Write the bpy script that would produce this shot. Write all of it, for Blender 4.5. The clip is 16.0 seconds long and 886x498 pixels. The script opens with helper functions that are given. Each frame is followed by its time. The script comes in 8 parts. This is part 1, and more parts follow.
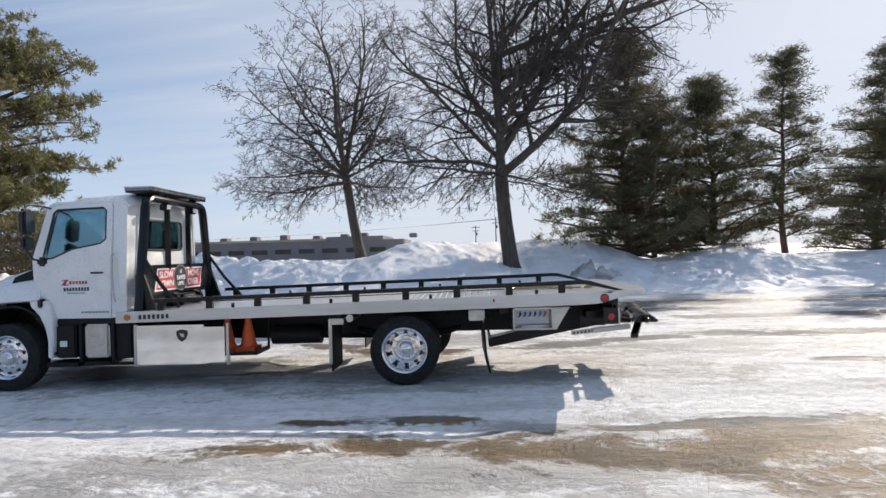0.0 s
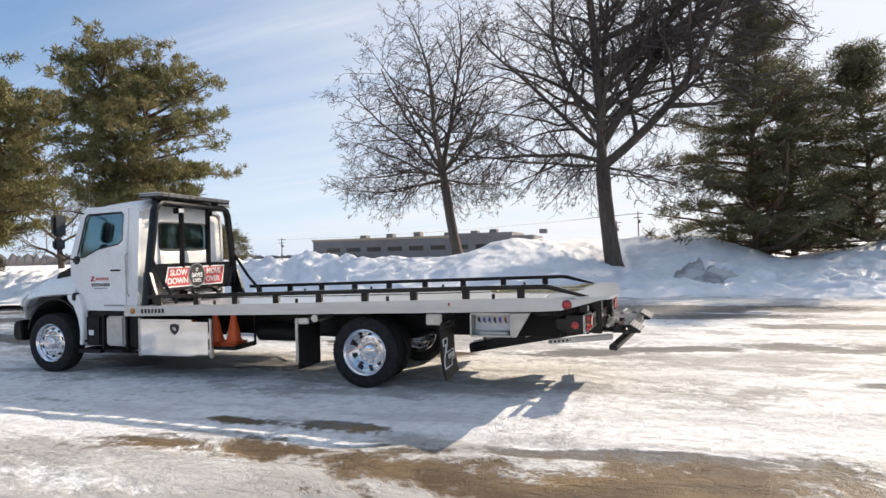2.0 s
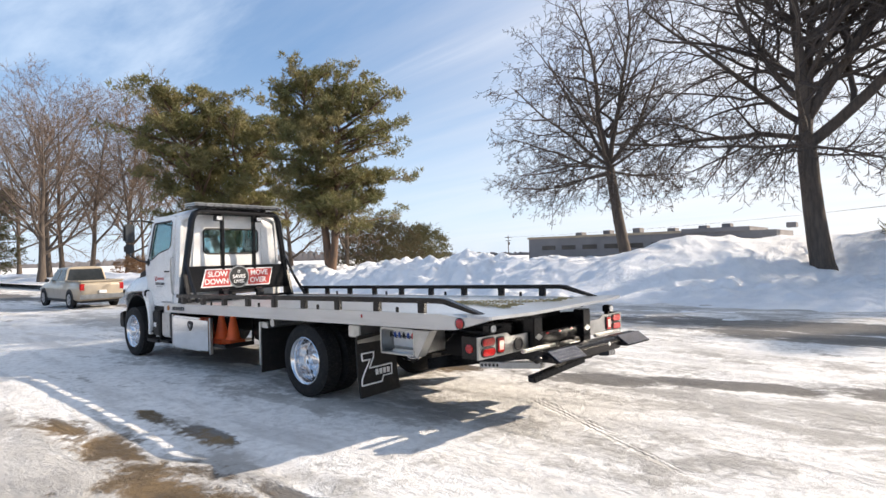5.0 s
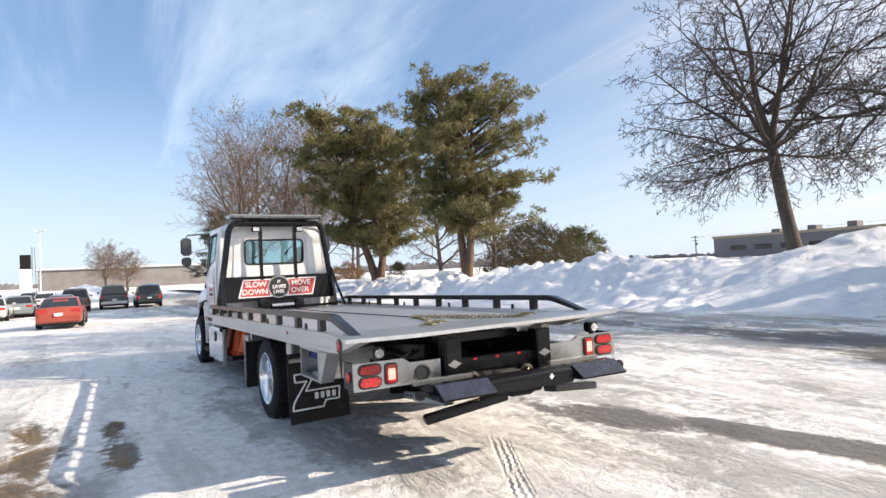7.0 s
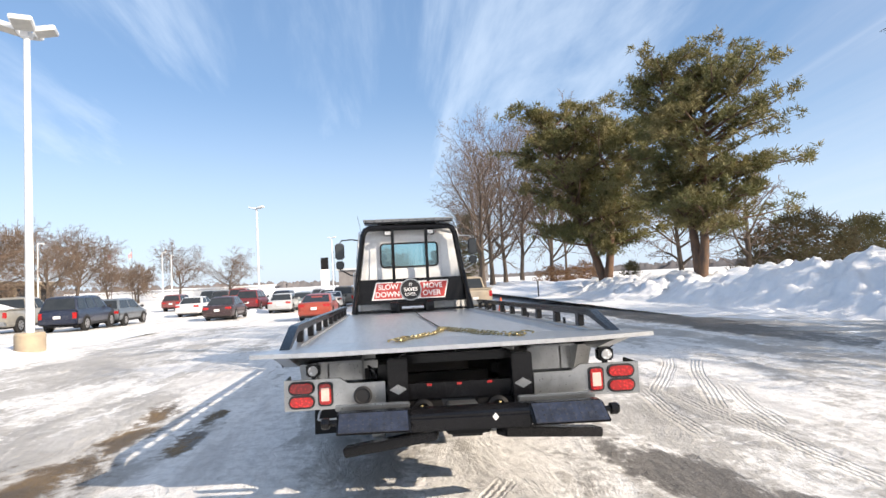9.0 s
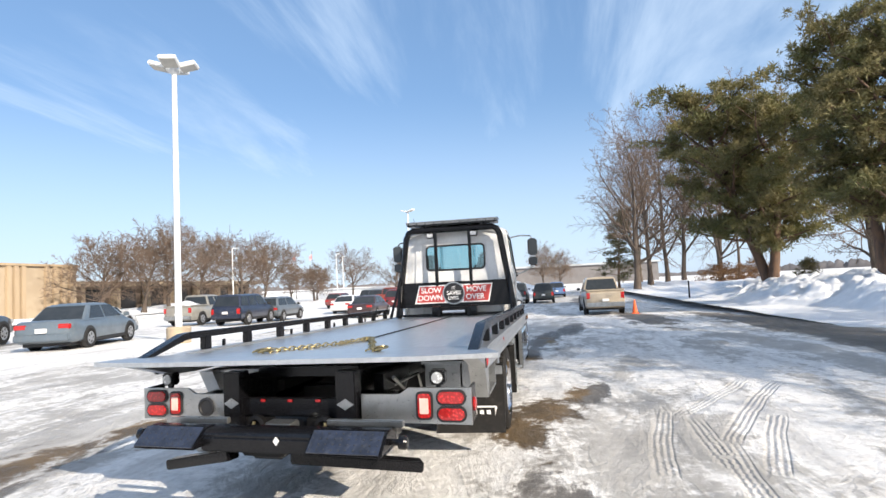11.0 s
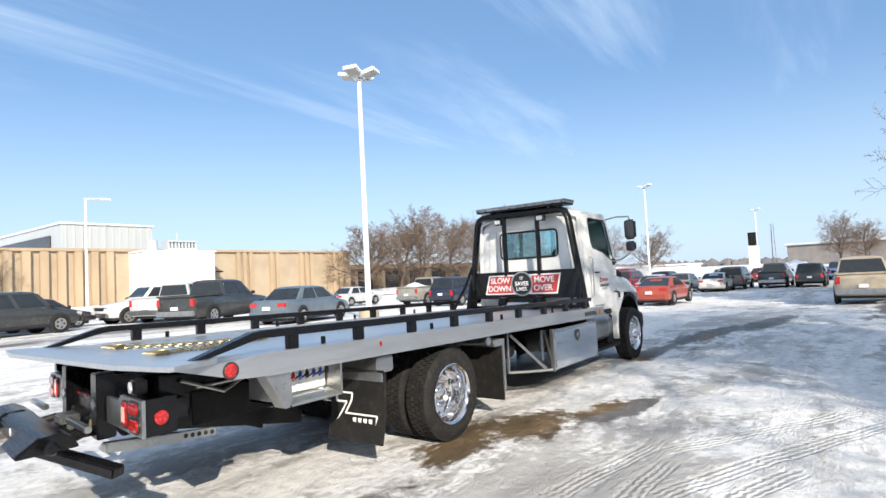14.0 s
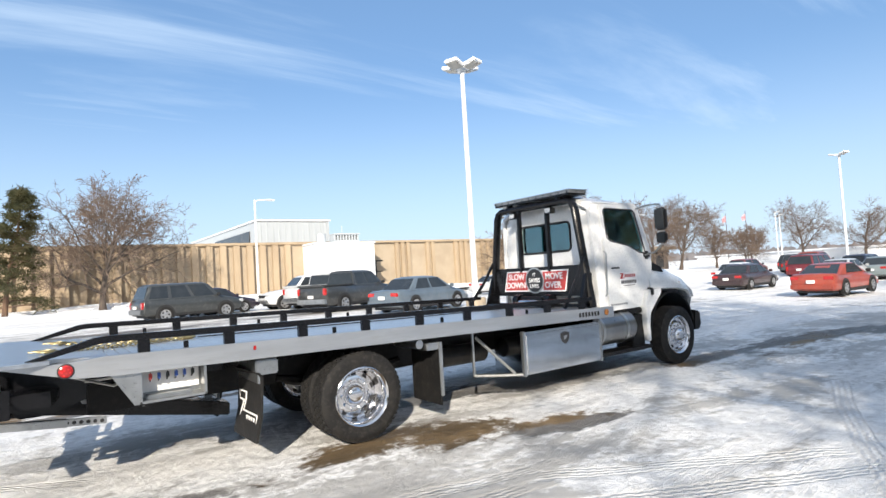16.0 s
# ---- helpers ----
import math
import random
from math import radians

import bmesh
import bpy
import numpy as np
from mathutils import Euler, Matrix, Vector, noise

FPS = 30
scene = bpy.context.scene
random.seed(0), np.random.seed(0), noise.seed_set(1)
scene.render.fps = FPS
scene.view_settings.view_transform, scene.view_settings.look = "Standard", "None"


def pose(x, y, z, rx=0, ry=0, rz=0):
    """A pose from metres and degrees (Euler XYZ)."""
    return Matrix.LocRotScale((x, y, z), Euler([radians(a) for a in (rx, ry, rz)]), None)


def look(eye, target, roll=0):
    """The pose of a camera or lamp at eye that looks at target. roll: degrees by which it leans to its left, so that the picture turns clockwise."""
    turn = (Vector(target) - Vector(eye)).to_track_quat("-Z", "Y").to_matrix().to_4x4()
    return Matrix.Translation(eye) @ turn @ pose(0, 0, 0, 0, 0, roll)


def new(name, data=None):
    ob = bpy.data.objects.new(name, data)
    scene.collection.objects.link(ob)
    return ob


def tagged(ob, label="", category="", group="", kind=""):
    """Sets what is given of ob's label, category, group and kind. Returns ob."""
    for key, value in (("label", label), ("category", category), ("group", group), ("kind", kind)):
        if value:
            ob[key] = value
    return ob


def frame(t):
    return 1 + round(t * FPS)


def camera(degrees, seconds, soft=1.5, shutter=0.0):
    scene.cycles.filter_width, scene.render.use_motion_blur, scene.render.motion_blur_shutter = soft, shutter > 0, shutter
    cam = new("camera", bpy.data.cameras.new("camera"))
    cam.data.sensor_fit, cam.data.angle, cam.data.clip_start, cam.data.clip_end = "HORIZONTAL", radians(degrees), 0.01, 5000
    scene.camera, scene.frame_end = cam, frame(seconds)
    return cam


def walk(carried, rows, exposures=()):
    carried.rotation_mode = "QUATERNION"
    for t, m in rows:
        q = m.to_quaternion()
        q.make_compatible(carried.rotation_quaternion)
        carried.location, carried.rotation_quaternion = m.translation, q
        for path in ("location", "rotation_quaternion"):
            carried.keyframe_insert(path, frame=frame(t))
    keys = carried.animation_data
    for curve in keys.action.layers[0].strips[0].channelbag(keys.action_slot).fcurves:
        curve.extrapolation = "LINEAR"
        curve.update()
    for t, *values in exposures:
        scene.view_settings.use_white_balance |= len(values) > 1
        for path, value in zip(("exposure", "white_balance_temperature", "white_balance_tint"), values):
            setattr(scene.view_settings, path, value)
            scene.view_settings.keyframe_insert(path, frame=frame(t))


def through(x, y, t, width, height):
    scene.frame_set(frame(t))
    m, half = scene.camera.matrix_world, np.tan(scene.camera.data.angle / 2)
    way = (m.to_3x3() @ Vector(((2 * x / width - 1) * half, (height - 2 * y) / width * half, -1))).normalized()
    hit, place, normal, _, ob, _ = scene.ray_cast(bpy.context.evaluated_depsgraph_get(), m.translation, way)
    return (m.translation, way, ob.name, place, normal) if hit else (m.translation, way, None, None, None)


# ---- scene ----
cam = camera(76.0, 16.0)
PATH = [
    (0, (0.884, -8.674, 1.74), (0.794, -6.676, 1.752), -1.6),
    (0.5, (1.442, -8.521, 1.758), (1.249, -6.53, 1.765), -1.6),
    (1, (2.011, -8.362, 1.716), (1.69, -6.388, 1.73), -1.6),
    (1.5, (2.599, -8.135, 1.736), (2.134, -6.19, 1.748), -1.6),
    (2, (3.181, -7.986, 1.743), (2.598, -6.073, 1.754), -1.5),
    (2.5, (3.713, -7.703, 1.753), (2.997, -5.835, 1.763), -1.6),
    (3, (4.242, -7.349, 1.743), (3.411, -5.53, 1.754), -1.6),
    (3.5, (4.78, -6.929, 1.763), (3.821, -5.174, 1.778), -1.6),
    (4, (5.262, -6.482, 1.77), (4.195, -4.791, 1.786), -1.6),
    (4.2, (5.457, -6.341, 1.792), (4.35, -4.676, 1.806), -1.5),
    (6.5, (6.773, -3.581, 1.69), (5.15, -2.414, 1.747), -2.4),
    (7, (6.939, -2.92, 1.686), (5.237, -1.871, 1.749), -2.7),
    (7.5, (7.073, -2.307, 1.661), (5.278, -1.43, 1.739), -2.5),
    (8, (7.127, -1.696, 1.664), (5.241, -1.034, 1.736), -2.9),
    (8.5, (7.19, -1.061, 1.663), (5.237, -0.635, 1.748), -2.9),
    (9, (7.012, -0.491, 1.648), (5.026, -0.282, 1.75), -2.8),
    (9.5, (6.961, 0.099, 1.655), (4.964, 0.096, 1.77), -2.9),
    (9.7, (6.906, 0.314, 1.646), (4.91, 0.245, 1.762), -3.0),
    (11.8, (6.196, 2.558, 1.599), (4.283, 1.984, 1.718), -2.7),
    (12, (6.072, 2.737, 1.591), (4.18, 2.099, 1.705), -2.8),
    (12.5, (5.761, 3.213, 1.616), (3.931, 2.414, 1.724), -2.8),
    (13, (5.453, 3.704, 1.605), (3.696, 2.754, 1.715), -2.7),
    (13.5, (5.089, 4.169, 1.609), (3.413, 3.083, 1.715), -2.8),
    (14, (4.758, 4.674, 1.633), (3.162, 3.473, 1.734), -2.9),
    (14.5, (4.315, 5.173, 1.656), (2.792, 3.879, 1.747), -3.0),
    (15, (3.844, 5.646, 1.648), (2.428, 4.236, 1.737), -3.0),
    (15.5, (3.29, 6.055, 1.659), (2.001, 4.528, 1.743), -3.2),
    (16, (2.751, 6.503, 1.672), (1.595, 4.874, 1.756), -3.4),
]
walk(cam, [(t, look(eye, target, roll)) for t, eye, target, roll in PATH], [(0, 0.12, 6500, 13), (2.2, 0.48, 6980, 14), (3.5, 0.55, 6980, 14), (8, 0.60, 6980, 14), (9.5, 0.56, 6850, 13), (13, 0.48, 6450, 10), (16, 0.45, 6450, 10)])

# ---- world, sun and exposure ----
SUN_AZ, SUN_EL = radians(38.5), radians(27)
world = bpy.data.worlds.new("winter_sky")
scene.world = world
world.use_nodes = True


class Nodes:
    """Small builder for node trees."""

    def __init__(self, tree):
        self.tree = tree

    def add(self, kind, operation="", blend="", data="", sky="", wave="", bands="", interpolation=""):
        n = self.tree.nodes.new(kind)
        if operation:
            n.operation = operation
        if blend:
            n.blend_type = blend
        if data:
            n.data_type = data
        if sky:
            n.sky_type = sky
        if wave:
            n.wave_type = wave
        if bands:
            n.bands_direction = bands
        if interpolation:
            n.interpolation_type = interpolation
        return n

    def link(self, a, b):
        self.tree.links.new(a, b)

    def put(self, socket, value):
        if value is None:
            return
        if hasattr(value, "is_linked"):
            self.link(value, socket)
        elif hasattr(value, "__len__") and len(value) == 3 and socket.type == "RGBA":
            socket.default_value = (*value, 1)
        else:
            socket.default_value = value

    def math(self, op, a, b=None, c=None, clamp=False):
        n = self.add("ShaderNodeMath", operation=op)
        n.use_clamp = clamp
        for s, v in zip(n.inputs, (a, b, c)):
            self.put(s, v)
        return n.outputs[0]

    def smooth(self, v, lo, hi):
        n = self.add("ShaderNodeMapRange", interpolation="SMOOTHSTEP")
        self.put(n.inputs["Value"], v)
        n.inputs["From Min"].default_value, n.inputs["From Max"].default_value = lo, hi
        return n.outputs[0]

    def mix(self, f, a, b, blend="MIX"):
        n = self.add("ShaderNodeMix", data="RGBA", blend=blend)
        self.put(n.inputs[0], f)
        self.put(n.inputs[6], a)
        self.put(n.inputs[7], b)
        return n.outputs[2]

    def scaled(self, vec, s, offset=(0, 0, 0)):
        n = self.add("ShaderNodeMapping")
        self.put(n.inputs["Vector"], vec)
        n.inputs["Location"].default_value = offset
        n.inputs["Scale"].default_value = s if hasattr(s, "__len__") else (s, s, s)
        return n.outputs[0]

    def noise(self, vec, scale, detail=4, rough=0.55, distort=0.0):
        n = self.add("ShaderNodeTexNoise")
        self.put(n.inputs["Vector"], vec)
        n.inputs["Scale"].default_value, n.inputs["Detail"].default_value = scale, detail
        n.inputs["Roughness"].default_value, n.inputs["Distortion"].default_value = rough, distort
        return n.outputs["Fac"]


def make_sky():
    w = Nodes(world.node_tree)
    back = world.node_tree.nodes["Background"]
    sky = w.add("ShaderNodeTexSky", sky="NISHITA")
    sky.sun_disc = False
    sky.sun_elevation, sky.sun_rotation = SUN_EL, SUN_AZ
    sky.air_density, sky.dust_density, sky.ozone_density = 1.0, 0.5, 3.0
    co = w.add("ShaderNodeTexCoord").outputs["Generated"]
    xyz = w.add("ShaderNodeSeparateXYZ")
    w.link(co, xyz.inputs[0])
    up = w.math("MAXIMUM", xyz.outputs[2], 0.02)
    flat = w.add("ShaderNodeCombineXYZ")
    lifted = w.math("ADD", up, 0.12)
    w.put(flat.inputs[0], w.math("DIVIDE", xyz.outputs[0], lifted))
    w.put(flat.inputs[1], w.math("DIVIDE", xyz.outputs[1], lifted))
    turned = w.add("ShaderNodeMapping")
    w.link(flat.outputs[0], turned.inputs["Vector"])
    turned.inputs["Rotation"].default_value = (0, 0, radians(28))
    turned.inputs["Scale"].default_value = (0.38, 1.9, 1)
    soft = w.noise(turned.outputs[0], 0.8, 8, 0.60, 0.35)
    wisps = w.math("MULTIPLY", w.smooth(soft, 0.47, 0.70), 0.62)
    low = w.smooth(xyz.outputs[2], 0.34, 0.0)
    veil = w.math("MULTIPLY", low, CLOUD_LOW)
    sunside = w.add("ShaderNodeVectorMath", operation="DOT_PRODUCT")
    w.link(co, sunside.inputs[0])
    sunside.inputs[1].default_value = (math.sin(SUN_AZ) * math.cos(SUN_EL), math.cos(SUN_AZ) * math.cos(SUN_EL), math.sin(SUN_EL))
    glow = w.math("MULTIPLY", w.math("ADD", w.smooth(sunside.outputs["Value"], -0.15, 0.95), w.math("MULTIPLY", w.math("SUBTRACT", soft, 0.5), 1.6), clamp=True), w.smooth(sunside.outputs["Value"], -0.3, 0.5))
    glow = w.math("MULTIPLY", glow, 0.72)
    col = w.mix(0.32, sky.outputs[0], THIN)
    col = w.mix(w.math("MAXIMUM", wisps, veil), col, HAZE)
    col = w.mix(glow, col, CLOUD)
    w.link(col, back.inputs["Color"])
    back.inputs["Strength"].default_value = SKY


SKY, THIN, HAZE, CLOUD, CLOUD_LOW = 0.100, (2.4, 4.7, 8.4), (5.3, 6.7, 8.4), (6.9, 7.2, 7.6), 0.68
make_sky()
lamp = bpy.data.lights.new("sun", "SUN")
lamp.energy, lamp.angle, lamp.color = 5.1, radians(0.45), (1.0, 0.905, 0.765)
sun = new("sun", lamp)
sun.matrix_world = look((30, 30, 22), (30 - math.sin(SUN_AZ) * math.cos(SUN_EL), 30 - math.cos(SUN_AZ) * math.cos(SUN_EL), 22 - math.sin(SUN_EL)))


# ---- materials ----
def surface(name, c1, c2=None, rough=0.6, metal=0.0, scale=6.0, bump=0.0, bump_scale=40.0, grime=None, grime_amount=0.0, stretch=(1, 1, 1), coat=0.0, rand=0.0, spec=0.5):
    m = bpy.data.materials.new(name)
    m.use_nodes = True
    n = Nodes(m.node_tree)
    b = m.node_tree.nodes["Principled BSDF"]
    co = n.scaled(n.add("ShaderNodeTexCoord").outputs["Object"], stretch)
    c2 = c2 or tuple(v * 0.85 for v in c1)
    big = n.noise(co, scale, 4)
    col = n.mix(n.smooth(big, 0.35, 0.68), c1, c2)
    if rand:
        info = n.add("ShaderNodeObjectInfo")
        col = n.mix(n.math("MULTIPLY", info.outputs["Random"], rand), col, tuple(v * 0.4 for v in c1))
    if grime:
        g = n.noise(co, scale * 2.7, 8, 0.7)
        col = n.mix(n.math("MULTIPLY", n.smooth(g, 0.48, 0.72), grime_amount), col, grime)
    n.link(col, b.inputs["Base Color"])
    fine = n.noise(co, bump_scale, 5, 0.6)
    r = n.math("ADD", n.math("MULTIPLY", n.math("SUBTRACT", fine, 0.5), 0.18), rough, clamp=True)
    n.link(r, b.inputs["Roughness"])
    b.inputs["Metallic"].default_value = metal
    b.inputs["Coat Weight"].default_value = coat
    b.inputs["Specular IOR Level"].default_value = spec
    if bump:
        bp = n.add("ShaderNodeBump")
        bp.inputs["Strength"].default_value, bp.inputs["Distance"].default_value = 1.0, bump
        n.link(fine, bp.inputs["Height"])
        n.link(bp.outputs[0], b.inputs["Normal"])
    return m


def glass(name, tint, rough=0.03, film=0.10):
    """Tinted window glass that lets part of the light straight through."""
    m = bpy.data.materials.new(name)
    m.use_nodes = True
    n = Nodes(m.node_tree)
    t = m.node_tree
    t.nodes.remove(t.nodes["Principled BSDF"])
    out = t.nodes["Material Output"]
    clear, gloss, mixed = n.add("ShaderNodeBsdfTransparent"), n.add("ShaderNodeBsdfGlossy"), n.add("ShaderNodeMixShader")
    clear.inputs[0].default_value = (*tint, 1)
    gloss.inputs["Roughness"].default_value = rough
    fres = n.add("ShaderNodeFresnel")
    fres.inputs[0].default_value = 1.55
    gloss.inputs["Color"].default_value = (0.75, 0.95, 0.97, 1)
    n.link(n.math("ADD", n.math("MULTIPLY", fres.outputs[0], 0.85), film), mixed.inputs[0])
    n.link(clear.outputs[0], mixed.inputs[1])
    n.link(gloss.outputs[0], mixed.inputs[2])
    n.link(mixed.outputs[0], out.inputs[0])
    return m


def lens(name, col, glow=0.0):
    m = bpy.data.materials.new(name)
    m.use_nodes = True
    n = Nodes(m.node_tree)
    b = m.node_tree.nodes["Principled BSDF"]
    co = n.add("ShaderNodeTexCoord").outputs["Object"]
    cell = n.add("ShaderNodeTexVoronoi")
    n.put(cell.inputs["Vector"], co)
    cell.inputs["Scale"].default_value = 55
    n.link(n.mix(n.smooth(cell.outputs["Distance"], 0.1, 0.6), col, tuple(v * 0.45 for v in col)), b.inputs["Base Color"])
    b.inputs["Roughness"].default_value, b.inputs["Coat Weight"].default_value = 0.18, 0.6
    return m


WHITE = surface("white_truck_paint", (0.80, 0.80, 0.79), (0.76, 0.76, 0.755), 0.28, 0, 1.5, 0, 30, (0.45, 0.42, 0.38), 0.18, coat=0.4)
BLACK = surface("black_powder_coat", (0.004, 0.004, 0.005), (0.006, 0.006, 0.0075), 0.26, 0, 9, 0.0004, 160, (0.05, 0.045, 0.042), 0.06, spec=0.35)
FRAME = surface("dirty_black_frame", (0.006, 0.006, 0.007), (0.009, 0.0085, 0.008), 0.5, 0, 5, 0.001, 90, (0.06, 0.05, 0.043), 0.16, spec=0.25)
ALU = surface("brushed_aluminium_deck", (0.62, 0.64, 0.66), (0.54, 0.56, 0.58), 0.33, 0.85, 3, 0.0004, 120, (0.32, 0.32, 0.32), 0.3, stretch=(1, 9, 9))
SIDE = surface("mill_aluminium_side", (0.58, 0.59, 0.60), (0.50, 0.51, 0.52), 0.36, 0.85, 2, 0.0004, 120, (0.40, 0.39, 0.37), 0.3, stretch=(0.5, 4, 4))
POLISH = surface("polished_tread_metal", (0.74, 0.75, 0.76), (0.66, 0.67, 0.68), 0.08, 1.0, 2, 0.0016, 3, (0.45, 0.43, 0.40), 0.2)
CHROME = surface("polished_wheel_alloy", (0.80, 0.80, 0.81), (0.72, 0.72, 0.74), 0.09, 1.0, 6, 0.0006, 14, (0.40, 0.38, 0.36), 0.15)
STAIN = surface("satin_stainless", (0.50, 0.51, 0.51), (0.40, 0.41, 0.41), 0.30, 0.92, 4, 0.0005, 60, (0.26, 0.25, 0.24), 0.4)
RUBBER = surface("tyre_rubber", (0.014, 0.014, 0.015), (0.022, 0.021, 0.020), 0.78, 0, 8, 0.002, 60, (0.085, 0.078, 0.07), 0.32, spec=0.22)
FLAP = surface("rubber_mud_flap", (0.012, 0.012, 0.0125), (0.017, 0.016, 0.0155), 0.6, 0, 4, 0.001, 50, (0.06, 0.055, 0.05), 0.35, spec=0.22)
ORANGE = surface("orange_plastic", (0.85, 0.14, 0.03), (0.72, 0.11, 0.03), 0.5, 0, 5, 0, 40, (0.35, 0.12, 0.06), 0.3)
REDLENS = lens("red_lamp_lens", (0.72, 0.03, 0.03))
PINKLENS = surface("pale_red_lamp_lens", (0.95, 0.62, 0.54), (0.90, 0.48, 0.42), 0.2, 0, 9, coat=0.5)
AMBER = lens("amber_lamp_lens", (0.75, 0.28, 0.05))
SMOKELENS = lens("smoked_lamp_lens", (0.30, 0.31, 0.33))
TANKMETAL = surface("dull_tank_metal", (0.34, 0.34, 0.34), (0.26, 0.26, 0.26), 0.30, 0.9, 3, 0.001, 12, (0.20, 0.19, 0.17), 0.4)
CLEARLENS = lens("clear_lamp_lens", (0.80, 0.82, 0.84))
RED = surface("sign_red", (0.50, 0.055, 0.05), (0.44, 0.05, 0.045), 0.45, 0, 5)
SIGNWHITE = surface("sign_white", (0.86, 0.85, 0.84), None, 0.5, 0, 5)
INK = surface("sign_black", (0.02, 0.02, 0.022), None, 0.5, 0, 5)
GREYINK = surface("grey_lettering", (0.30, 0.30, 0.31), None, 0.5, 0, 5)
BLUEINK = surface("blue_knob", (0.05, 0.12, 0.45), None, 0.4, 0, 5)
GOLD = surface("yellow_zinc_chain", (0.40, 0.34, 0.18), (0.30, 0.24, 0.13), 0.42, 0.9, 30)
# black pad with the mirrored sky's blue put into its base colour
SKYPAD = surface("black_pad_sky_tint", (0.03, 0.04, 0.07), (0.02, 0.025, 0.04), 0.35, 0.2, 12, 0.002, 60, (0.2, 0.2, 0.2), 0.2)
PADSTUD = surface("dull_pad_steel", (0.07, 0.075, 0.09), (0.05, 0.055, 0.065), 0.4, 0.4, 12)
TRUCKGLASS = glass("green_tinted_glass", (0.80, 0.91, 0.92))
MIRRORGLASS = surface("dark_mirror_glass", (0.05, 0.055, 0.06), None, 0.08, 0, 5)
CABIN = surface("grey_cabin_trim", (0.20, 0.20, 0.205), None, 0.8, 0, 6)


# ---- mesh helpers ----
def part(name, bm, material, parent=None, label="", angle=35):
    me = bpy.data.meshes.new(name)
    bm.normal_update()
    bm.to_mesh(me)
    bm.free()
    me.materials.append(material)
    me.polygons.foreach_set("use_smooth", [True] * len(me.polygons))
    me.set_sharp_from_angle(angle=radians(angle))
    ob = new(name, me)
    if parent:
        ob.parent = parent
    if label:
        ob["label"] = label
    return ob


def raw(name, verts, faces, material, parent=None, label="", smooth=True):
    me = bpy.data.meshes.new(name)
    me.from_pydata(verts, [], faces)
    me.materials.append(material)
    if smooth:
        me.polygons.foreach_set("use_smooth", [True] * len(me.polygons))
    me.update()
    ob = new(name, me)
    if parent:
        ob.parent = parent
    if label:
        ob["label"] = label
    return ob


def thing(name, label, category, group="", at=None):
    e = new(name)
    e.empty_display_size = 0.3
    if at is not None:
        e.matrix_basis = at
    return tagged(e, label, category, group)


def box(bm, lo, hi, bevel=0.0, seg=2):
    vs = [bm.verts.new((x, y, z)) for x in (lo[0], hi[0]) for y in (lo[1], hi[1]) for z in (lo[2], hi[2])]
    fs = [bm.faces.new([vs[i] for i in q]) for q in ((0, 1, 3, 2), (4, 6, 7, 5), (0, 4, 5, 1), (2, 3, 7, 6), (0, 2, 6, 4), (1, 5, 7, 3))]
    if bevel:
        es = list({e for f in fs for e in f.edges})
        bmesh.ops.bevel(bm, geom=es, offset=bevel, segments=seg, affect="EDGES", clamp_overlap=True)
    return bm


def B(*boxes, bevel=0.0):
    bm = bmesh.new()
    for lo, hi in boxes:
        box(bm, lo, hi, bevel)
    return bm


def prism(bm, pts, axis, a, b, bevel=0.0):
    """A polygon in the two other axes, drawn out along one axis from a to b."""
    def at(p, v):
        q = list(p)
        q.insert(axis, v)
        return q
    lo, hi = [bm.verts.new(at(p, a)) for p in pts], [bm.verts.new(at(p, b)) for p in pts]
    k = len(pts)
    fs = [bm.faces.new(lo), bm.faces.new(hi[::-1])]
    fs += [bm.faces.new((lo[i], hi[i], hi[(i + 1) % k], lo[(i + 1) % k])) for i in range(k)]
    bmesh.ops.recalc_face_normals(bm, faces=fs)
    if bevel:
        es = list({e for f in fs for e in f.edges})
        bmesh.ops.bevel(bm, geom=es, offset=bevel, segments=2, affect="EDGES", clamp_overlap=True)
    return bm


def lathe(bm, profile, m, seg=32, caps=True):
    """Turns (radius, height) pairs round the local z axis of the pose m."""
    rings = []
    for r, h in profile:
        rings.append([bm.verts.new(m @ Vector((r * math.cos(2 * math.pi * i / seg), r * math.sin(2 * math.pi * i / seg), h))) for i in range(seg)])
    fs = []
    for a, b in zip(rings, rings[1:]):
        for i in range(seg):
            j = (i + 1) % seg
            fs.append(bm.faces.new((a[i], a[j], b[j], b[i])))
    if caps and profile[0][0] > 1e-5:
        fs.append(bm.faces.new(rings[0][::-1]))
    if caps and profile[-1][0] > 1e-5:
        fs.append(bm.faces.new(rings[-1]))
    bmesh.ops.recalc_face_normals(bm, faces=fs)
    return bm


def stick(bm, a, b, r, seg=10, r2=None):
    a, b = Vector(a), Vector(b)
    q = (b - a).to_track_quat("Z", "Y").to_matrix().to_4x4()
    return lathe(bm, [(r, 0), (r if r2 is None else r2, (b - a).length)], Matrix.Translation(a) @ q, seg)


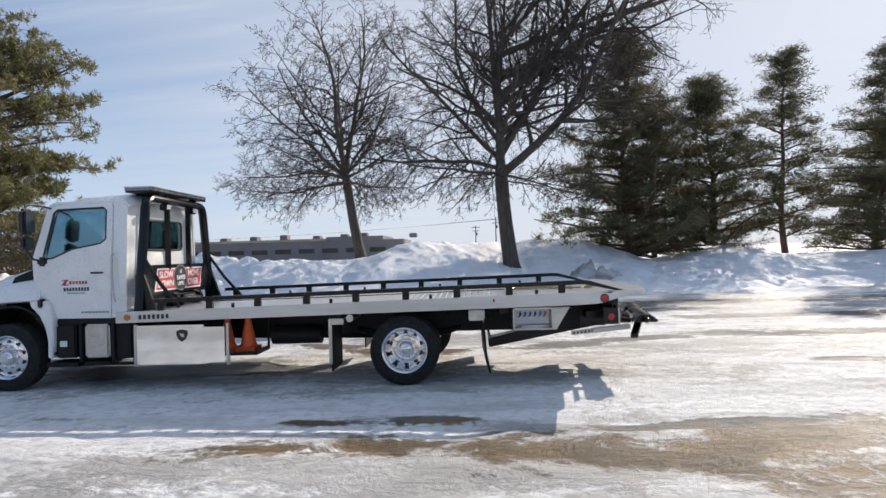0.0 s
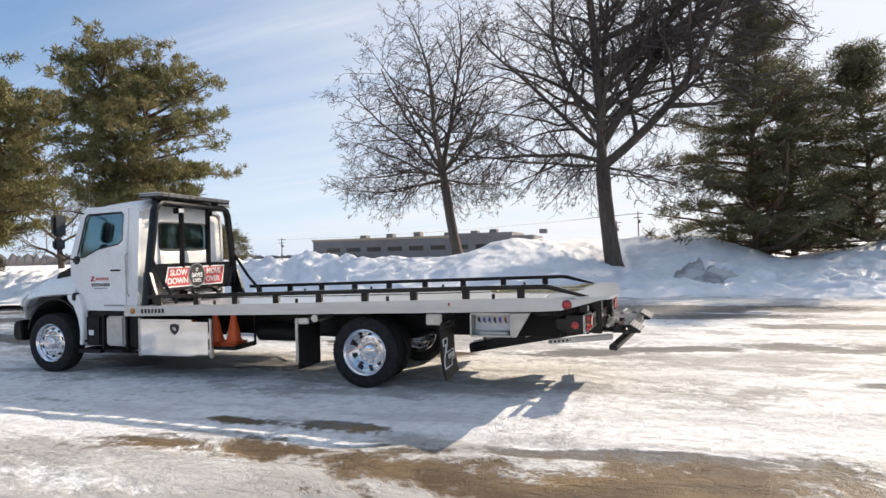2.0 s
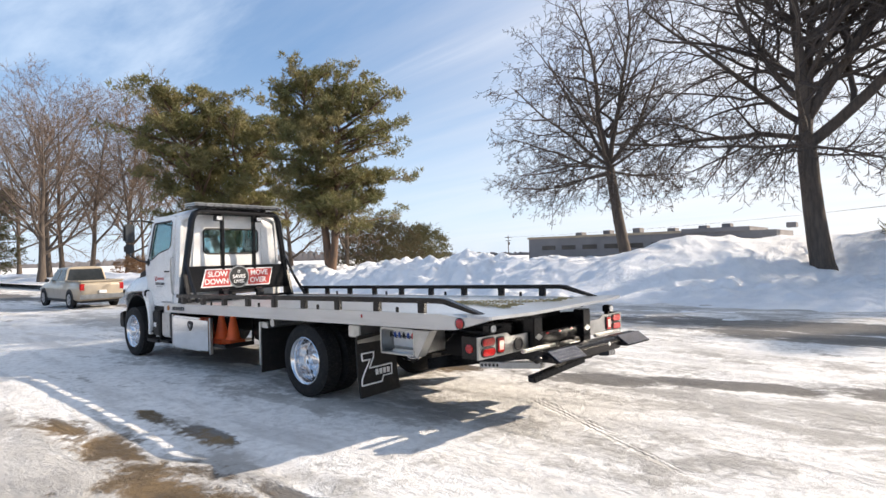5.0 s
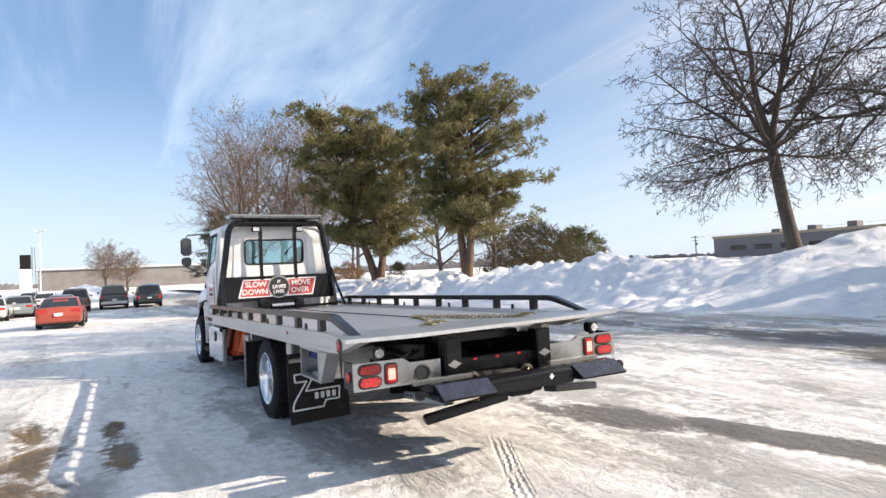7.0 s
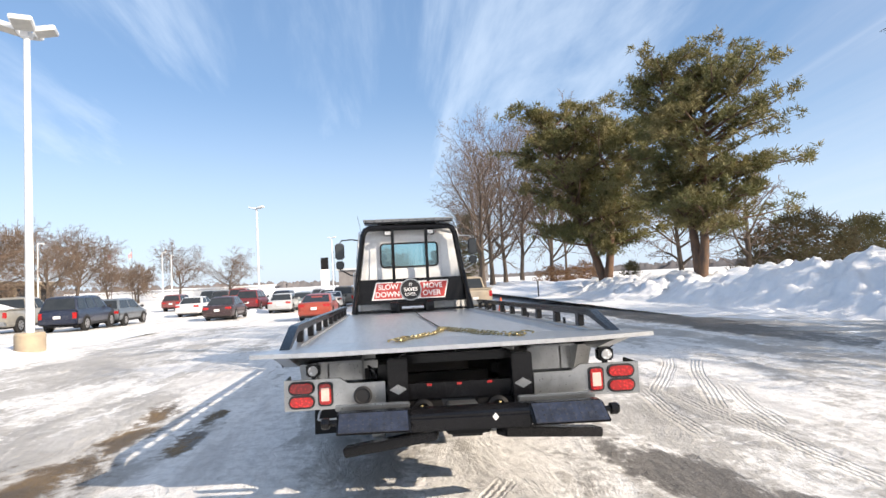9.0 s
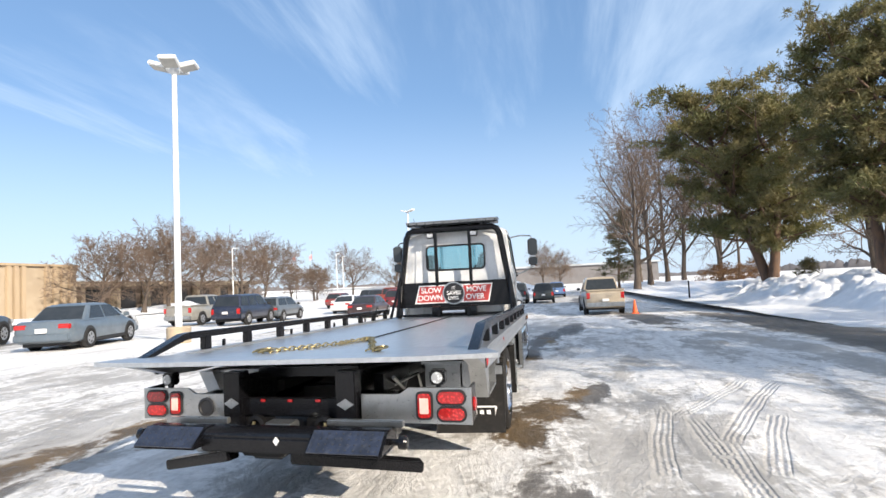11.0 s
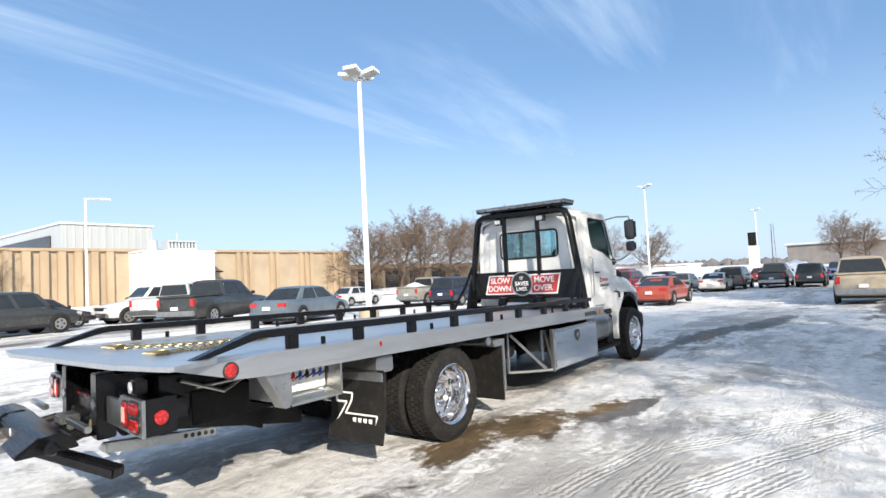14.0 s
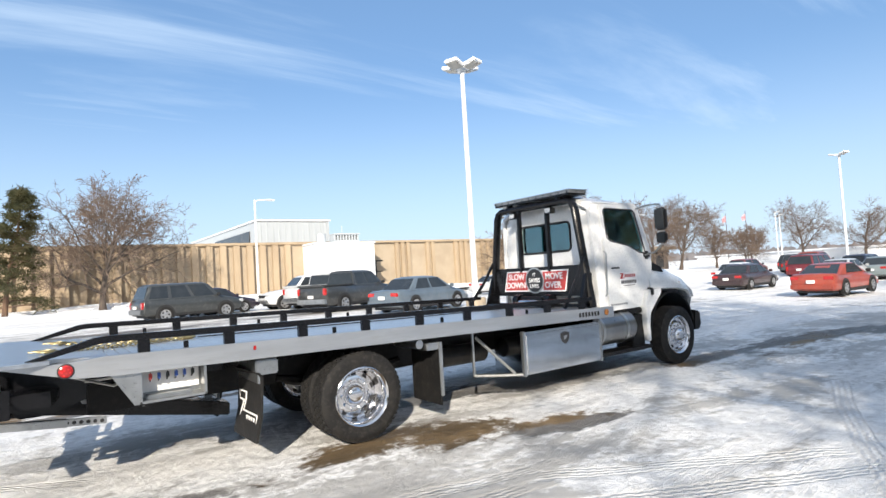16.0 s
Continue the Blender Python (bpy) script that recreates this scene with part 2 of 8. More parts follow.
def tube(bm, pts, r, seg=8):
    """A bent bar of round section through the points."""
    pts = [Vector(p) for p in pts]
    rings = []
    for i, p in enumerate(pts):
        d = (pts[min(i + 1, len(pts) - 1)] - pts[max(i - 1, 0)]).normalized()
        u = d.orthogonal().normalized() if not rings else (last - d * last.dot(d)).normalized()
        last = u
        v = d.cross(u)
        rr = r[i] if hasattr(r, "__len__") else r
        rings.append([bm.verts.new(p + (u * math.cos(2 * math.pi * k / seg) + v * math.sin(2 * math.pi * k / seg)) * rr) for k in range(seg)])
    fs = [bm.faces.new(rings[0][::-1]), bm.faces.new(rings[-1])]
    for a, b in zip(rings, rings[1:]):
        fs += [bm.faces.new((a[k], a[(k + 1) % seg], b[(k + 1) % seg], b[k])) for k in range(seg)]
    bmesh.ops.recalc_face_normals(bm, faces=fs)
    return bm


def letters(name, words, size, m, material, parent, thick=0.002):
    """Writing in the built-in font as a thin raised mesh."""
    cu = bpy.data.curves.new(name, "FONT")
    cu.body, cu.size, cu.align_x, cu.align_y, cu.extrude, cu.offset = words, size, "CENTER", "CENTER", thick, size * 0.02
    tmp = new(name, cu)
    me = bpy.data.meshes.new_from_object(tmp)
    bpy.data.objects.remove(tmp)
    me.materials.append(material)
    ob = new(name, me)
    ob.parent, ob.matrix_basis = parent, m
    return ob


def smoothstep(a, b, v):
    u = np.clip((v - a) / (b - a), 0, 1)
    return u * u * (3 - 2 * u)


def lattice(x, y, seed):
    """Smooth random values from -1 to 1 on a grid of unit cells."""
    table = np.random.RandomState(seed).uniform(-1, 1, (128, 128))
    i, j = np.floor(x).astype(int), np.floor(y).astype(int)
    u, v = x - i, y - j
    u, v = u * u * u * (u * (u * 6 - 15) + 10), v * v * v * (v * (v * 6 - 15) + 10)
    i0, i1, j0, j1 = i % 128, (i + 1) % 128, j % 128, (j + 1) % 128
    return (table[i0, j0] * (1 - u) + table[i1, j0] * u) * (1 - v) + (table[i0, j1] * (1 - u) + table[i1, j1] * u) * v


def bumps(x, y, scale, seed, octaves=4):
    """Random heights about 0 for arrays of places, in several sizes, each turned against the last."""
    out, amp, f, turn = np.zeros_like(x), 1.0, 1.0 / scale, 0.4
    for k in range(octaves):
        c, s = np.cos(turn), np.sin(turn)
        out = out + amp * lattice((x * c + y * s) * f, (y * c - x * s) * f, seed + 7 * k)
        f, amp, turn = f * 2.05, amp * 0.52, turn + 1.1
    return out


def worley(x, y, scale, seed):
    """Rounded lumps from 0 to 1: the nearest of a set of scattered points, in cells of the given size."""
    table = np.random.RandomState(seed).uniform(0, 1, (64, 64, 3))
    u, v = x / scale, y / scale
    i, j = np.floor(u).astype(int), np.floor(v).astype(int)
    best = np.zeros_like(u)
    for a in (-1, 0, 1):
        for b in (-1, 0, 1):
            cell = table[(i + a) % 64, (j + b) % 64]
            d2 = (u - i - a - cell[..., 0]) ** 2 + (v - j - b - cell[..., 1]) ** 2
            best = np.maximum(best, np.sqrt(np.clip(0.55 - d2, 0, 1)) * (0.35 + 0.9 * cell[..., 2]))
    return best

# ---- ground ----
def lot_height(x, y):
    """The lot rises a little towards the near parking rows and falls away along its length."""
    return 0.14 * smoothstep(-3.0, -16.0, y) - 0.45 * smoothstep(-8.0, -34.0, x)


def ground_material():
    m = bpy.data.materials.new("packed_snow_and_wet_asphalt")
    m.use_nodes = True
    n = Nodes(m.node_tree)
    b = m.node_tree.nodes["Principled BSDF"]
    co = n.add("ShaderNodeTexCoord").outputs["Object"]
    xyz = n.add("ShaderNodeSeparateXYZ")
    n.link(co, xyz.inputs[0])
    X, Y = xyz.outputs[0], xyz.outputs[1]

    def turned(cx, cy, turn):
        c, s = math.cos(turn), math.sin(turn)
        dx, dy = n.math("SUBTRACT", X, cx), n.math("SUBTRACT", Y, cy)
        return n.math("ADD", n.math("MULTIPLY", dx, c), n.math("MULTIPLY", dy, s)), n.math("SUBTRACT", n.math("MULTIPLY", dy, c), n.math("MULTIPLY", dx, s))

    def blob(cx, cy, rx, ry, turn=0.0):
        u, v = turned(cx, cy, turn)
        u, v = n.math("DIVIDE", u, rx), n.math("DIVIDE", v, ry)
        return n.math("SUBTRACT", 1.0, n.math("SQRT", n.math("ADD", n.math("MULTIPLY", u, u), n.math("MULTIPLY", v, v))))

    def union(items):
        out = items[0]
        for i in items[1:]:
            out = n.math("MAXIMUM", out, i)
        return n.math("MAXIMUM", out, -1.0)

    def centred(v, k):
        return n.math("MULTIPLY", n.math("SUBTRACT", v, 0.5), k)

    long_streak = n.noise(n.scaled(co, (0.11, 0.62, 1)), 1.0, 6, 0.6, 0.7)
    streak = n.noise(n.scaled(co, (0.62, 1.7, 1), (3, 7, 0)), 1.0, 8, 0.68, 0.9)
    patch = n.noise(n.scaled(co, (0.75, 1.1, 1), (9, 2, 0)), 1.0, 8, 0.66, 0.5)
    fine = n.noise(co, 7.0, 7, 0.72, 0.4)
    grain = n.noise(co, 55.0, 4, 0.7)
    mixed = n.math("ADD", n.math("ADD", centred(long_streak, 0.9), centred(streak, 0.75)), n.math("ADD", centred(patch, 0.6), centred(fine, 0.5)))
    worn = union([blob(*w) for w in WORN])
    # clean packed snow, then thin grey ice, then wet dark asphalt with some shade painted in
    col = n.mix(n.smooth(fine, 0.40, 0.66), (0.86, 0.85, 0.835), (0.67, 0.66, 0.645))
    grey = n.noise(n.scaled(co, (0.22, 1.15, 1), (5, 1, 0)), 1.0, 6, 0.65, 1.0)
    col = n.mix(n.math("MULTIPLY", n.smooth(grey, 0.47, 0.66), 0.55), col, (0.46, 0.45, 0.44))
    ice = n.smooth(n.math("ADD", mixed, n.math("MULTIPLY", worn, 0.22)), 0.0, 0.17)
    shade_of_ice = n.mix(n.smooth(patch, 0.38, 0.62), (0.47, 0.455, 0.43), (0.33, 0.315, 0.295))
    col = n.mix(n.math("MULTIPLY", ice, 0.82), col, shade_of_ice)
    dark = n.smooth(n.math("ADD", n.math("ADD", mixed, centred(streak, 0.5)), n.math("MULTIPLY", union([blob(*w) for w in DARK]), 0.85)), 0.12, 0.36)
    tar = n.mix(n.smooth(grain, 0.45, 0.7), (0.105, 0.098, 0.092), (0.20, 0.185, 0.17))
    col = n.mix(n.math("MULTIPLY", dark, 0.9), col, tar)
    # bare brown mud
    rag = n.math("ADD", n.math("ADD", centred(patch, 3.6), centred(fine, 1.8)), centred(streak, 1.3))
    mud = n.smooth(n.math("ADD", union([blob(*w) for w in MUD]), rag), 0.02, 0.62)
    dirt = n.mix(n.smooth(patch, 0.38, 0.62), (0.235, 0.160, 0.085), (0.105, 0.075, 0.043))
    dirt = n.mix(n.math("MULTIPLY", n.smooth(grain, 0.52, 0.74), 0.45), dirt, (0.26, 0.20, 0.14))
    col = n.mix(mud, col, dirt)
    # wheel tracks pressed into the snow, with cross ribs
    inside, ribs = None, None
    for ax, ay, bx, by, w in TRACKS:
        size = math.hypot(bx - ax, by - ay)
        u, v = turned(ax, ay, math.atan2(by - ay, bx - ax))
        v = n.math("ADD", v, n.math("ADD", centred(patch, 0.10), n.math("MULTIPLY", n.math("SINE", n.math("MULTIPLY", u, 1.1)), 0.05)))
        side = n.math("ABSOLUTE", v)
        k = n.math("MULTIPLY", n.smooth(side, w, w * 0.80), n.math("MULTIPLY", n.smooth(u, -0.1, 0.15), n.smooth(u, size + 0.1, size - 0.15)))
        r = n.math("MULTIPLY", k, n.math("SINE", n.math("ADD", n.math("MULTIPLY", v, 2 * math.pi / 0.058), n.math("MULTIPLY", n.math("SINE", n.math("MULTIPLY", u, 2 * math.pi / 0.11)), 0.7))))
        inside = k if inside is None else n.math("MAXIMUM", inside, k)
        ribs = r if ribs is None else n.math("ADD", ribs, r)
    firm = n.math("SUBTRACT", 1.0, n.math("MAXIMUM", mud, n.math("MULTIPLY", dark, 0.8)))
    col = n.mix(n.math("MULTIPLY", n.math("MULTIPLY", inside, firm), n.math("MULTIPLY", n.smooth(ribs, 0.8, -0.8), n.math("MULTIPLY", n.smooth(fine, 0.62, 0.40), 0.7))), col, (0.52, 0.50, 0.48))
    n.link(col, b.inputs["Base Color"])
    wet = n.math("MAXIMUM", n.math("MULTIPLY", mud, n.smooth(patch, 0.42, 0.60)), n.math("MULTIPLY", dark, n.smooth(streak, 0.42, 0.62)))
    n.link(n.math("SUBTRACT", n.math("SUBTRACT", 0.74, n.math("MULTIPLY", ice, 0.18)), n.math("MULTIPLY", wet, 0.16)), b.inputs["Roughness"])
    b.inputs["Specular IOR Level"].default_value = 0.16
    h = n.math("ADD", n.math("MULTIPLY", fine, 0.9), n.math("MULTIPLY", grain, 0.16))
    h = n.math("ADD", h, n.math("MULTIPLY", streak, 1.6))
    h = n.math("SUBTRACT", h, n.math("MULTIPLY", n.math("MAXIMUM", mud, dark), 0.55))
    h = n.math("SUBTRACT", h, n.math("MULTIPLY", n.math("MULTIPLY", inside, firm), 0.22))
    h = n.math("ADD", h, n.math("MULTIPLY", n.math("MULTIPLY", ribs, firm), 0.13))
    bp = n.add("ShaderNodeBump")
    bp.inputs["Strength"].default_value, bp.inputs["Distance"].default_value = 1.0, 0.045
    n.link(h, bp.inputs["Height"])
    n.link(bp.outputs[0], b.inputs["Normal"])
    return m


# centre x, y, half sizes, turn
MUD = [(-0.1, -3.55, 1.0, 0.34, 0.1), (1.4, -3.65, 1.0, 0.40, -0.1), (3.2, -3.6, 1.9, 0.70, 0.1), (4.9, -4.2, 2.4, 1.0, 0.1), (6.6, -4.4, 2.2, 0.8, 0.0), (0.6, -2.75, 0.5, 0.22, 0.0), (-1.0, -3.6, 0.8, 0.25, 0.2), (0.2, 1.3, 0.9, 0.40, 0.1), (-0.7, 1.6, 1.0, 0.50, -0.15),
       (-1.8, 2.0, 0.7, 0.28, -0.2), (-8.9, 1.6, 1.6, 0.4, 0.1), (-5.6, 1.2, 0.6, 0.25, 0.0), (-0.9, -2.75, 0.5, 0.12, -0.1)]
# wet asphalt; entries from x 6.6 to 9.5 also put tree shade into colour
DARK = [(3.5, 9.0, 11, 1.3, 0.02), (-14, 8.6, 14, 1.5, 0.0), (20, 10.0, 12, 1.7, 0.04), (2.6, 1.8, 1.3, 0.5, 0.2), (4.3, 2.4, 1.6, 0.5, 0.1), (6.2, 2.8, 1.4, 0.5, 0.0), (5.0, 7.4, 4.0, 0.9, 0.0), (-9.6, 1.5, 3.4, 0.55, -0.12), (-6.4, 1.15, 1.3, 0.35, 0.0), (-13, 2.3, 4.0, 0.6, -0.1), (-1.8, 2.2, 1.1, 0.32, -0.2),
        # the entry at x -3, y 0 darkens the ground under the truck
        (-3.0, 0.0, 3.4, 0.7, 0.0), (-20, 5.5, 10, 1.2, 0.0), (7.8, 2.7, 3.6, 0.65, 0.05), (9.5, -0.6, 3.0, 0.4, -0.1), (6.6, 0.0, 1.3, 0.28, -0.1), (9.0, 5.6, 5.0, 0.7, 0.05), (1.5, -18.0, 6, 1.2, 0.05), (-10, -19.5, 8, 1.4, 0.0), (-46, 5, 16, 2.2, 0.0),
        (3.4, -3.0, 1.8, 0.22, 0.1), (0.5, -2.7, 0.7, 0.2, 0.0)]
WORN = [(-6, 8.6, 30, 4.0, 0.0), (12, 9.0, 18, 4.6, 0.05), (4.6, 1.4, 3.4, 2.2, 0.3), (-12, 2.2, 9, 2.2, 0.05), (-3, 0.0, 5.5, 1.7, 0.0), (-2, -19.5, 26, 3.2, 0.0), (-60, 4, 50, 6, 0.0), (1.5, -4.0, 9, 1.6, 0.0), (1.0, 2.6, 4.0, 1.4, 0.0), (11, 5, 6.5, 4.5, 0.0), (8, 1.5, 3, 1.5, 0.1), (-8, -7.5, 12, 2.2, 0.05)]
# start x, y, end x, y, half width
TRACKS = [(-0.2, 3.2, 1.4, 3.2, 0.12), (-0.4, 4.1, 1.6, 3.45, 0.11), (-0.6, 2.95, 1.6, 2.6, 0.12), (-0.4, 3.1, -2.8, 4.5, 0.13), (-2.6, 4.9, 0.6, 3.3, 0.12), (0.6, 3.3, 3.2, 3.1, 0.12), (2.4, 0.4, 3.8, -0.3, 0.10), (2.8, 0.2, 4.6, -0.9, 0.05), (-5.5, 3.4, -1.0, 5.4, 0.12)]
GROUND = ground_material()


def axis_steps(lo, fine_lo, fine_hi, hi, step):
    """Places along one axis, dense in the middle and ever wider outside."""
    mid = list(np.arange(fine_lo, fine_hi + step / 2, step))
    up, s, v = [], step, fine_hi
    while v < hi:
        s *= 1.22
        v += s
        up.append(min(v, hi))
    down, s, v = [], step, fine_lo
    while v > lo:
        s *= 1.22
        v -= s
        down.append(max(v, lo))
    return np.array(down[::-1] + mid + up)


def sheet(name, xs, ys, height, material, parent=None):
    gx, gy = np.meshgrid(xs, ys)
    gz = height(gx, gy)
    k = len(xs)
    verts = np.stack([gx, gy, gz], -1).reshape(-1, 3)
    i, j = np.meshgrid(np.arange(len(ys) - 1), np.arange(k - 1), indexing="ij")
    a = (i * k + j).reshape(-1)
    faces = np.stack([a, a + 1, a + k + 1, a + k], -1)
    return raw(name, verts.tolist(), faces.tolist(), material, parent)


def ground_height(x, y):
    calm = np.exp(-((x + 1.5) / 7) ** 4 - (y / 2.2) ** 4)
    h = lot_height(x, y) + (0.012 * bumps(x * 0.35, y, 1.1, 3, 4) + 0.010 * bumps(x * 0.7, y, 0.38, 9, 3)) * (1 - 0.75 * calm)
    return h - 0.01


ground = sheet("ground", axis_steps(-2500, -16, 11, 2500, 0.085), axis_steps(-2500, -11, 11, 2500, 0.085), ground_height, GROUND)
tagged(ground, "packed white snow and ice over wet brown asphalt lot", "ground", kind="structure")


# ---- snow banks ----
def snow_material(name, c1, c2, dirty):
    m = bpy.data.materials.new(name)
    m.use_nodes = True
    n = Nodes(m.node_tree)
    b = m.node_tree.nodes["Principled BSDF"]
    co = n.add("ShaderNodeTexCoord").outputs["Object"]
    f = n.noise(co, 2.2, 8, 0.62)
    g = n.noise(co, 14.0, 6, 0.7)
    col = n.mix(n.smooth(f, 0.4, 0.65), c1, c2)
    col = n.mix(n.math("MULTIPLY", n.smooth(g, 0.56, 0.75), dirty), col, (0.30, 0.27, 0.24))
    n.link(col, b.inputs["Base Color"])
    b.inputs["Roughness"].default_value = 0.65
    b.inputs["Subsurface Weight"].default_value = 0.0
    bp = n.add("ShaderNodeBump")
    bp.inputs["Strength"].default_value, bp.inputs["Distance"].default_value = 1.0, 0.14
    n.link(n.math("ADD", n.math("MULTIPLY", f, 0.6), n.math("MULTIPLY", g, 0.35)), bp.inputs["Height"])
    n.link(bp.outputs[0], b.inputs["Normal"])
    return m


SNOW = snow_material("ploughed_snow", (0.88, 0.89, 0.91), (0.80, 0.82, 0.85), 0.10)
DIRTSNOW = snow_material("dirty_snow", (0.55, 0.54, 0.53), (0.26, 0.25, 0.24), 0.8)


def bank_height(x, y):
    """A long ridge of ploughed snow beside the lot, with a lower verge behind it."""
    foot = np.interp(x, [-24, -14, -3, 0, 3, 8, 12, 15], [11.4, 12.6, 12.6, 15.2, 18.4, 18.4, 16.4, 15.5]) + 0.5 * bumps(x, x * 0, 7.0, 5, 3)
    crest = np.interp(x, [-120, -60, -40, -30, -24, -19, -16, -13, -10, -6, -4.5, -2, 4, 7.5, 9, 10.8, 12.3, 14, 16, 18, 21, 24, 40],
                      [0.35, 0.5, 0.7, 0.85, 1.0, 1.1, 1.35, 1.5, 1.4, 1.45, 1.5, 2.2, 2.35, 2.4, 1.9, 1.05, 1.0, 1.5, 1.75, 1.2, 1.0, 1.2, 1.0])
    width = 3.5 + 4.5 * smoothstep(-9, 2, x)
    u = (y - foot) / width
    rise = smoothstep(0, 1, u) ** 0.8
    verge = np.interp(x, [-120, -30, -8, 4, 10, 40], [0.3, 0.5, 1.2, 1.6, 0.7, 0.7])
    back = smoothstep(foot + width + 1.0, foot + width + 9.0, y)
    h = rise * crest * (1 - back) + back * np.minimum(verge, crest)
    rough = smoothstep(-4.0, -11.0, x) * 0.78 + 0.22
    lumps = 0.22 * bumps(x, y, 1.9, 21, 4) * (0.45 + 0.55 * rough)
    lumps = lumps + rough * (0.40 * worley(x + 0.45 * bumps(x, y, 0.9, 31, 3), y + 0.3 * bumps(x, y, 0.8, 35, 3), 1.1, 41) + 0.26 * worley(x, y + 0.25 * bumps(x, y, 0.5, 33, 3), 0.5, 42) + 0.10 * worley(x, y, 0.27, 48) + 0.09 * bumps(x, y, 0.42, 49, 4) - 0.24)
    lumps = lumps * np.clip(rise * 1.9 + 0.05, 0, 1) * (1 - 0.7 * back)
    # low broken rubble along the foot
    strip = smoothstep(foot - 1.3, foot + 0.2, y) * smoothstep(foot + 2.0, foot + 0.4, y)
    rubble = strip * (0.30 * worley(x, y, 0.55, 43) + 0.12 * bumps(x, y, 0.7, 45, 3)) * smoothstep(0.05, 0.5, bumps(x, y, 3.5, 47, 2) + 0.35)
    apron = smoothstep(12.4, 15.0, y + 0.6 * bumps(x, y, 1.6, 51, 3)) * smoothstep(-4, 0, x) * smoothstep(15, 11, x) * (1 - rise) * (0.28 + 0.16 * bumps(x, y, 1.3, 53, 4) + 0.16 * worley(x, y, 0.6, 55))
    rubble = rubble + apron
    edge = np.minimum(smoothstep(-120, -100, x), smoothstep(44, 36, x)) * smoothstep(62, 50, y)
    return (h + lumps + rubble) * edge - 0.03


bank = sheet("snow_bank", axis_steps(-120, -30, 20, 44, 0.12), axis_steps(9.5, 10, 22, 62, 0.12), bank_height, SNOW)
tagged(bank, "long ridge of ploughed white snow along the lot", "snow bank", kind="structure")

# ---- tow truck: front towards -x, rear axle at x = 0 ----
truck = thing("tow_truck", "white flatbed tow truck with aluminium deck and black rails", "truck")


def deck_z(x):
    return 1.055 + 0.019 * (x + 3.87)


def tilt(bm):
    """Lifts a mesh built on a level deck plane onto the slightly sloping deck."""
    for v in bm.verts:
        v.co.z += deck_z(v.co.x)
    return bm


# chassis
for s in (-1, 1):
    bm = B(((-6.1, s * 0.43 - 0.04, 0.60), (2.45, s * 0.43 + 0.04, 0.86)), bevel=0.008)
    part("frame_rail", bm, FRAME, truck)
    bm = B(((-3.75, s * 0.40 - 0.06, 0.86), (2.4, s * 0.40 + 0.06, 0.94)), bevel=0.006)
    part("subframe_beam", bm, FRAME, truck)
for x in (-4.6, -3.2, -1.6, -0.5, 0.7, 1.9):
    part("cross_member", B(((x - 0.05, -0.40, 0.64), (x + 0.05, 0.40, 0.82)), bevel=0.006), FRAME, truck)
bm = bmesh.new()
stick(bm, (0, -0.95, 0.46), (0, 0.95, 0.46), 0.09, 16)
lathe(bm, [(0.02, -0.24), (0.14, -0.2), (0.21, -0.08), (0.22, 0.05), (0.16, 0.2), (0.06, 0.34)], pose(0, 0, 0.47, 0, -90, 0), 20)
part("rear_axle", bm, FRAME, truck)
bm = bmesh.new()
stick(bm, (-5.5, -0.9, 0.42), (-5.5, 0.9, 0.42), 0.06, 12)
part("front_axle", bm, FRAME, truck)
bm = bmesh.new()
stick(bm, (-4.4, 0, 0.58), (-0.3, 0, 0.50), 0.05, 12)
part("drive_shaft", bm, FRAME, truck)
for s in (-1, 1):
    bm = bmesh.new()
    for k in range(4):
        tube(bm, [(-0.75 + 0.05 * k, s * 0.5, 0.66 - 0.018 * k), (0, s * 0.5, 0.54 - 0.018 * k), (0.75 - 0.05 * k, s * 0.5, 0.66 - 0.018 * k)], 0.035, 6)
    part("leaf_spring", bm, FRAME, truck)
    bm = bmesh.new()
    stick(bm, (-1.95, s * 0.62, 0.62), (-1.25, s * 0.62, 0.62), 0.13, 20)
    part("air_tank", bm, FRAME, truck)

# wheels
R = 0.46


def tyre_mesh(width, tread):
    bm = bmesh.new()
    w = width / 2
    lathe(bm, [(0.292, -w * 0.78), (0.31, -w * 0.98), (0.38, -w * 1.06), (0.43, -w * 0.98), (0.452, -w * 0.80), (0.448, 0), (0.452, w * 0.80), (0.43, w * 0.98), (0.38, w * 1.06), (0.31, w * 0.98), (0.292, w * 0.78), (0.292, -w * 0.78)], Matrix(), 48, False)
    blocks = 52
    for i in range(blocks):
        a = 2 * math.pi * i / blocks
        for j, c in enumerate((-0.66, -0.22, 0.22, 0.66)):
            aa = a + (0.5 if j % 2 else 0) * 2 * math.pi / blocks
            m = Matrix.Rotation(aa, 4, "Z") @ Matrix.Translation((0.452, 0, c * w))
            sz, st = w * (0.19 if tread else 0.20), 0.021 if tread else 0.0285
            vs = [bm.verts.new(m @ Vector((dx, dy * st, dz * sz))) for dx in (-0.01, 0.009) for dy in (-1, 1) for dz in (-1, 1)]
            for q in ((4, 6, 7, 5), (0, 4, 5, 1), (2, 3, 7, 6), (0, 2, 6, 4), (1, 5, 7, 3)):
                bm.faces.new([vs[k] for k in q])
    return bm


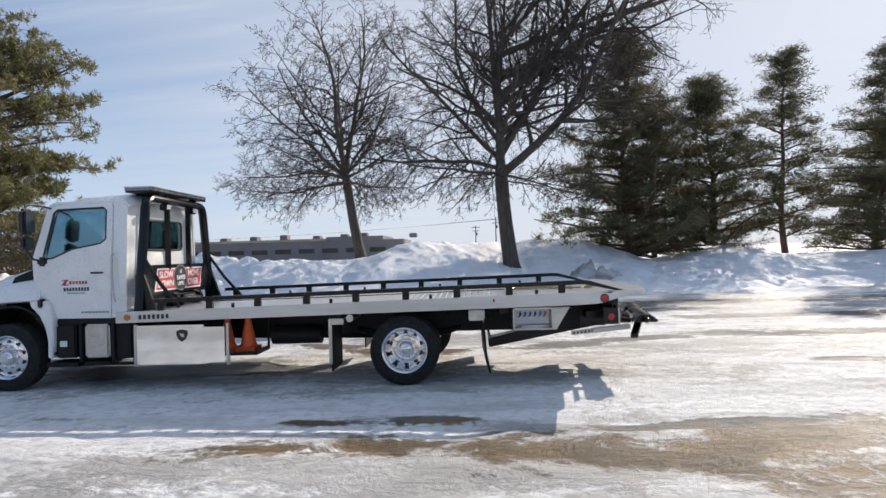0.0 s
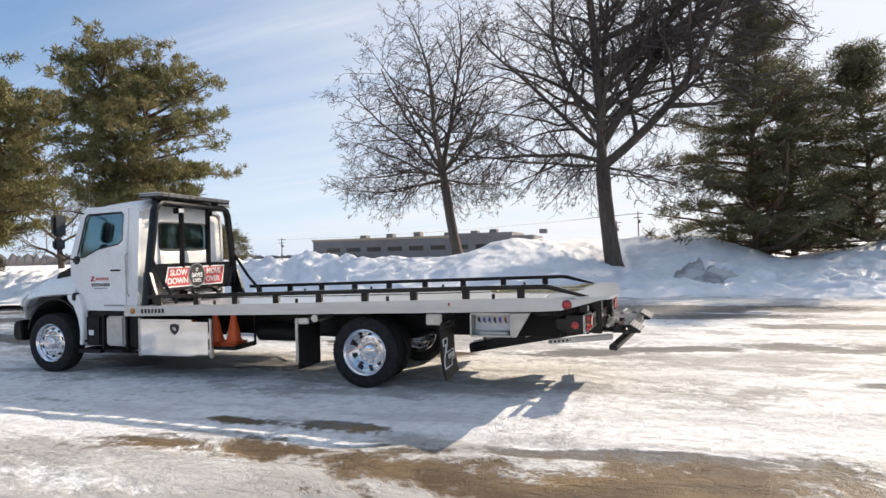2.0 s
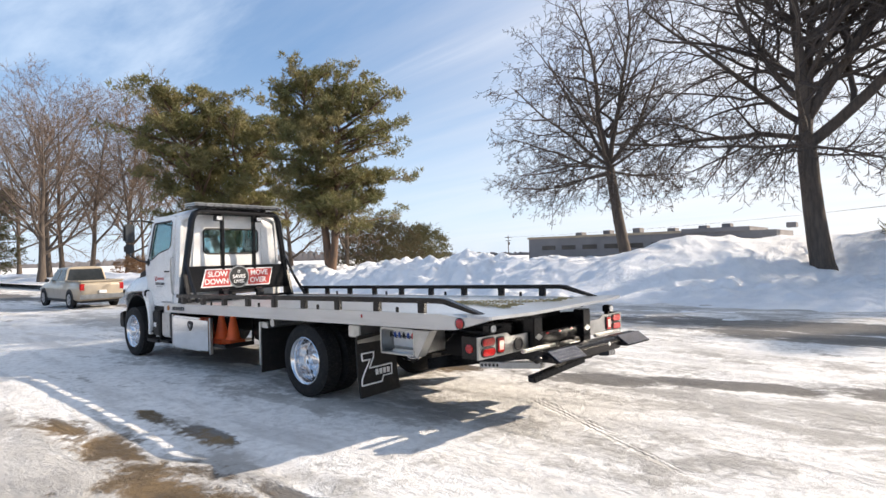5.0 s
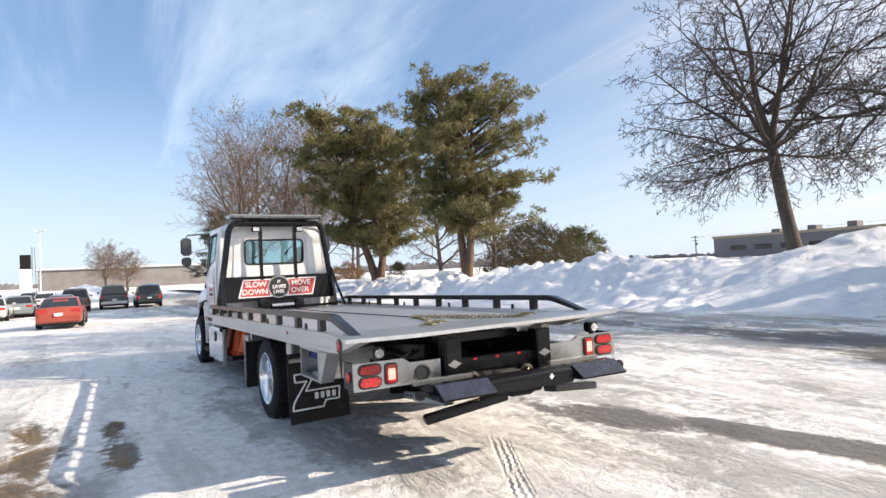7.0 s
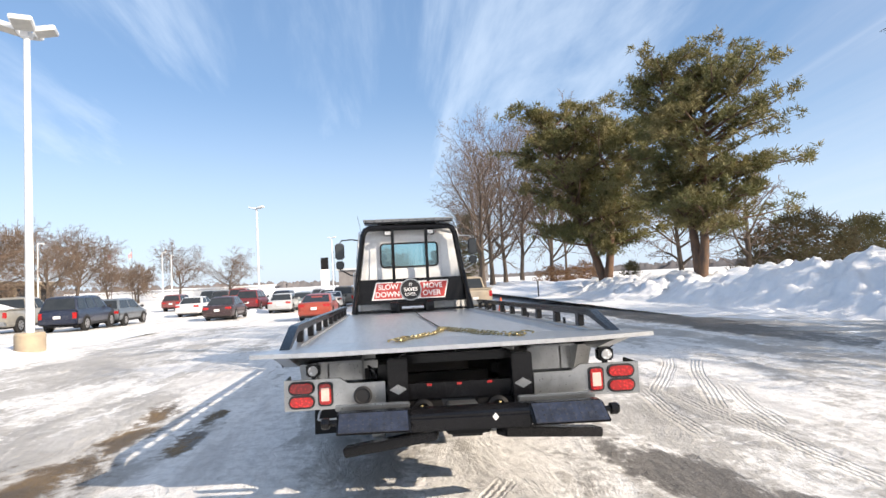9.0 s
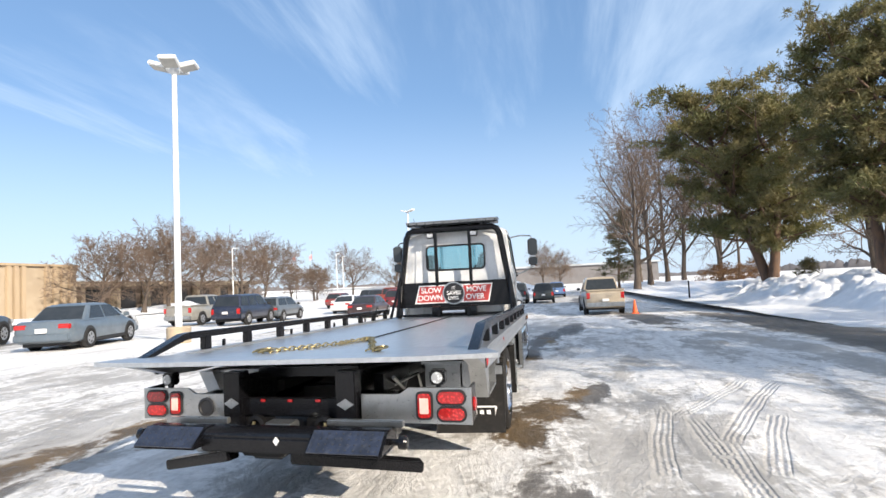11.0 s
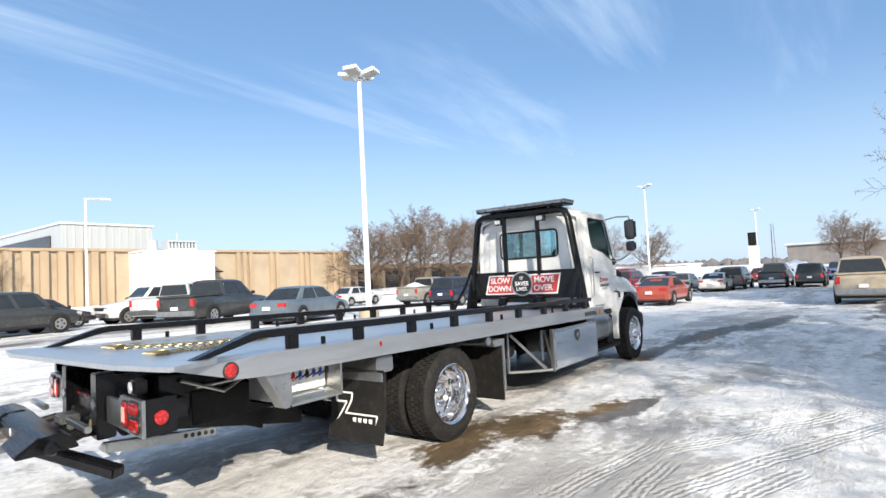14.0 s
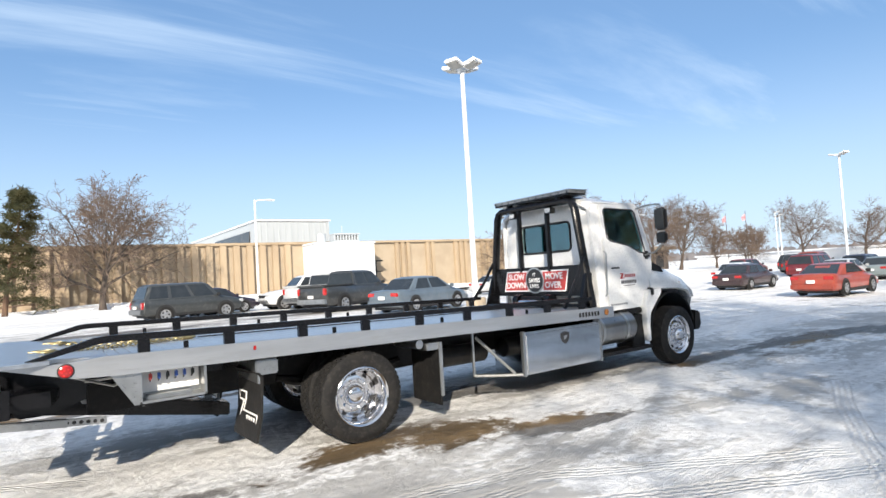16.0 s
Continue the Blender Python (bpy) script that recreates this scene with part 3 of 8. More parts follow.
def rim_mesh(dish):
    """Polished disc; dish: how far the centre lies behind the outer edge (negative: it stands out)."""
    bm = bmesh.new()
    lathe(bm, [(0.300, 0.112), (0.304, 0.124), (0.296, 0.130), (0.282, 0.118), (0.268, 0.10), (0.262, 0.07 - max(dish, 0) * 0.6), (0.255, 0.02 - dish * 0.9), (0.240, -dish + 0.012), (0.222, -dish + 0.018), (0.17, -dish + 0.034), (0.128, -dish + 0.030), (0.118, -dish + 0.02), (0.0, -dish + 0.02)], Matrix(), 64, False)
    return bm


def hub_mesh(dish, front):
    bm = bmesh.new()
    h = 0.12 if front else 0.09
    lathe(bm, [(0.105, -dish), (0.10, -dish + h * 0.6), (0.085, -dish + h * 0.85), (0.06, -dish + h), (0.0, -dish + h)], Matrix(), 28)
    return bm


def nut_mesh(i, dish):
    a = 2 * math.pi * i / 10
    m = Matrix.Translation((0.150 * math.cos(a), 0.150 * math.sin(a), -dish + 0.026))
    return lathe(bmesh.new(), [(0.019, 0), (0.019, 0.02), (0.011, 0.038), (0, 0.038)], m, 6)


# dark disc on the rim, shade of an open hand hole put in colour
def hole_mesh(i, dish):
    a = 2 * math.pi * (i + 0.5) / 10
    m = Matrix.Translation((0.207 * math.cos(a), 0.207 * math.sin(a), -dish + 0.019))
    return lathe(bmesh.new(), [(0.031, 0), (0.030, 0.006), (0, 0.006)], m, 14)


def wheel(x, y, out, dish, width, tread, front=False):
    """A wheel whose polished face looks along out (-1 left side, 1 right side)."""
    m = Matrix.Translation((x, y, R - 0.004)) @ Matrix.Rotation(radians(-90 * out), 4, "X")
    e = new("wheel")
    e.parent, e.matrix_basis, e.empty_display_size = truck, m, 0.2
    part("tyre", tyre_mesh(width, tread), RUBBER, e, "black rubber tyre with worn grey tread")
    part("rim", rim_mesh(dish), CHROME, e, "polished aluminium rim")
    part("hub", hub_mesh(dish, front), CHROME, e)
    for i in range(10):
        part("wheel_nut", nut_mesh(i, dish), CHROME, e)
        part("hand_hole", hole_mesh(i, dish), INK, e)


AFT = {-1: 0.0, 1: 0.10}
NOSE = {-1: -5.50, 1: -5.60}
for s in (-1, 1):
    wheel(NOSE[s], s * 1.03, s, -0.05, 0.25, False, True)
    wheel(AFT[s], s * 1.08, s, 0.10, 0.25, True)
    wheel(AFT[s], s * 0.76, -s, -0.06, 0.25, True)

def shifted(bm, dx):
    bmesh.ops.translate(bm, vec=(dx, 0, 0), verts=bm.verts)
    return bm


# fenders, mud flaps and brackets round the rear wheels
for s in (-1, 1):
    bm = bmesh.new()
    box(bm, (-0.99, min(s * 0.66, s * 1.22), 0.82), (-0.80, max(s * 0.66, s * 1.22), 0.90), 0.01)
    box(bm, (-1.0, min(s * 1.20, s * 1.235), 0.30), (-0.955, max(s * 1.20, s * 1.235), 0.90), 0.006)
    box(bm, (-1.0, min(s * 1.165, s * 1.18), 0.34), (-0.965, max(s * 1.165, s * 1.18), 0.84), 0.004)
    part("fender_bracket", shifted(bm, AFT[s]), STAIN, truck, "satin stainless bracket")
    bm = bmesh.new()
    stick(bm, (-0.72, s * 0.7, 0.90), (-0.72, s * 1.2, 0.90), 0.05, 16)
    part("bracket_tube", shifted(bm, AFT[s]), STAIN, truck)
    bm = bmesh.new()
    box(bm, (-0.972, min(s * 0.64, s * 1.225), 0.20), (-0.952, max(s * 0.64, s * 1.225), 0.845), 0.006)
    part("front_mud_flap", shifted(bm, AFT[s]), FLAP, truck, "plain black rubber flap ahead of the wheels")
    bm = bmesh.new()
    pts = [(1.06, 0.86), (1.03, 0.80), (1.05, 0.40), (1.10, 0.145), (1.125, 0.145), (1.075, 0.40), (1.055, 0.80), (1.085, 0.86)]
    prism(bm, pts, 1, s * 0.60, s * 1.25)
    for v in bm.verts:
        if s > 0:
            v.co.z = 0.86 + (v.co.z - 0.86) * 0.88
        v.co.x += s * (0.0103 - (abs(v.co.y) - 0.6) * 0.0338)
    flap = part("rear_mud_flap", shifted(bm, AFT[s]), FLAP, truck, "black rubber mud flap with a white outlined emblem")
    bm = bmesh.new()
    box(bm, (0.86, min(s * 0.62, s * 1.20), 0.83), (1.07, max(s * 0.62, s * 1.20), 0.965), 0.012)
    box(bm, (1.045, min(s * 0.60, s * 1.24), 0.76), (1.068, max(s * 0.60, s * 1.24), 0.84), 0.004)
    part("flap_hanger", shifted(bm, AFT[s]), STAIN, truck, "satin stainless hanger")
    # white outlined emblem: a slanted zigzag and short bars
    zig = [(-0.30, 0.20), (-0.06, 0.20), (-0.07, 0.14), (-0.16, 0.02), (0.30, 0.02), (0.28, -0.10), (0.10, -0.10), (0.06, -0.16), (-0.34, -0.16), (-0.32, -0.09), (-0.14, 0.12), (-0.29, 0.12)]
    bm = bmesh.new()
    cy, cz = s * 0.93 - 0.01, 0.44
    front = lambda y, z: np.interp(z, [0.145, 0.40, 0.80], [1.127, 1.078, 1.058]).item() + s * (0.0103 - (abs(y) - 0.6) * 0.0338)  # noqa: E731
    k = len(zig)
    for (a, b), (c, d) in zip(zig, zig[1:] + zig[:1]):
        y0, y1 = cy + 0.82 * a, cy + 0.82 * c
        tube(bm, [(front(y0 + (y1 - y0) * w, cz + b + (d - b) * w), y0 + (y1 - y0) * w, cz + b + (d - b) * w) for w in (0, 0.2, 0.4, 0.6, 0.8, 1)], 0.010, 5)
    for i in range(4):
        y0 = cy - 0.035 + 0.064 * i
        box(bm, (front(y0, cz - 0.04) - 0.012, y0, cz - 0.075), (front(y0, cz - 0.04) + 0.010, y0 + 0.038, cz - 0.01))
    part("flap_emblem", shifted(bm, AFT[s]), SIGNWHITE, truck, "white outlined emblem")

# aluminium deck
x, w = -3.84, 0.088
while x < 2.35:
    part("deck_slat", tilt(box(bmesh.new(), (x, -1.17, -0.055), (x + w - 0.007, 1.17, -0.018), 0.004, 1)), ALU, truck)
    x += w
bm = bmesh.new()
tail_plan = [(2.36, 1.169), (2.70, 1.169), (2.72, 1.285), (3.07, 1.415), (3.10, 1.405), (3.21, 0.9)]
tail_plan = tail_plan + [(x, -y) for x, y in tail_plan[::-1]]
prism(bm, tail_plan, 2, -0.03, 0.0)
for v in bm.verts:
    v.co.z += np.interp(v.co.x, [2.36, 2.70, 3.21], [-0.012, 0.008, 0.010]).item()
bmesh.ops.triangulate(bm, faces=[f for f in bm.faces if len(f.verts) > 4])
part("beaver_tail", tilt(bm), ALU, truck, "sloping aluminium tail plate")
for s in (-1, 1):
    bm = bmesh.new()
    prism(bm, [(-3.87, -0.145), (-3.87, 0.0), (2.36, 0.0), (2.62, -0.026), (3.02, -0.024), (3.02, -0.032), (2.56, -0.150), (2.30, -0.160)], 1, s * 1.17, s * 1.272)
    part("side_beam", tilt(bm), SIDE, truck, "grey aluminium side beam")
    bm = bmesh.new()
    prism(bm, [(-3.87, -0.118), (-3.87, -0.110), (2.45, -0.118), (2.45, -0.126)], 1, s * 1.270, s * 1.279)
    prism(bm, [(-3.87, -0.040), (-3.87, -0.034), (2.45, -0.036), (2.45, -0.042)], 1, s * 1.270, s * 1.276)
    part("beam_lip", tilt(bm), SIDE, truck)
    # guard rail of black bar on short posts
    bm = bmesh.new()
    lo, hi = min(s * 1.185, s * 1.255), max(s * 1.185, s * 1.255)
    prism(bm, [(-3.45, 0.104), (-3.45, 0.158), (2.34, 0.158), (2.43, 0.148), (2.90, 0.0), (2.80, 0.0), (2.40, 0.098), (2.32, 0.104)], 1, lo, hi)
    part("guard_rail", tilt(bm), BLACK, truck, "black painted guard rail")
    for x in (-3.26, -2.60, -1.945, -1.285, -0.625, 0.04, 0.715, 1.40, 2.08):
        bm = B(((x - 0.045, lo + 0.008, 0.0), (x + 0.045, hi - 0.008, 0.106)), bevel=0.004)
        part("rail_post", tilt(bm), BLACK, truck)
    for x in (-2.27, -0.95, 0.37, 1.75):
        bm = B(((x - 0.02, lo - 0.01, 0.0), (x + 0.02, lo + 0.008, 0.06)), bevel=0.004)
        part("tie_down", tilt(bm), BLACK, truck)
    # lamps and lettering bars on the side beam
    m = Matrix.Translation((2.62, s * 1.272, deck_z(2.62) - 0.085)) @ Matrix.Rotation(radians(-90 * s), 4, "X")
    part("side_marker", lathe(bmesh.new(), [(0.048, 0), (0.048, 0.007), (0.042, 0.012), (0.025, 0.017), (0, 0.018)], m, 24), REDLENS, truck, "round red marker lamp")
    part("marker_ring", lathe(bmesh.new(), [(0.058, 0), (0.058, 0.006), (0.048, 0.009)], m, 24, False), INK, truck)
    m = Matrix.Translation((-3.71, s * 1.272, deck_z(-3.71) - 0.072)) @ Matrix.Rotation(radians(-90 * s), 4, "X")
    part("front_marker", lathe(bmesh.new(), [(0.045, 0), (0.045, 0.006), (0.03, 0.014), (0, 0.015)], m, 20), AMBER, truck, "round amber marker lamp")
    bm = bmesh.new()
    for i in range(7):
        x = -3.55 + 0.062 * i
        box(bm, (x, min(s * 1.271, s * 1.277), deck_z(x) - 0.105), (x + 0.036, max(s * 1.271, s * 1.277), deck_z(x) - 0.045))
    part("lettering", bm, INK, truck)
    bm = B(((1.18, min(s * 1.27, s * 1.278), deck_z(1.2) - 0.075), (1.205, max(s * 1.27, s * 1.278), deck_z(1.2) - 0.035)), bevel=0.002)
    part("small_marker", bm, REDLENS, truck)
# under-deck beams
for s in (-1, 1):
    part("deck_runner", tilt(B(((-3.7, s * 0.30 - 0.05, -0.15), (2.5, s * 0.30 + 0.05, -0.056)), bevel=0.006)), FRAME, truck)
for i in range(12):
    x = -3.6 + i * 0.53
    part("deck_bearer", tilt(B(((x, -1.16, -0.115), (x + 0.05, 1.16, -0.056)))), FRAME, truck)

# control boxes with coloured levers on both sides
for s in (-1, 1):
    y0, y1 = s * 0.72, s * 1.225
    moved = Vector((0.16, 0, 0.05)) if s > 0 else Vector((0, 0, 0))
    bm = bmesh.new()
    z0, z1, xa, xb = 0.695, 0.985, 1.44, 1.96
    yo, yi = (min(y0, y1), max(y0, y1))
    box(bm, (xa, yo, z1 - 0.02), (xb + 0.12, yi, z1), 0.003)
    box(bm, (xa, yo, z0), (xb, yi, z0 + 0.02), 0.003)
    box(bm, (xa, yo, z0), (xa + 0.02, yi, z1), 0.003)
    box(bm, (xb - 0.02, yo, z0), (xb, yi, z1), 0.003)
    box(bm, (xa, min(s * 1.0, s * 1.02), z0), (xb, max(s * 1.0, s * 1.02), z1), 0.003)
    prism(bm, [(xb, z0), (xb + 0.04, z0), (xb + 0.22, z1), (xb, z1)], 1, s * 1.10, s * 1.222)
    bmesh.ops.translate(bm, vec=moved, verts=bm.verts)
    part("control_box", bm, STAIN, truck, "satin stainless lever box")
    bm = B(((xa + 0.03, min(s * 1.021, s * 1.05), 0.76), (xb - 0.03, max(s * 1.021, s * 1.05), 0.962)), bevel=0.003)
    bmesh.ops.translate(bm, vec=moved, verts=bm.verts)
    part("lever_panel", bm, SIGNWHITE, truck)
    for i in range(6):
        x = xa + 0.09 + 0.066 * i
        bm = bmesh.new()
        stick(bm, (x, s * 1.05, 0.85), (x + 0.012, s * 1.16, 0.905), 0.007, 8)
        bmesh.ops.translate(bm, vec=moved, verts=bm.verts)
        lev = part("lever", bm, INK, truck)
        bm = B(((x - 0.003, min(s * 1.14, s * 1.17), 0.872), (x + 0.023, max(s * 1.14, s * 1.17), 0.935)), bevel=0.01)
        bmesh.ops.translate(bm, vec=moved, verts=bm.verts)
        part("lever_knob", bm, (INK, BLUEINK, BLUEINK, INK, BLUEINK, RED)[i], lev)
    bm = B(((1.55, min(s * 1.0, s * 1.15), 0.70), (1.9, max(s * 1.0, s * 1.15), 0.745)), bevel=0.01)
    bmesh.ops.translate(bm, vec=moved, verts=bm.verts)
    part("drip_tray", bm, STAIN, truck)

# headboard behind the cab
HX = -3.66


def hb_half(z):
    return 1.075 - 0.145 * (z - 1.05)


bm = bmesh.new()
pts = [(HX, -hb_half(1.05), 1.05), (HX, -hb_half(1.5), 1.5), (HX, -hb_half(2.3), 2.3), (HX, -hb_half(2.50), 2.50), (HX, -0.815, 2.60), (HX, -0.74, 2.635), (HX, 0.74, 2.635), (HX, 0.815, 2.60), (HX, hb_half(2.5), 2.50), (HX, hb_half(2.3), 2.3), (HX, hb_half(1.5), 1.5), (HX, hb_half(1.05), 1.05)]
tube(bm, pts, 0.055, 10)
for v in bm.verts:
    v.co.x = HX + (v.co.x - HX) * 1.25
part("headboard_frame", bm, BLACK, truck, "black tubular headboard frame")
for s in (-1, 1):
    bm = B(((HX - 0.02, s * 0.315 - 0.028, 1.6), (HX + 0.05, s * 0.315 + 0.028, 2.62)), bevel=0.006)
    part("upright_bar", bm, BLACK, truck)
    bm = bmesh.new()
    tube(bm, [(HX + 0.04, s * 1.0, 1.78), (HX + 0.28, s * 1.03, 1.42), (-3.10, s * 1.06, 1.09)], 0.026, 8)
    part("headboard_brace", bm, BLACK, truck)
    bm = bmesh.new()
    prism(bm, [(HX - 0.06, 1.06), (HX + 0.22, 1.06), (HX + 0.06, 1.55), (HX - 0.06, 1.55)], 1, s * 1.0, s * 1.05)
    part("gusset", bm, BLACK, truck)
    bm = B(((HX - 0.02, s * 0.40 - 0.07, 2.48), (HX + 0.09, s * 0.40 + 0.07, 2.575)), bevel=0.012)
    wl = part("work_lamp", bm, BLACK, truck)
    bm = B(((HX + 0.088, s * 0.40 - 0.055, 2.495), (HX + 0.097, s * 0.40 + 0.055, 2.562)), bevel=0.004)
    part("work_lamp_lens", bm, CLEARLENS, wl)
bm = bmesh.new()
vs = [(-hb_half(1.22) + 0.02, 1.22), (hb_half(1.22) - 0.02, 1.22), (hb_half(1.675) - 0.02, 1.675), (-hb_half(1.675) + 0.02, 1.675)]
prism(bm, vs, 0, HX + 0.0, HX + 0.03, 0.004)
part("headboard_panel", bm, BLACK, truck, "black steel headboard panel")
bm = B(((HX - 0.03, -1.02, 1.055), (HX + 0.04, 1.02, 1.10)), bevel=0.008)
part("headboard_foot", bm, BLACK, truck)
# warning sign on the headboard
SX = HX + 0.034


def slab(points, x0, x1, material, name, label=""):
    bm = bmesh.new()
    prism(bm, points, 0, x0, x1)
    return part(name, bm, material, truck, label)


cz, h2 = 1.455, 0.165
slab([(-0.745, cz - h2), (0.625, cz - h2), (0.700, cz + h2), (-0.655, cz + h2)], SX, SX + 0.006, SIGNWHITE, "sign_board", "red and white safety sign board")
sign_red = []
for lo, hi in ((-0.725, -0.175), (0.15, 0.62)):
    k = 0.085
    pts = [(lo + 0.018, cz - h2 + 0.022), (hi - 0.012, cz - h2 + 0.022), (hi - 0.012 + k * (0.75 if hi > 0 else 0), cz + h2 - 0.022), (lo + 0.018 + k * (0.85 if lo < 0 else 0), cz + h2 - 0.022)]
    sign_red.append(slab(pts, SX + 0.006, SX + 0.010, RED, "sign_field"))
m = Matrix.Translation((SX + 0.006, -0.015, cz + 0.01)) @ Matrix.Rotation(radians(90), 4, "Y")
part("sign_disc", lathe(bmesh.new(), [(0.205, 0), (0.205, 0.007), (0, 0.007)], m, 40), STAIN, truck, "grey rimmed disc")
part("sign_disc_face", lathe(bmesh.new(), [(0.182, 0.0), (0.182, 0.010), (0, 0.010)], m, 40), INK, truck)
face = Matrix.Rotation(radians(90), 4, "Z") @ Matrix.Rotation(radians(90), 4, "X")
for words, y, z, size in (("SLOW", -0.43, cz + 0.068, 0.135), ("DOWN", -0.45, cz - 0.068, 0.135), ("MOVE", 0.40, cz + 0.068, 0.135), ("OVER", 0.375, cz - 0.068, 0.135)):
    letters("sign_word", words, size, Matrix.Translation((SX + 0.012, y, z)) @ face, SIGNWHITE, truck)
for words, z, size in (("IT", cz + 0.10, 0.075), ("SAVES", cz + 0.01, 0.095), ("LIVES.", cz - 0.08, 0.085)):
    letters("sign_word", words, size, Matrix.Translation((SX + 0.018, -0.015, z)) @ face, SIGNWHITE, truck)
# winch below the panel
bm = bmesh.new()
stick(bm, (HX + 0.10, -0.26, 1.15), (HX + 0.10, 0.26, 1.15), 0.075, 20)
part("winch_drum", bm, FRAME, truck)
for s in (-1, 1):
    bm = bmesh.new()
    stick(bm, (HX + 0.10, s * 0.26, 1.15), (HX + 0.10, s * 0.40, 1.15), 0.10, 20)
    box(bm, (HX + 0.0, s * 0.27 - 0.03, 1.05), (HX + 0.22, s * 0.27 + 0.03, 1.22), 0.01)
    part("winch_end", bm, BLACK, truck)
bm = bmesh.new()
stick(bm, (HX + 0.22, -0.20, 1.14), (HX + 0.22, 0.20, 1.14), 0.03, 12)
part("rope_roller", bm, CHROME, truck)
bm = bmesh.new()
tube(bm, [(HX + 0.2, 0.0, 1.12), (-3.2, 0.02, deck_z(-3.2) + 0.01), (-1.0, 0.02, deck_z(-1) - 0.005), (1.42, 0.05, deck_z(1.42) - 0.004)], 0.007, 6)
part("winch_rope", bm, FRAME, truck, "dark steel winch rope")

# roof light bar: a slim flat housing with a band of lenses round its edge
bm = B(((-3.98, -0.83, 2.715), (-3.58, 0.83, 2.740)), bevel=0.010)
part("light_bar_base", bm, BLACK, truck)
bm = bmesh.new()
box(bm, (-3.975, -0.84, 2.740), (-3.585, 0.84, 2.782), 0.008)
part("light_bar", bm, SMOKELENS, truck, "low smoked light bar with dark dividers")
bm = B(((-3.985, -0.85, 2.782), (-3.575, 0.85, 2.797)), bevel=0.006)
part("light_bar_top", bm, STAIN, truck, "grey flat top of the light bar")
for i in range(11):
    y = -0.80 + 1.6 * i / 10
    part("light_bar_divider", B(((-3.978, y - 0.006, 2.741), (-3.582, y + 0.006, 2.781))), BLACK, truck)
for s in (-1, 1):
    bm = bmesh.new()
    box(bm, (-3.74, s * 0.55 - 0.03, 2.62), (-3.62, s * 0.55 + 0.03, 2.72), 0.006)
    part("light_bar_foot", bm, BLACK, truck)

# cab: lofted shell with openings for the windows
CY = 1.03


def cab_half(x, z):
    """Half width of the cab: upright to the belt, leaning in above."""
    return CY - 0.10 * max(0.0, (z - 1.75)) ** 1.3 - 0.02 * max(0.0, 1.3 - z)


def skin(points, s, material, name, parent, thick=0.03, label="", lift=0.0):
    """A side panel of the cab from (x, z) corners, following the cab's lean."""
    bm = bmesh.new()
    outer = [bm.verts.new((x, s * (cab_half(x, z) + lift), z)) for x, z in points]
    inner = [bm.verts.new((x, s * (cab_half(x, z) + lift - thick), z)) for x, z in points]
    k = len(points)
    fs = [bm.faces.new(outer), bm.faces.new(inner[::-1])] + [bm.faces.new((outer[i], outer[(i + 1) % k], inner[(i + 1) % k], inner[i])) for i in range(k)]
    bmesh.ops.recalc_face_normals(bm, faces=fs)
    bmesh.ops.triangulate(bm, faces=fs[:2])
    return part(name, bm, material, parent, label)


WIN = [(-4.91, 2.44), (-4.86, 2.485), (-4.20, 2.50), (-4.155, 2.46), (-4.15, 2.06), (-4.22, 2.00), (-4.62, 1.93), (-4.90, 1.81), (-5.02, 1.80), (-5.03, 1.86)]
DOOR = [(-5.13, 0.97), (-4.09, 0.96), (-4.06, 2.52), (-4.10, 2.565), (-4.85, 2.555), (-4.95, 2.52), (-5.12, 1.86)]


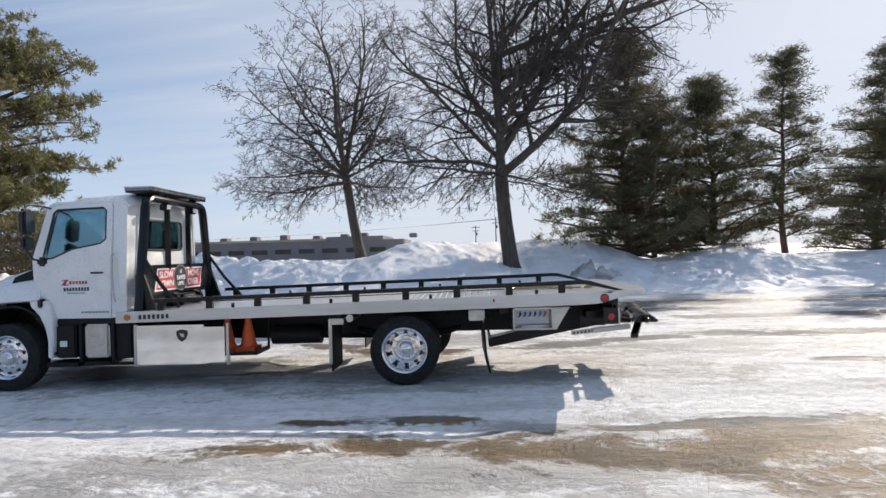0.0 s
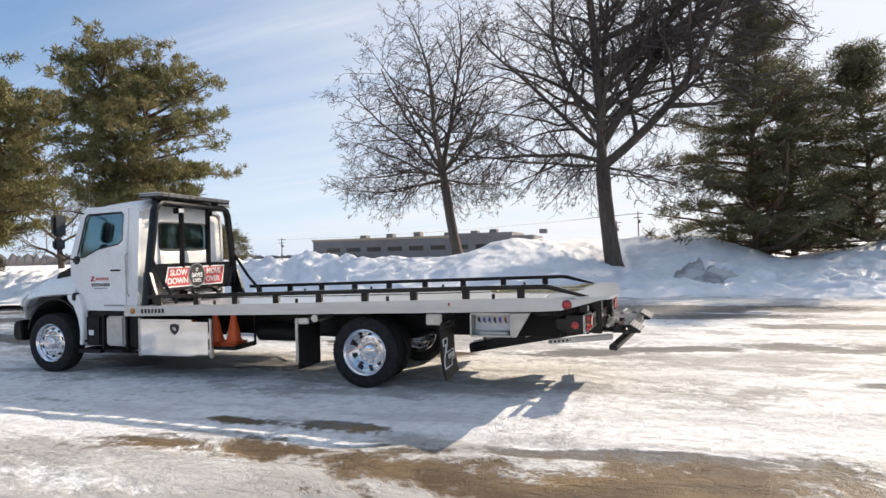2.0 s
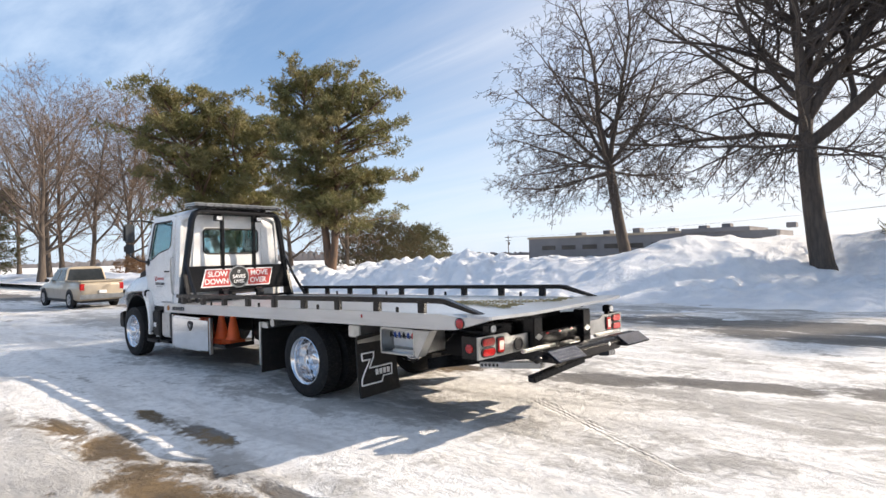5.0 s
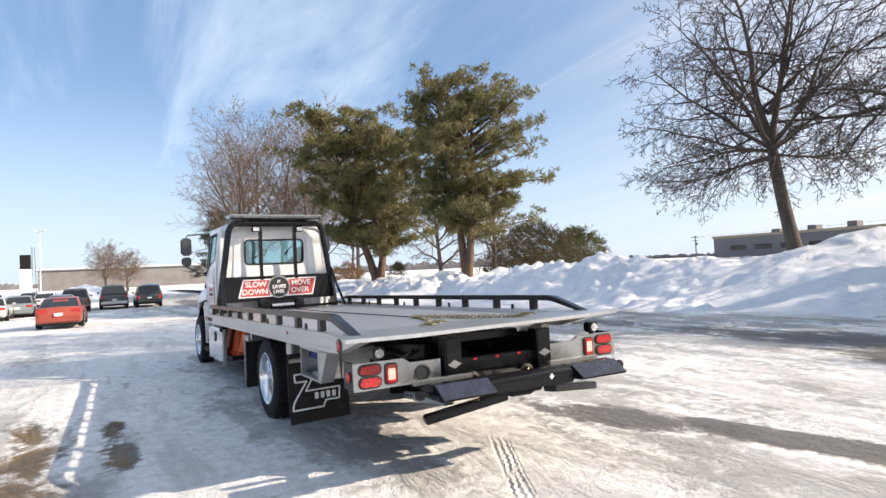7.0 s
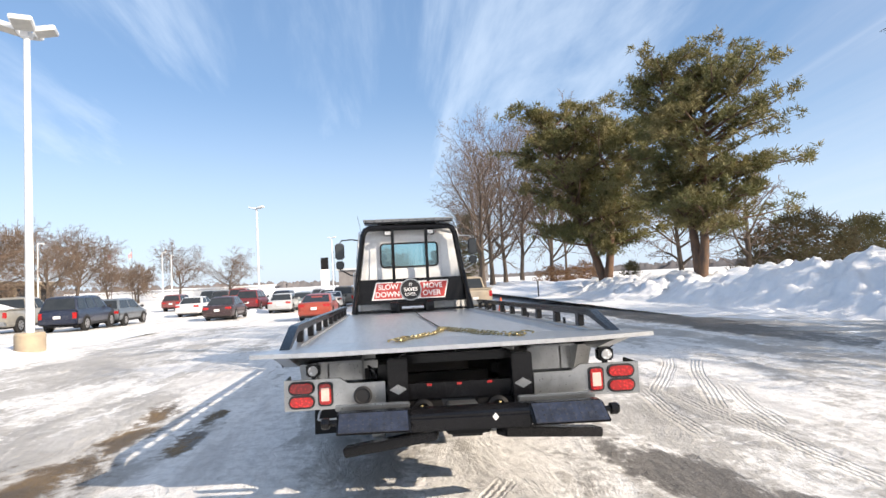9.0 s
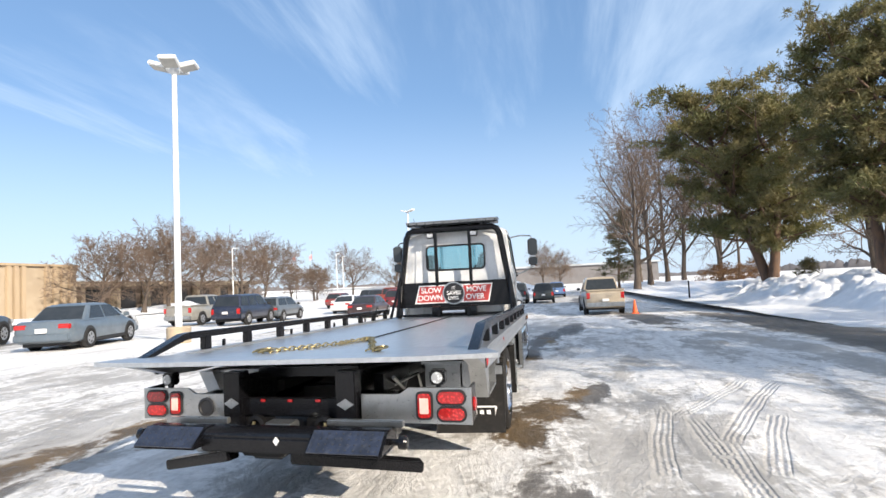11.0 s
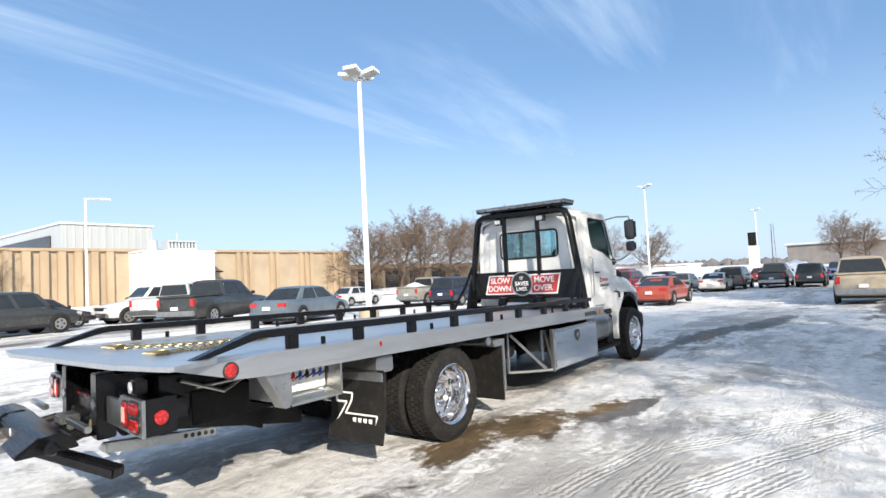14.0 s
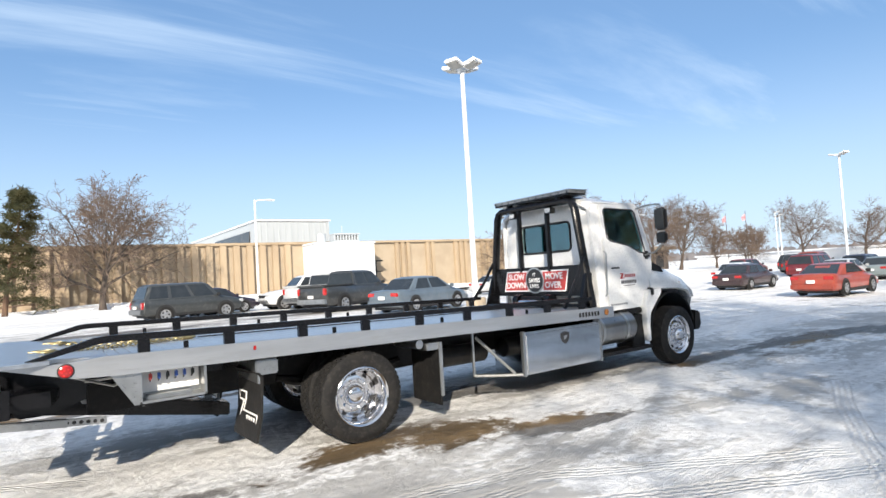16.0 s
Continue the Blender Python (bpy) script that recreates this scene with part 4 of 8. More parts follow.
def ring_panel(outer, inner, s, material, name, parent, thick=0.04, lift=0.0, label=""):
    """A side panel with a window opening: outer and inner outlines joined by the nearest corners."""
    bm = bmesh.new()
    dense = []
    for (a, b), (c, d) in zip(outer, outer[1:] + outer[:1]):
        for i in range(6):
            dense.append((a + (c - a) * i / 6, b + (d - b) * i / 6))
    cx, cz = sum(p[0] for p in inner) / len(inner), sum(p[1] for p in inner) / len(inner)
    ang = lambda p: math.atan2(p[1] - cz, p[0] - cx)  # noqa: E731
    dense_in = []
    for (a, b), (c, d) in zip(inner, inner[1:] + inner[:1]):
        for i in range(4):
            dense_in.append((a + (c - a) * i / 4, b + (d - b) * i / 4))

    def hit(theta):
        best = None
        for (a, b), (c, d) in zip(dense_in, dense_in[1:] + dense_in[:1]):
            ux, uz = math.cos(theta), math.sin(theta)
            ex, ez = c - a, d - b
            den = ux * ez - uz * ex
            if abs(den) < 1e-9:
                continue
            t = ((a - cx) * ez - (b - cz) * ex) / den
            v = ((a - cx) * uz - (b - cz) * ux) / den
            if t > 0 and -1e-6 <= v <= 1 + 1e-6 and (best is None or t < best):
                best = t
        return best
    rows = []
    for p in dense:
        th = ang(p)
        t = hit(th)
        q = (cx + math.cos(th) * t, cz + math.sin(th) * t)
        rows.append((p, q))
    rings = []
    for u in (0, 0.33, 0.66, 1):
        rings.append([(p[0] + (q[0] - p[0]) * u, p[1] + (q[1] - p[1]) * u) for p, q in rows])
    vo = [[bm.verts.new((x, s * (cab_half(x, z) + lift), z)) for x, z in r] for r in rings]
    vi = [[bm.verts.new((x, s * (cab_half(x, z) + lift - thick), z)) for x, z in rings[i]] for i in (0, 3)]
    k = len(rows)
    fs = []
    for a, b in zip(vo, vo[1:]):
        fs += [bm.faces.new((a[i], a[(i + 1) % k], b[(i + 1) % k], b[i])) for i in range(k)]
    fs += [bm.faces.new((vi[0][i], vi[0][(i + 1) % k], vi[1][(i + 1) % k], vi[1][i])) for i in range(k)]
    fs += [bm.faces.new((vo[0][i], vo[0][(i + 1) % k], vi[0][(i + 1) % k], vi[0][i])) for i in range(k)]
    fs += [bm.faces.new((vo[3][i], vo[3][(i + 1) % k], vi[1][(i + 1) % k], vi[1][i])) for i in range(k)]
    bmesh.ops.recalc_face_normals(bm, faces=fs)
    return part(name, bm, material, parent, label)


for s in (-1, 1):
    door = ring_panel(DOOR, WIN, s, WHITE, "door", truck, 0.05, 0.006, "white cab door")
    skin([(x, z) for x, z in WIN], s, TRUCKGLASS, "door_window", door, 0.006, "tinted door window", lift=-0.018)
    bm = bmesh.new()
    tube(bm, [(x, s * (cab_half(x, z) + 0.003), z) for x, z in WIN + WIN[:1]], 0.013, 6)
    part("window_seal", bm, INK, door)
    bm = bmesh.new()
    y = s * (CY + 0.018)
    box(bm, (-4.36, min(y - 0.012, y + 0.012), 1.58), (-4.17, max(y - 0.012, y + 0.012), 1.605), 0.008)
    part("door_handle", bm, INK, door, "black door handle")
    bm = bmesh.new()
    tube(bm, [(-4.03, s * CY, 1.85), (-4.03, s * (CY + 0.05), 1.82), (-4.02, s * (CY + 0.05), 1.45), (-4.00, s * (CY + 0.05), 1.22), (-4.02, s * CY, 1.19)], 0.011, 6)
    part("grab_handle", bm, STAIN, truck)
    # rear quarter of the cab side
    skin([(-4.10, 0.96), (-3.88, 0.98), (-3.86, 2.50), (-3.94, 2.58), (-4.08, 2.575), (-4.055, 2.52), (-4.085, 0.97)], s, WHITE, "cab_side", truck, 0.05)
    skin([(-5.16, 0.97), (-5.128, 0.97), (-5.118, 1.86), (-4.95, 2.525), (-4.85, 2.56), (-4.10, 2.57), (-4.08, 2.60), (-4.90, 2.60), (-5.00, 2.55), (-5.20, 1.80)], s, WHITE, "door_frame", truck, 0.06)
    bm = B(((-5.0, min(s * 0.80, s * 1.02), 0.87), (-3.90, max(s * 0.80, s * 1.02), 0.955)), bevel=0.015)
    part("sill", bm, FRAME, truck)
    # door sign: emblem and bars
    y0, y1 = sorted((s * (CY + 0.007), s * (CY + 0.0095)))
    bm = B(((-4.78, y0, 1.30), (-4.36, y1, 1.52)))
    part("door_sign", bm, SIGNWHITE, door)
    bm = bmesh.new()
    y0, y1 = sorted((s * (CY + 0.0096), s * (CY + 0.012)))
    fx = (lambda v: v) if s < 0 else (lambda v: -9.14 - v)  # noqa: E731
    prism(bm, [(fx(a), c) for a, c in [(-4.77, 1.505), (-4.68, 1.505), (-4.72, 1.44), (-4.67, 1.44), (-4.68, 1.425), (-4.78, 1.425), (-4.73, 1.49), (-4.77, 1.49)]], 1, y0, y1)
    for i in range(6):
        box(bm, (min(fx(-4.665 + 0.045 * i), fx(-4.635 + 0.045 * i)), y0, 1.44), (max(fx(-4.665 + 0.045 * i), fx(-4.635 + 0.045 * i)), y1, 1.485))
    part("door_emblem", bm, RED, door)
    bm = bmesh.new()
    for i in range(9):
        box(bm, (-4.75 + 0.042 * i, y0, 1.345), (-4.722 + 0.042 * i, y1, 1.395))
    box(bm, (-4.70, y0, 1.312), (-4.44, y1, 1.322))
    part("door_lettering", bm, INK, door)
    bm = bmesh.new()
    for i in range(8):
        box(bm, (-4.50 + 0.05 * i, y0, 1.035), (-4.465 + 0.05 * i, y1, 1.06))
    part("model_lettering", bm, GREYINK, door)
    bm = lathe(bmesh.new(), [(0.05, 0), (0.05, 0.004), (0, 0.005)], Matrix.Translation((-5.02, s * (CY + 0.004), 1.08)) @ Matrix.Rotation(radians(-90 * s), 4, "X"), 20)
    part("round_badge", bm, GREYINK, truck)

# cab back wall with a wide window
BX = -3.88
bm = bmesh.new()
back_out = [(-1.0, 0.98), (1.0, 0.98), (1.02, 1.75), (0.93, 2.45), (0.86, 2.58), (0.70, 2.63), (-0.70, 2.63), (-0.86, 2.58), (-0.93, 2.45), (-1.02, 1.75)]
hw, z0, z1, r = 0.545, 1.90, 2.35, 0.07
back_win = []
for cx_, cz_, a0 in ((hw - r, z1 - r, 0), (-hw + r, z1 - r, 90), (-hw + r, z0 + r, 180), (hw - r, z0 + r, 270)):
    for k in range(5):
        a = radians(a0 + 22.5 * k)
        back_win.append((cx_ + r * math.cos(a), cz_ + r * math.sin(a)))


def back_panel():
    bm = bmesh.new()
    cz = 2.12
    rows = []
    for i in range(72):
        th = 2 * math.pi * i / 72

        def reach(poly):
            best = 9
            for (a, b), (c, d) in zip(poly, poly[1:] + poly[:1]):
                ux, uz, ex, ez = math.cos(th), math.sin(th), c - a, d - b
                den = ux * ez - uz * ex
                if abs(den) > 1e-9:
                    t, v = (a * ez - (b - cz) * ex) / den, (a * uz - (b - cz) * ux) / den
                    if t > 0 and -1e-6 <= v <= 1.000001:
                        best = min(best, t)
            return best
        rows.append((reach(back_out), reach(back_win), th))
    rings = []
    for u, dx in ((0.0, -0.09), (0.06, -0.03), (0.14, 0.0), (0.5, 0.012), (0.9, 0.006), (1.0, -0.02), (1.0, -0.06)):
        rings.append([bm.verts.new((BX + dx, (o + (w - o) * u) * math.cos(t), cz + (o + (w - o) * u) * math.sin(t))) for o, w, t in rows])
    fs = []
    for a, b in zip(rings, rings[1:]):
        fs += [bm.faces.new((a[i], a[(i + 1) % 72], b[(i + 1) % 72], b[i])) for i in range(72)]
    bmesh.ops.recalc_face_normals(bm, faces=fs)
    return bm


back = part("cab_back", back_panel(), WHITE, truck, "white cab back wall", 50)
bm = bmesh.new()
prism(bm, back_win, 0, BX - 0.045, BX - 0.04)
part("rear_window", bm, TRUCKGLASS, back, "tinted rear cab window")
bm = bmesh.new()
tube(bm, [(BX - 0.0, y, z) for y, z in back_win + back_win[:1]], 0.016, 6)
part("rear_window_seal", bm, INK, back)
# pressed ribs down the back wall
for y in (-0.72, 0.72):
    bm = prism(bmesh.new(), [(y - 0.09, 1.1), (y + 0.09, 1.1), (y * 0.93 + 0.07, 2.4), (y * 0.93 - 0.07, 2.4)], 0, BX + 0.0, BX + 0.035, 0.01)
    part("pressed_rib", bm, WHITE, back)
# roof
bm = bmesh.new()
roof_rows = [(-5.02, 2.50, 0.80, 0.02), (-4.92, 2.585, 0.86, 0.03), (-4.7, 2.62, 0.89, 0.045), (-4.3, 2.645, 0.90, 0.055), (-4.0, 2.655, 0.90, 0.055), (-3.90, 2.635, 0.88, 0.04), (-3.86, 2.59, 0.86, 0.01)]
rings = []
for x, z, hw_, crown in roof_rows:
    ring = []
    for i in range(15):
        u = -1 + 2 * i / 14
        e = abs(u) ** 5
        ring.append(bm.verts.new((x, u * (hw_ + 0.05), z - 0.10 * e + crown * (1 - u * u))))
    rings.append(ring)
fs = []
for a, b in zip(rings, rings[1:]):
    fs += [bm.faces.new((a[i], a[i + 1], b[i + 1], b[i])) for i in range(14)]
bmesh.ops.recalc_face_normals(bm, faces=fs)
bmesh.ops.solidify(bm, geom=fs, thickness=-0.04)
part("roof", bm, WHITE, truck, "white cab roof", 60)
# windscreen, pillars, floor and inside
bm = bmesh.new()
prism(bm, [(-5.16, 1.80), (-5.15, 1.79), (-4.94, 2.51), (-4.95, 2.52)], 1, -0.93, 0.93)
part("windscreen", bm, TRUCKGLASS, truck, "tinted windscreen")
bm = B(((-5.2, -0.98, 0.88), (-3.9, 0.98, 1.02)), bevel=0.02)
part("cab_floor", bm, FRAME, truck)
for s in (-1, 1):
    bm = bmesh.new()
    box(bm, (-4.60, s * 0.55 - 0.24, 1.02), (-4.12, s * 0.55 + 0.24, 1.42), 0.04)
    box(bm, (-4.18, s * 0.55 - 0.23, 1.40), (-4.04, s * 0.55 + 0.23, 2.02), 0.05)
    box(bm, (-4.16, s * 0.55 - 0.12, 2.02), (-4.07, s * 0.55 + 0.12, 2.20), 0.03)
    part("cab_seat", bm, CABIN, truck)
bm = B(((-5.15, -0.95, 1.02), (-4.85, 0.95, 1.80)), bevel=0.05)
part("dashboard", bm, CABIN, truck)
bm = bmesh.new()
lathe(bm, [(0.20, -0.012), (0.215, 0), (0.20, 0.012), (0.185, 0), (0.20, -0.012)], pose(-4.72, -0.52, 1.78, 0, 58, 0), 28, False)
part("steering_wheel", bm, CABIN, truck)

# bonnet with the upper wings in one piece, lower wing legs behind the wheels
hood_rows = [(-5.12, 1.79, 0.88, 1.69, 1.00, 1.50, 1.06, 1.235), (-5.45, 1.73, 0.84, 1.63, 1.02, 1.46, 1.105, 1.225), (-5.80, 1.65, 0.79, 1.55, 1.03, 1.40, 1.115, 1.205), (-6.10, 1.54, 0.74, 1.44, 1.00, 1.31, 1.085, 1.15),
             (-6.29, 1.41, 0.70, 1.31, 0.93, 1.17, 1.02, 1.02), (-6.36, 1.16, 0.66, 1.06, 0.84, 0.96, 0.94, 0.86), (-6.38, 0.86, 0.64, 0.84, 0.80, 0.82, 0.90, 0.80)]
bm = bmesh.new()
rings = []
for x, zc, y1, z1, y2, z2, y3, z3 in hood_rows:
    half = [(y3 - 0.05, z3 - 0.02), (y3, z3), (y3 - 0.015, z3 + 0.45 * (z2 - z3)), (y2 + 0.01, z2), (y2 - 0.05, z2 + 0.35 * (z1 - z2)), (y1 + 0.03, z1 - 0.02), (y1 - 0.04, z1 + 0.015), (y1 * 0.55, z1 + 0.75 * (zc - z1)), (0.0, zc)]
    rings.append([bm.verts.new((x + 0.04 * abs(y), y, z)) for y, z in half] + [bm.verts.new((x + 0.04 * abs(y), -y, z)) for y, z in half[-2::-1]])
fs = []
for a, b in zip(rings, rings[1:]):
    fs += [bm.faces.new((a[i], a[i + 1], b[i + 1], b[i])) for i in range(len(a) - 1)]
bmesh.ops.recalc_face_normals(bm, faces=fs)
bmesh.ops.solidify(bm, geom=fs, thickness=0.025)
hood = part("bonnet", bm, WHITE, truck, "white bonnet with wings", 42)
bm = bmesh.new()
prism(bm, [(-6.385, 0.82), (-6.40, 0.82), (-6.375, 1.10), (-6.35, 1.10)], 1, -0.55, 0.55)
for i in range(4):
    z = 0.85 + 0.06 * i
    box(bm, (-6.42, -0.53, z), (-6.37, 0.53, z + 0.02), 0.004)
part("grille", bm, FRAME, hood)
for s in (-1, 1):
    dx = NOSE[s] + 5.50
    # lower leg of the wing: a curved band between the door and the wheel
    bm = bmesh.new()
    prism(bm, [(x + (dx if x < -5.0 else 0.0), z) for x, z in [(-5.20, 1.225), (-4.95, 1.225), (-4.87, 1.0), (-4.86, 0.72), (-4.89, 0.43), (-4.95, 0.43), (-4.945, 0.66), (-4.985, 0.86), (-5.07, 1.04), (-5.18, 1.14)]], 1, s * 0.86, s * 1.105, 0.012)
    part("front_wing", bm, WHITE, truck, "white lower wing behind the wheel", 50)
    # dark liner over the wheel
    bm = bmesh.new()
    arch = [(NOSE[s] + 0.62 * math.cos(radians(a)), 0.47 + 0.70 * math.sin(radians(a))) for a in range(0, 166, 11)]
    inner = [(NOSE[s] + 0.59 * math.cos(radians(a)), 0.47 + 0.67 * math.sin(radians(a))) for a in range(165, -1, -11)]
    prism(bm, arch + inner, 1, s * 0.45, s * 1.07)
    bmesh.ops.triangulate(bm, faces=[f for f in bm.faces if len(f.verts) > 4])
    part("wheel_well", bm, FRAME, truck)
    bm = B(((NOSE[s] - 0.60, min(s * 0.40, s * 0.44), 0.45), (NOSE[s] + 0.58, max(s * 0.40, s * 0.44), 1.15)), bevel=0.01)
    part("inner_panel", bm, FRAME, truck)
    bm = bmesh.new()
    prism(bm, [(-6.31, 1.02), (-6.27, 1.14), (-6.12, 1.24), (-6.08, 1.16), (-6.18, 1.02)], 1, s * 0.86, s * 1.03, 0.01)
    part("headlight", bm, CLEARLENS, hood, "clear headlight")
    bm = bmesh.new()
    prism(bm, [(-5.52, 1.47), (-5.47, 1.56), (-5.20, 1.66), (-5.17, 1.60), (-5.22, 1.52)], 1, s * 0.93, s * 1.012, 0.006)
    part("bonnet_vent", bm, FRAME, hood, "dark air vent")
    bm = B(((-5.84, min(s * 1.06, s * 1.09), 1.275), (-5.77, max(s * 1.06, s * 1.09), 1.30)), bevel=0.006)
    part("wing_marker", bm, AMBER, truck)
    bm = bmesh.new()
    box(bm, (-5.08, min(s * 1.02, s * 1.125), 1.12), (-5.00, max(s * 1.02, s * 1.125), 1.25), 0.02)
    part("wing_latch", bm, INK, truck)
    # mirrors on bent arms
    bm = bmesh.new()
    tube(bm, [(-4.95, s * 0.93, 2.50), (-5.02, s * 1.15, 2.545), (-5.02, s * 1.36, 2.53), (-4.98, s * 1.40, 2.46)], 0.014, 8)
    part("mirror_arm", bm, INK if s < 0 else STAIN, truck)
    bm = bmesh.new()
    tube(bm, [(-5.0, s * 1.02, 1.76), (-5.05, s * 1.20, 1.80), (-4.98, s * 1.40, 1.92), (-4.96, s * 1.40, 2.00)], 0.014, 8)
    arm = part("mirror_arm", bm, INK if s < 0 else STAIN, truck)
    bm = bmesh.new()
    box(bm, (-5.03, s * 1.40 - 0.095, 2.13), (-4.92, s * 1.40 + 0.095, 2.47), 0.035)
    part("mirror", bm, INK, truck, "tall black door mirror")
    bm = B(((-4.922, s * 1.40 - 0.078, 2.15), (-4.915, s * 1.40 + 0.078, 2.45)), bevel=0.003)
    part("mirror_glass", bm, MIRRORGLASS, truck)
    bm = bmesh.new()
    box(bm, (-5.02, s * 1.40 - 0.085, 1.93), (-4.93, s * 1.40 + 0.085, 2.10), 0.03)
    part("wide_mirror", bm, INK, truck, "small black lower mirror")
    bm = B(((-4.932, s * 1.40 - 0.07, 1.945), (-4.926, s * 1.40 + 0.07, 2.085)), bevel=0.003)
    part("wide_mirror_glass", bm, MIRRORGLASS, truck)
    bm = bmesh.new()
    box(bm, (-5.12, s * 1.04 - 0.03, 1.70), (-4.98, s * 1.04 + 0.04, 1.83), 0.03)
    part("mirror_foot", bm, INK, truck)
bm = bmesh.new()
prism(bm, [(-6.42, 0.46), (-6.47, 0.55), (-6.45, 0.76), (-6.28, 0.80), (-6.24, 0.46)], 1, -1.04, 1.04, 0.02)
part("front_bumper", bm, FRAME, truck, "dark plastic front bumper")
bm = bmesh.new()
tube(bm, [(-4.9, -0.92, 2.56), (-4.88, -0.96, 2.80), (-4.84, -1.0, 3.02)], 0.004, 5)
part("aerial", bm, INK, truck)

# boxes along the chassis, driver's side
bm = B(((-4.86, -1.06, 0.42), (-4.58, -0.55, 0.88)), bevel=0.02)
part("battery_box", bm, FRAME, truck, "black battery box")
bm = B(((-4.80, -1.068, 0.58), (-4.70, -1.06, 0.66)), bevel=0.002)
part("battery_label", bm, SIGNWHITE, truck)
bm = B(((-4.46, -1.07, 0.42), (-4.10, -0.55, 0.88)), bevel=0.03)
part("air_box", bm, STAIN, truck, "silver metal box")
for x in (-4.52, -4.06, -3.76):
    part("box_strap", B(((x, -1.085, 0.36), (x + 0.05, -0.5, 0.90)), bevel=0.008), FRAME, truck)
bm = B(((-4.05, -1.05, 0.40), (-3.78, -0.6, 0.88)), bevel=0.02)
part("filler_box", bm, FRAME, truck)
bm = B(((-4.95, -1.13, 0.31), (-4.50, -0.80, 0.37)), ((-4.42, -1.13, 0.335), (-4.05, -0.85, 0.375)), ((-4.9, -1.0, 0.30), (-3.75, -0.95, 0.34)), bevel=0.008)
part("cab_step", bm, FRAME, truck, "black step below the door")
# passenger's side: fuel tank and steps
bm = bmesh.new()
stick(bm, (-4.55, 0.93, 0.70), (-3.60, 0.93, 0.70), 0.235, 32)
bmesh.ops.bevel(bm, geom=[e for e in bm.edges if len(e.link_faces) == 2 and any(len(f.verts) > 4 for f in e.link_faces)], offset=0.03, segments=2, affect="EDGES")
tank = part("fuel_tank", bm, TANKMETAL, truck, "dull grey round fuel tank")
for x in (-4.35, -3.8):
    bm = bmesh.new()
    stick(bm, (x, 0.93, 0.70), (x + 0.05, 0.93, 0.70), 0.243, 32)
    part("tank_strap", bm, STAIN, tank)
bm = B(((-4.95, 0.85, 0.33), (-3.65, 1.12, 0.38)), ((-4.9, 0.7, 0.3), (-4.6, 1.02, 0.85)), bevel=0.01)
part("passenger_step", bm, FRAME, truck)

# polished tool boxes under the deck
for s, x0, x1 in ((-1, -3.62, -2.36), (1, -3.58, -2.13)):
    yo, yi = sorted((s * 0.66, s * 1.245))
    bm = B(((x0, yo, 0.335), (x1 - (0.32 if s < 0 else 0), yi, 0.865)), bevel=0.012)
    tb = part("tool_box", bm, POLISH, truck, "polished metal tool box")
    bm = bmesh.new()
    y0, y1 = sorted((s * 1.245, s * 1.258))
    box(bm, (x0 + 0.035, y0, 0.365), (x1 - 0.035, y1, 0.835), 0.004)
    bd = part("box_door", bm, POLISH, tb)
    cx = (x0 + x1) / 2 + (0.02 if s < 0 else 0)
    y0, y1 = sorted((s * 1.2582, s * 1.270))
    shield = lambda k: [(cx - 0.07 * k, 0.76 + 0.03 * k), (cx, 0.765 + 0.045 * k), (cx + 0.07 * k, 0.76 + 0.03 * k), (cx + 0.072 * k, 0.735), (cx + 0.045 * k, 0.735 - 0.055 * k), (cx, 0.735 - 0.09 * k), (cx - 0.045 * k, 0.735 - 0.055 * k), (cx - 0.072 * k, 0.735)]  # noqa: E731
    bm = bmesh.new()
    prism(bm, shield(1.0), 1, y0, y1)
    part("badge", bm, INK, bd, "black shield shaped latch")
    bm = bmesh.new()
    y2, y3 = sorted((s * 1.270, s * 1.273))
    prism(bm, [(cx - 0.03, 0.76), (cx + 0.035, 0.75), (cx + 0.03, 0.70), (cx - 0.012, 0.72)], 1, y2, y3)
    part("badge_mark", bm, STAIN, bd)
    for x in (x0, x1):
        part("box_corner", B(((x - 0.02, min(s * 1.20, s * 1.25), 0.32), (x + 0.02, max(s * 1.20, s * 1.25), 0.88)), bevel=0.004), STAIN, tb)
    if s > 0:
        # open stay frame behind the passenger's box
        bm = bmesh.new()
        tube(bm, [(x1 + 0.10, 1.16, 0.37), (x1 + 0.46, 0.86, 0.84)], 0.020, 6)
        tube(bm, [(x1 + 0.02, 1.22, 0.352), (x1 + 0.25, 1.02, 0.352), (x1 + 0.48, 0.82, 0.36)], 0.020, 6)
        tube(bm, [(x1 + 0.48, 0.82, 0.35), (x1 + 0.48, 0.82, 0.9)], 0.020, 6)
        part("box_stay", bm, STAIN, tb)
# open tray for cones beside the driver's box
bm = B(((-2.66, -1.20, 0.435), (-1.98, -0.72, 0.460)), ((-2.30, -1.20, 0.460), (-1.98, -1.185, 0.485)), ((-2.0, -1.20, 0.460), (-1.98, -0.72, 0.50)), ((-2.0, -0.75, 0.44), (-1.97, -0.72, 0.93)), bevel=0.004)
part("cone_tray", bm, FRAME, truck, "open black tray for cones")

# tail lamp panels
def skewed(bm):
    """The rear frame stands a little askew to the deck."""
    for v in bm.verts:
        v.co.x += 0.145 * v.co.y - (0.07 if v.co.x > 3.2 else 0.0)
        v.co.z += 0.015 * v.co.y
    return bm


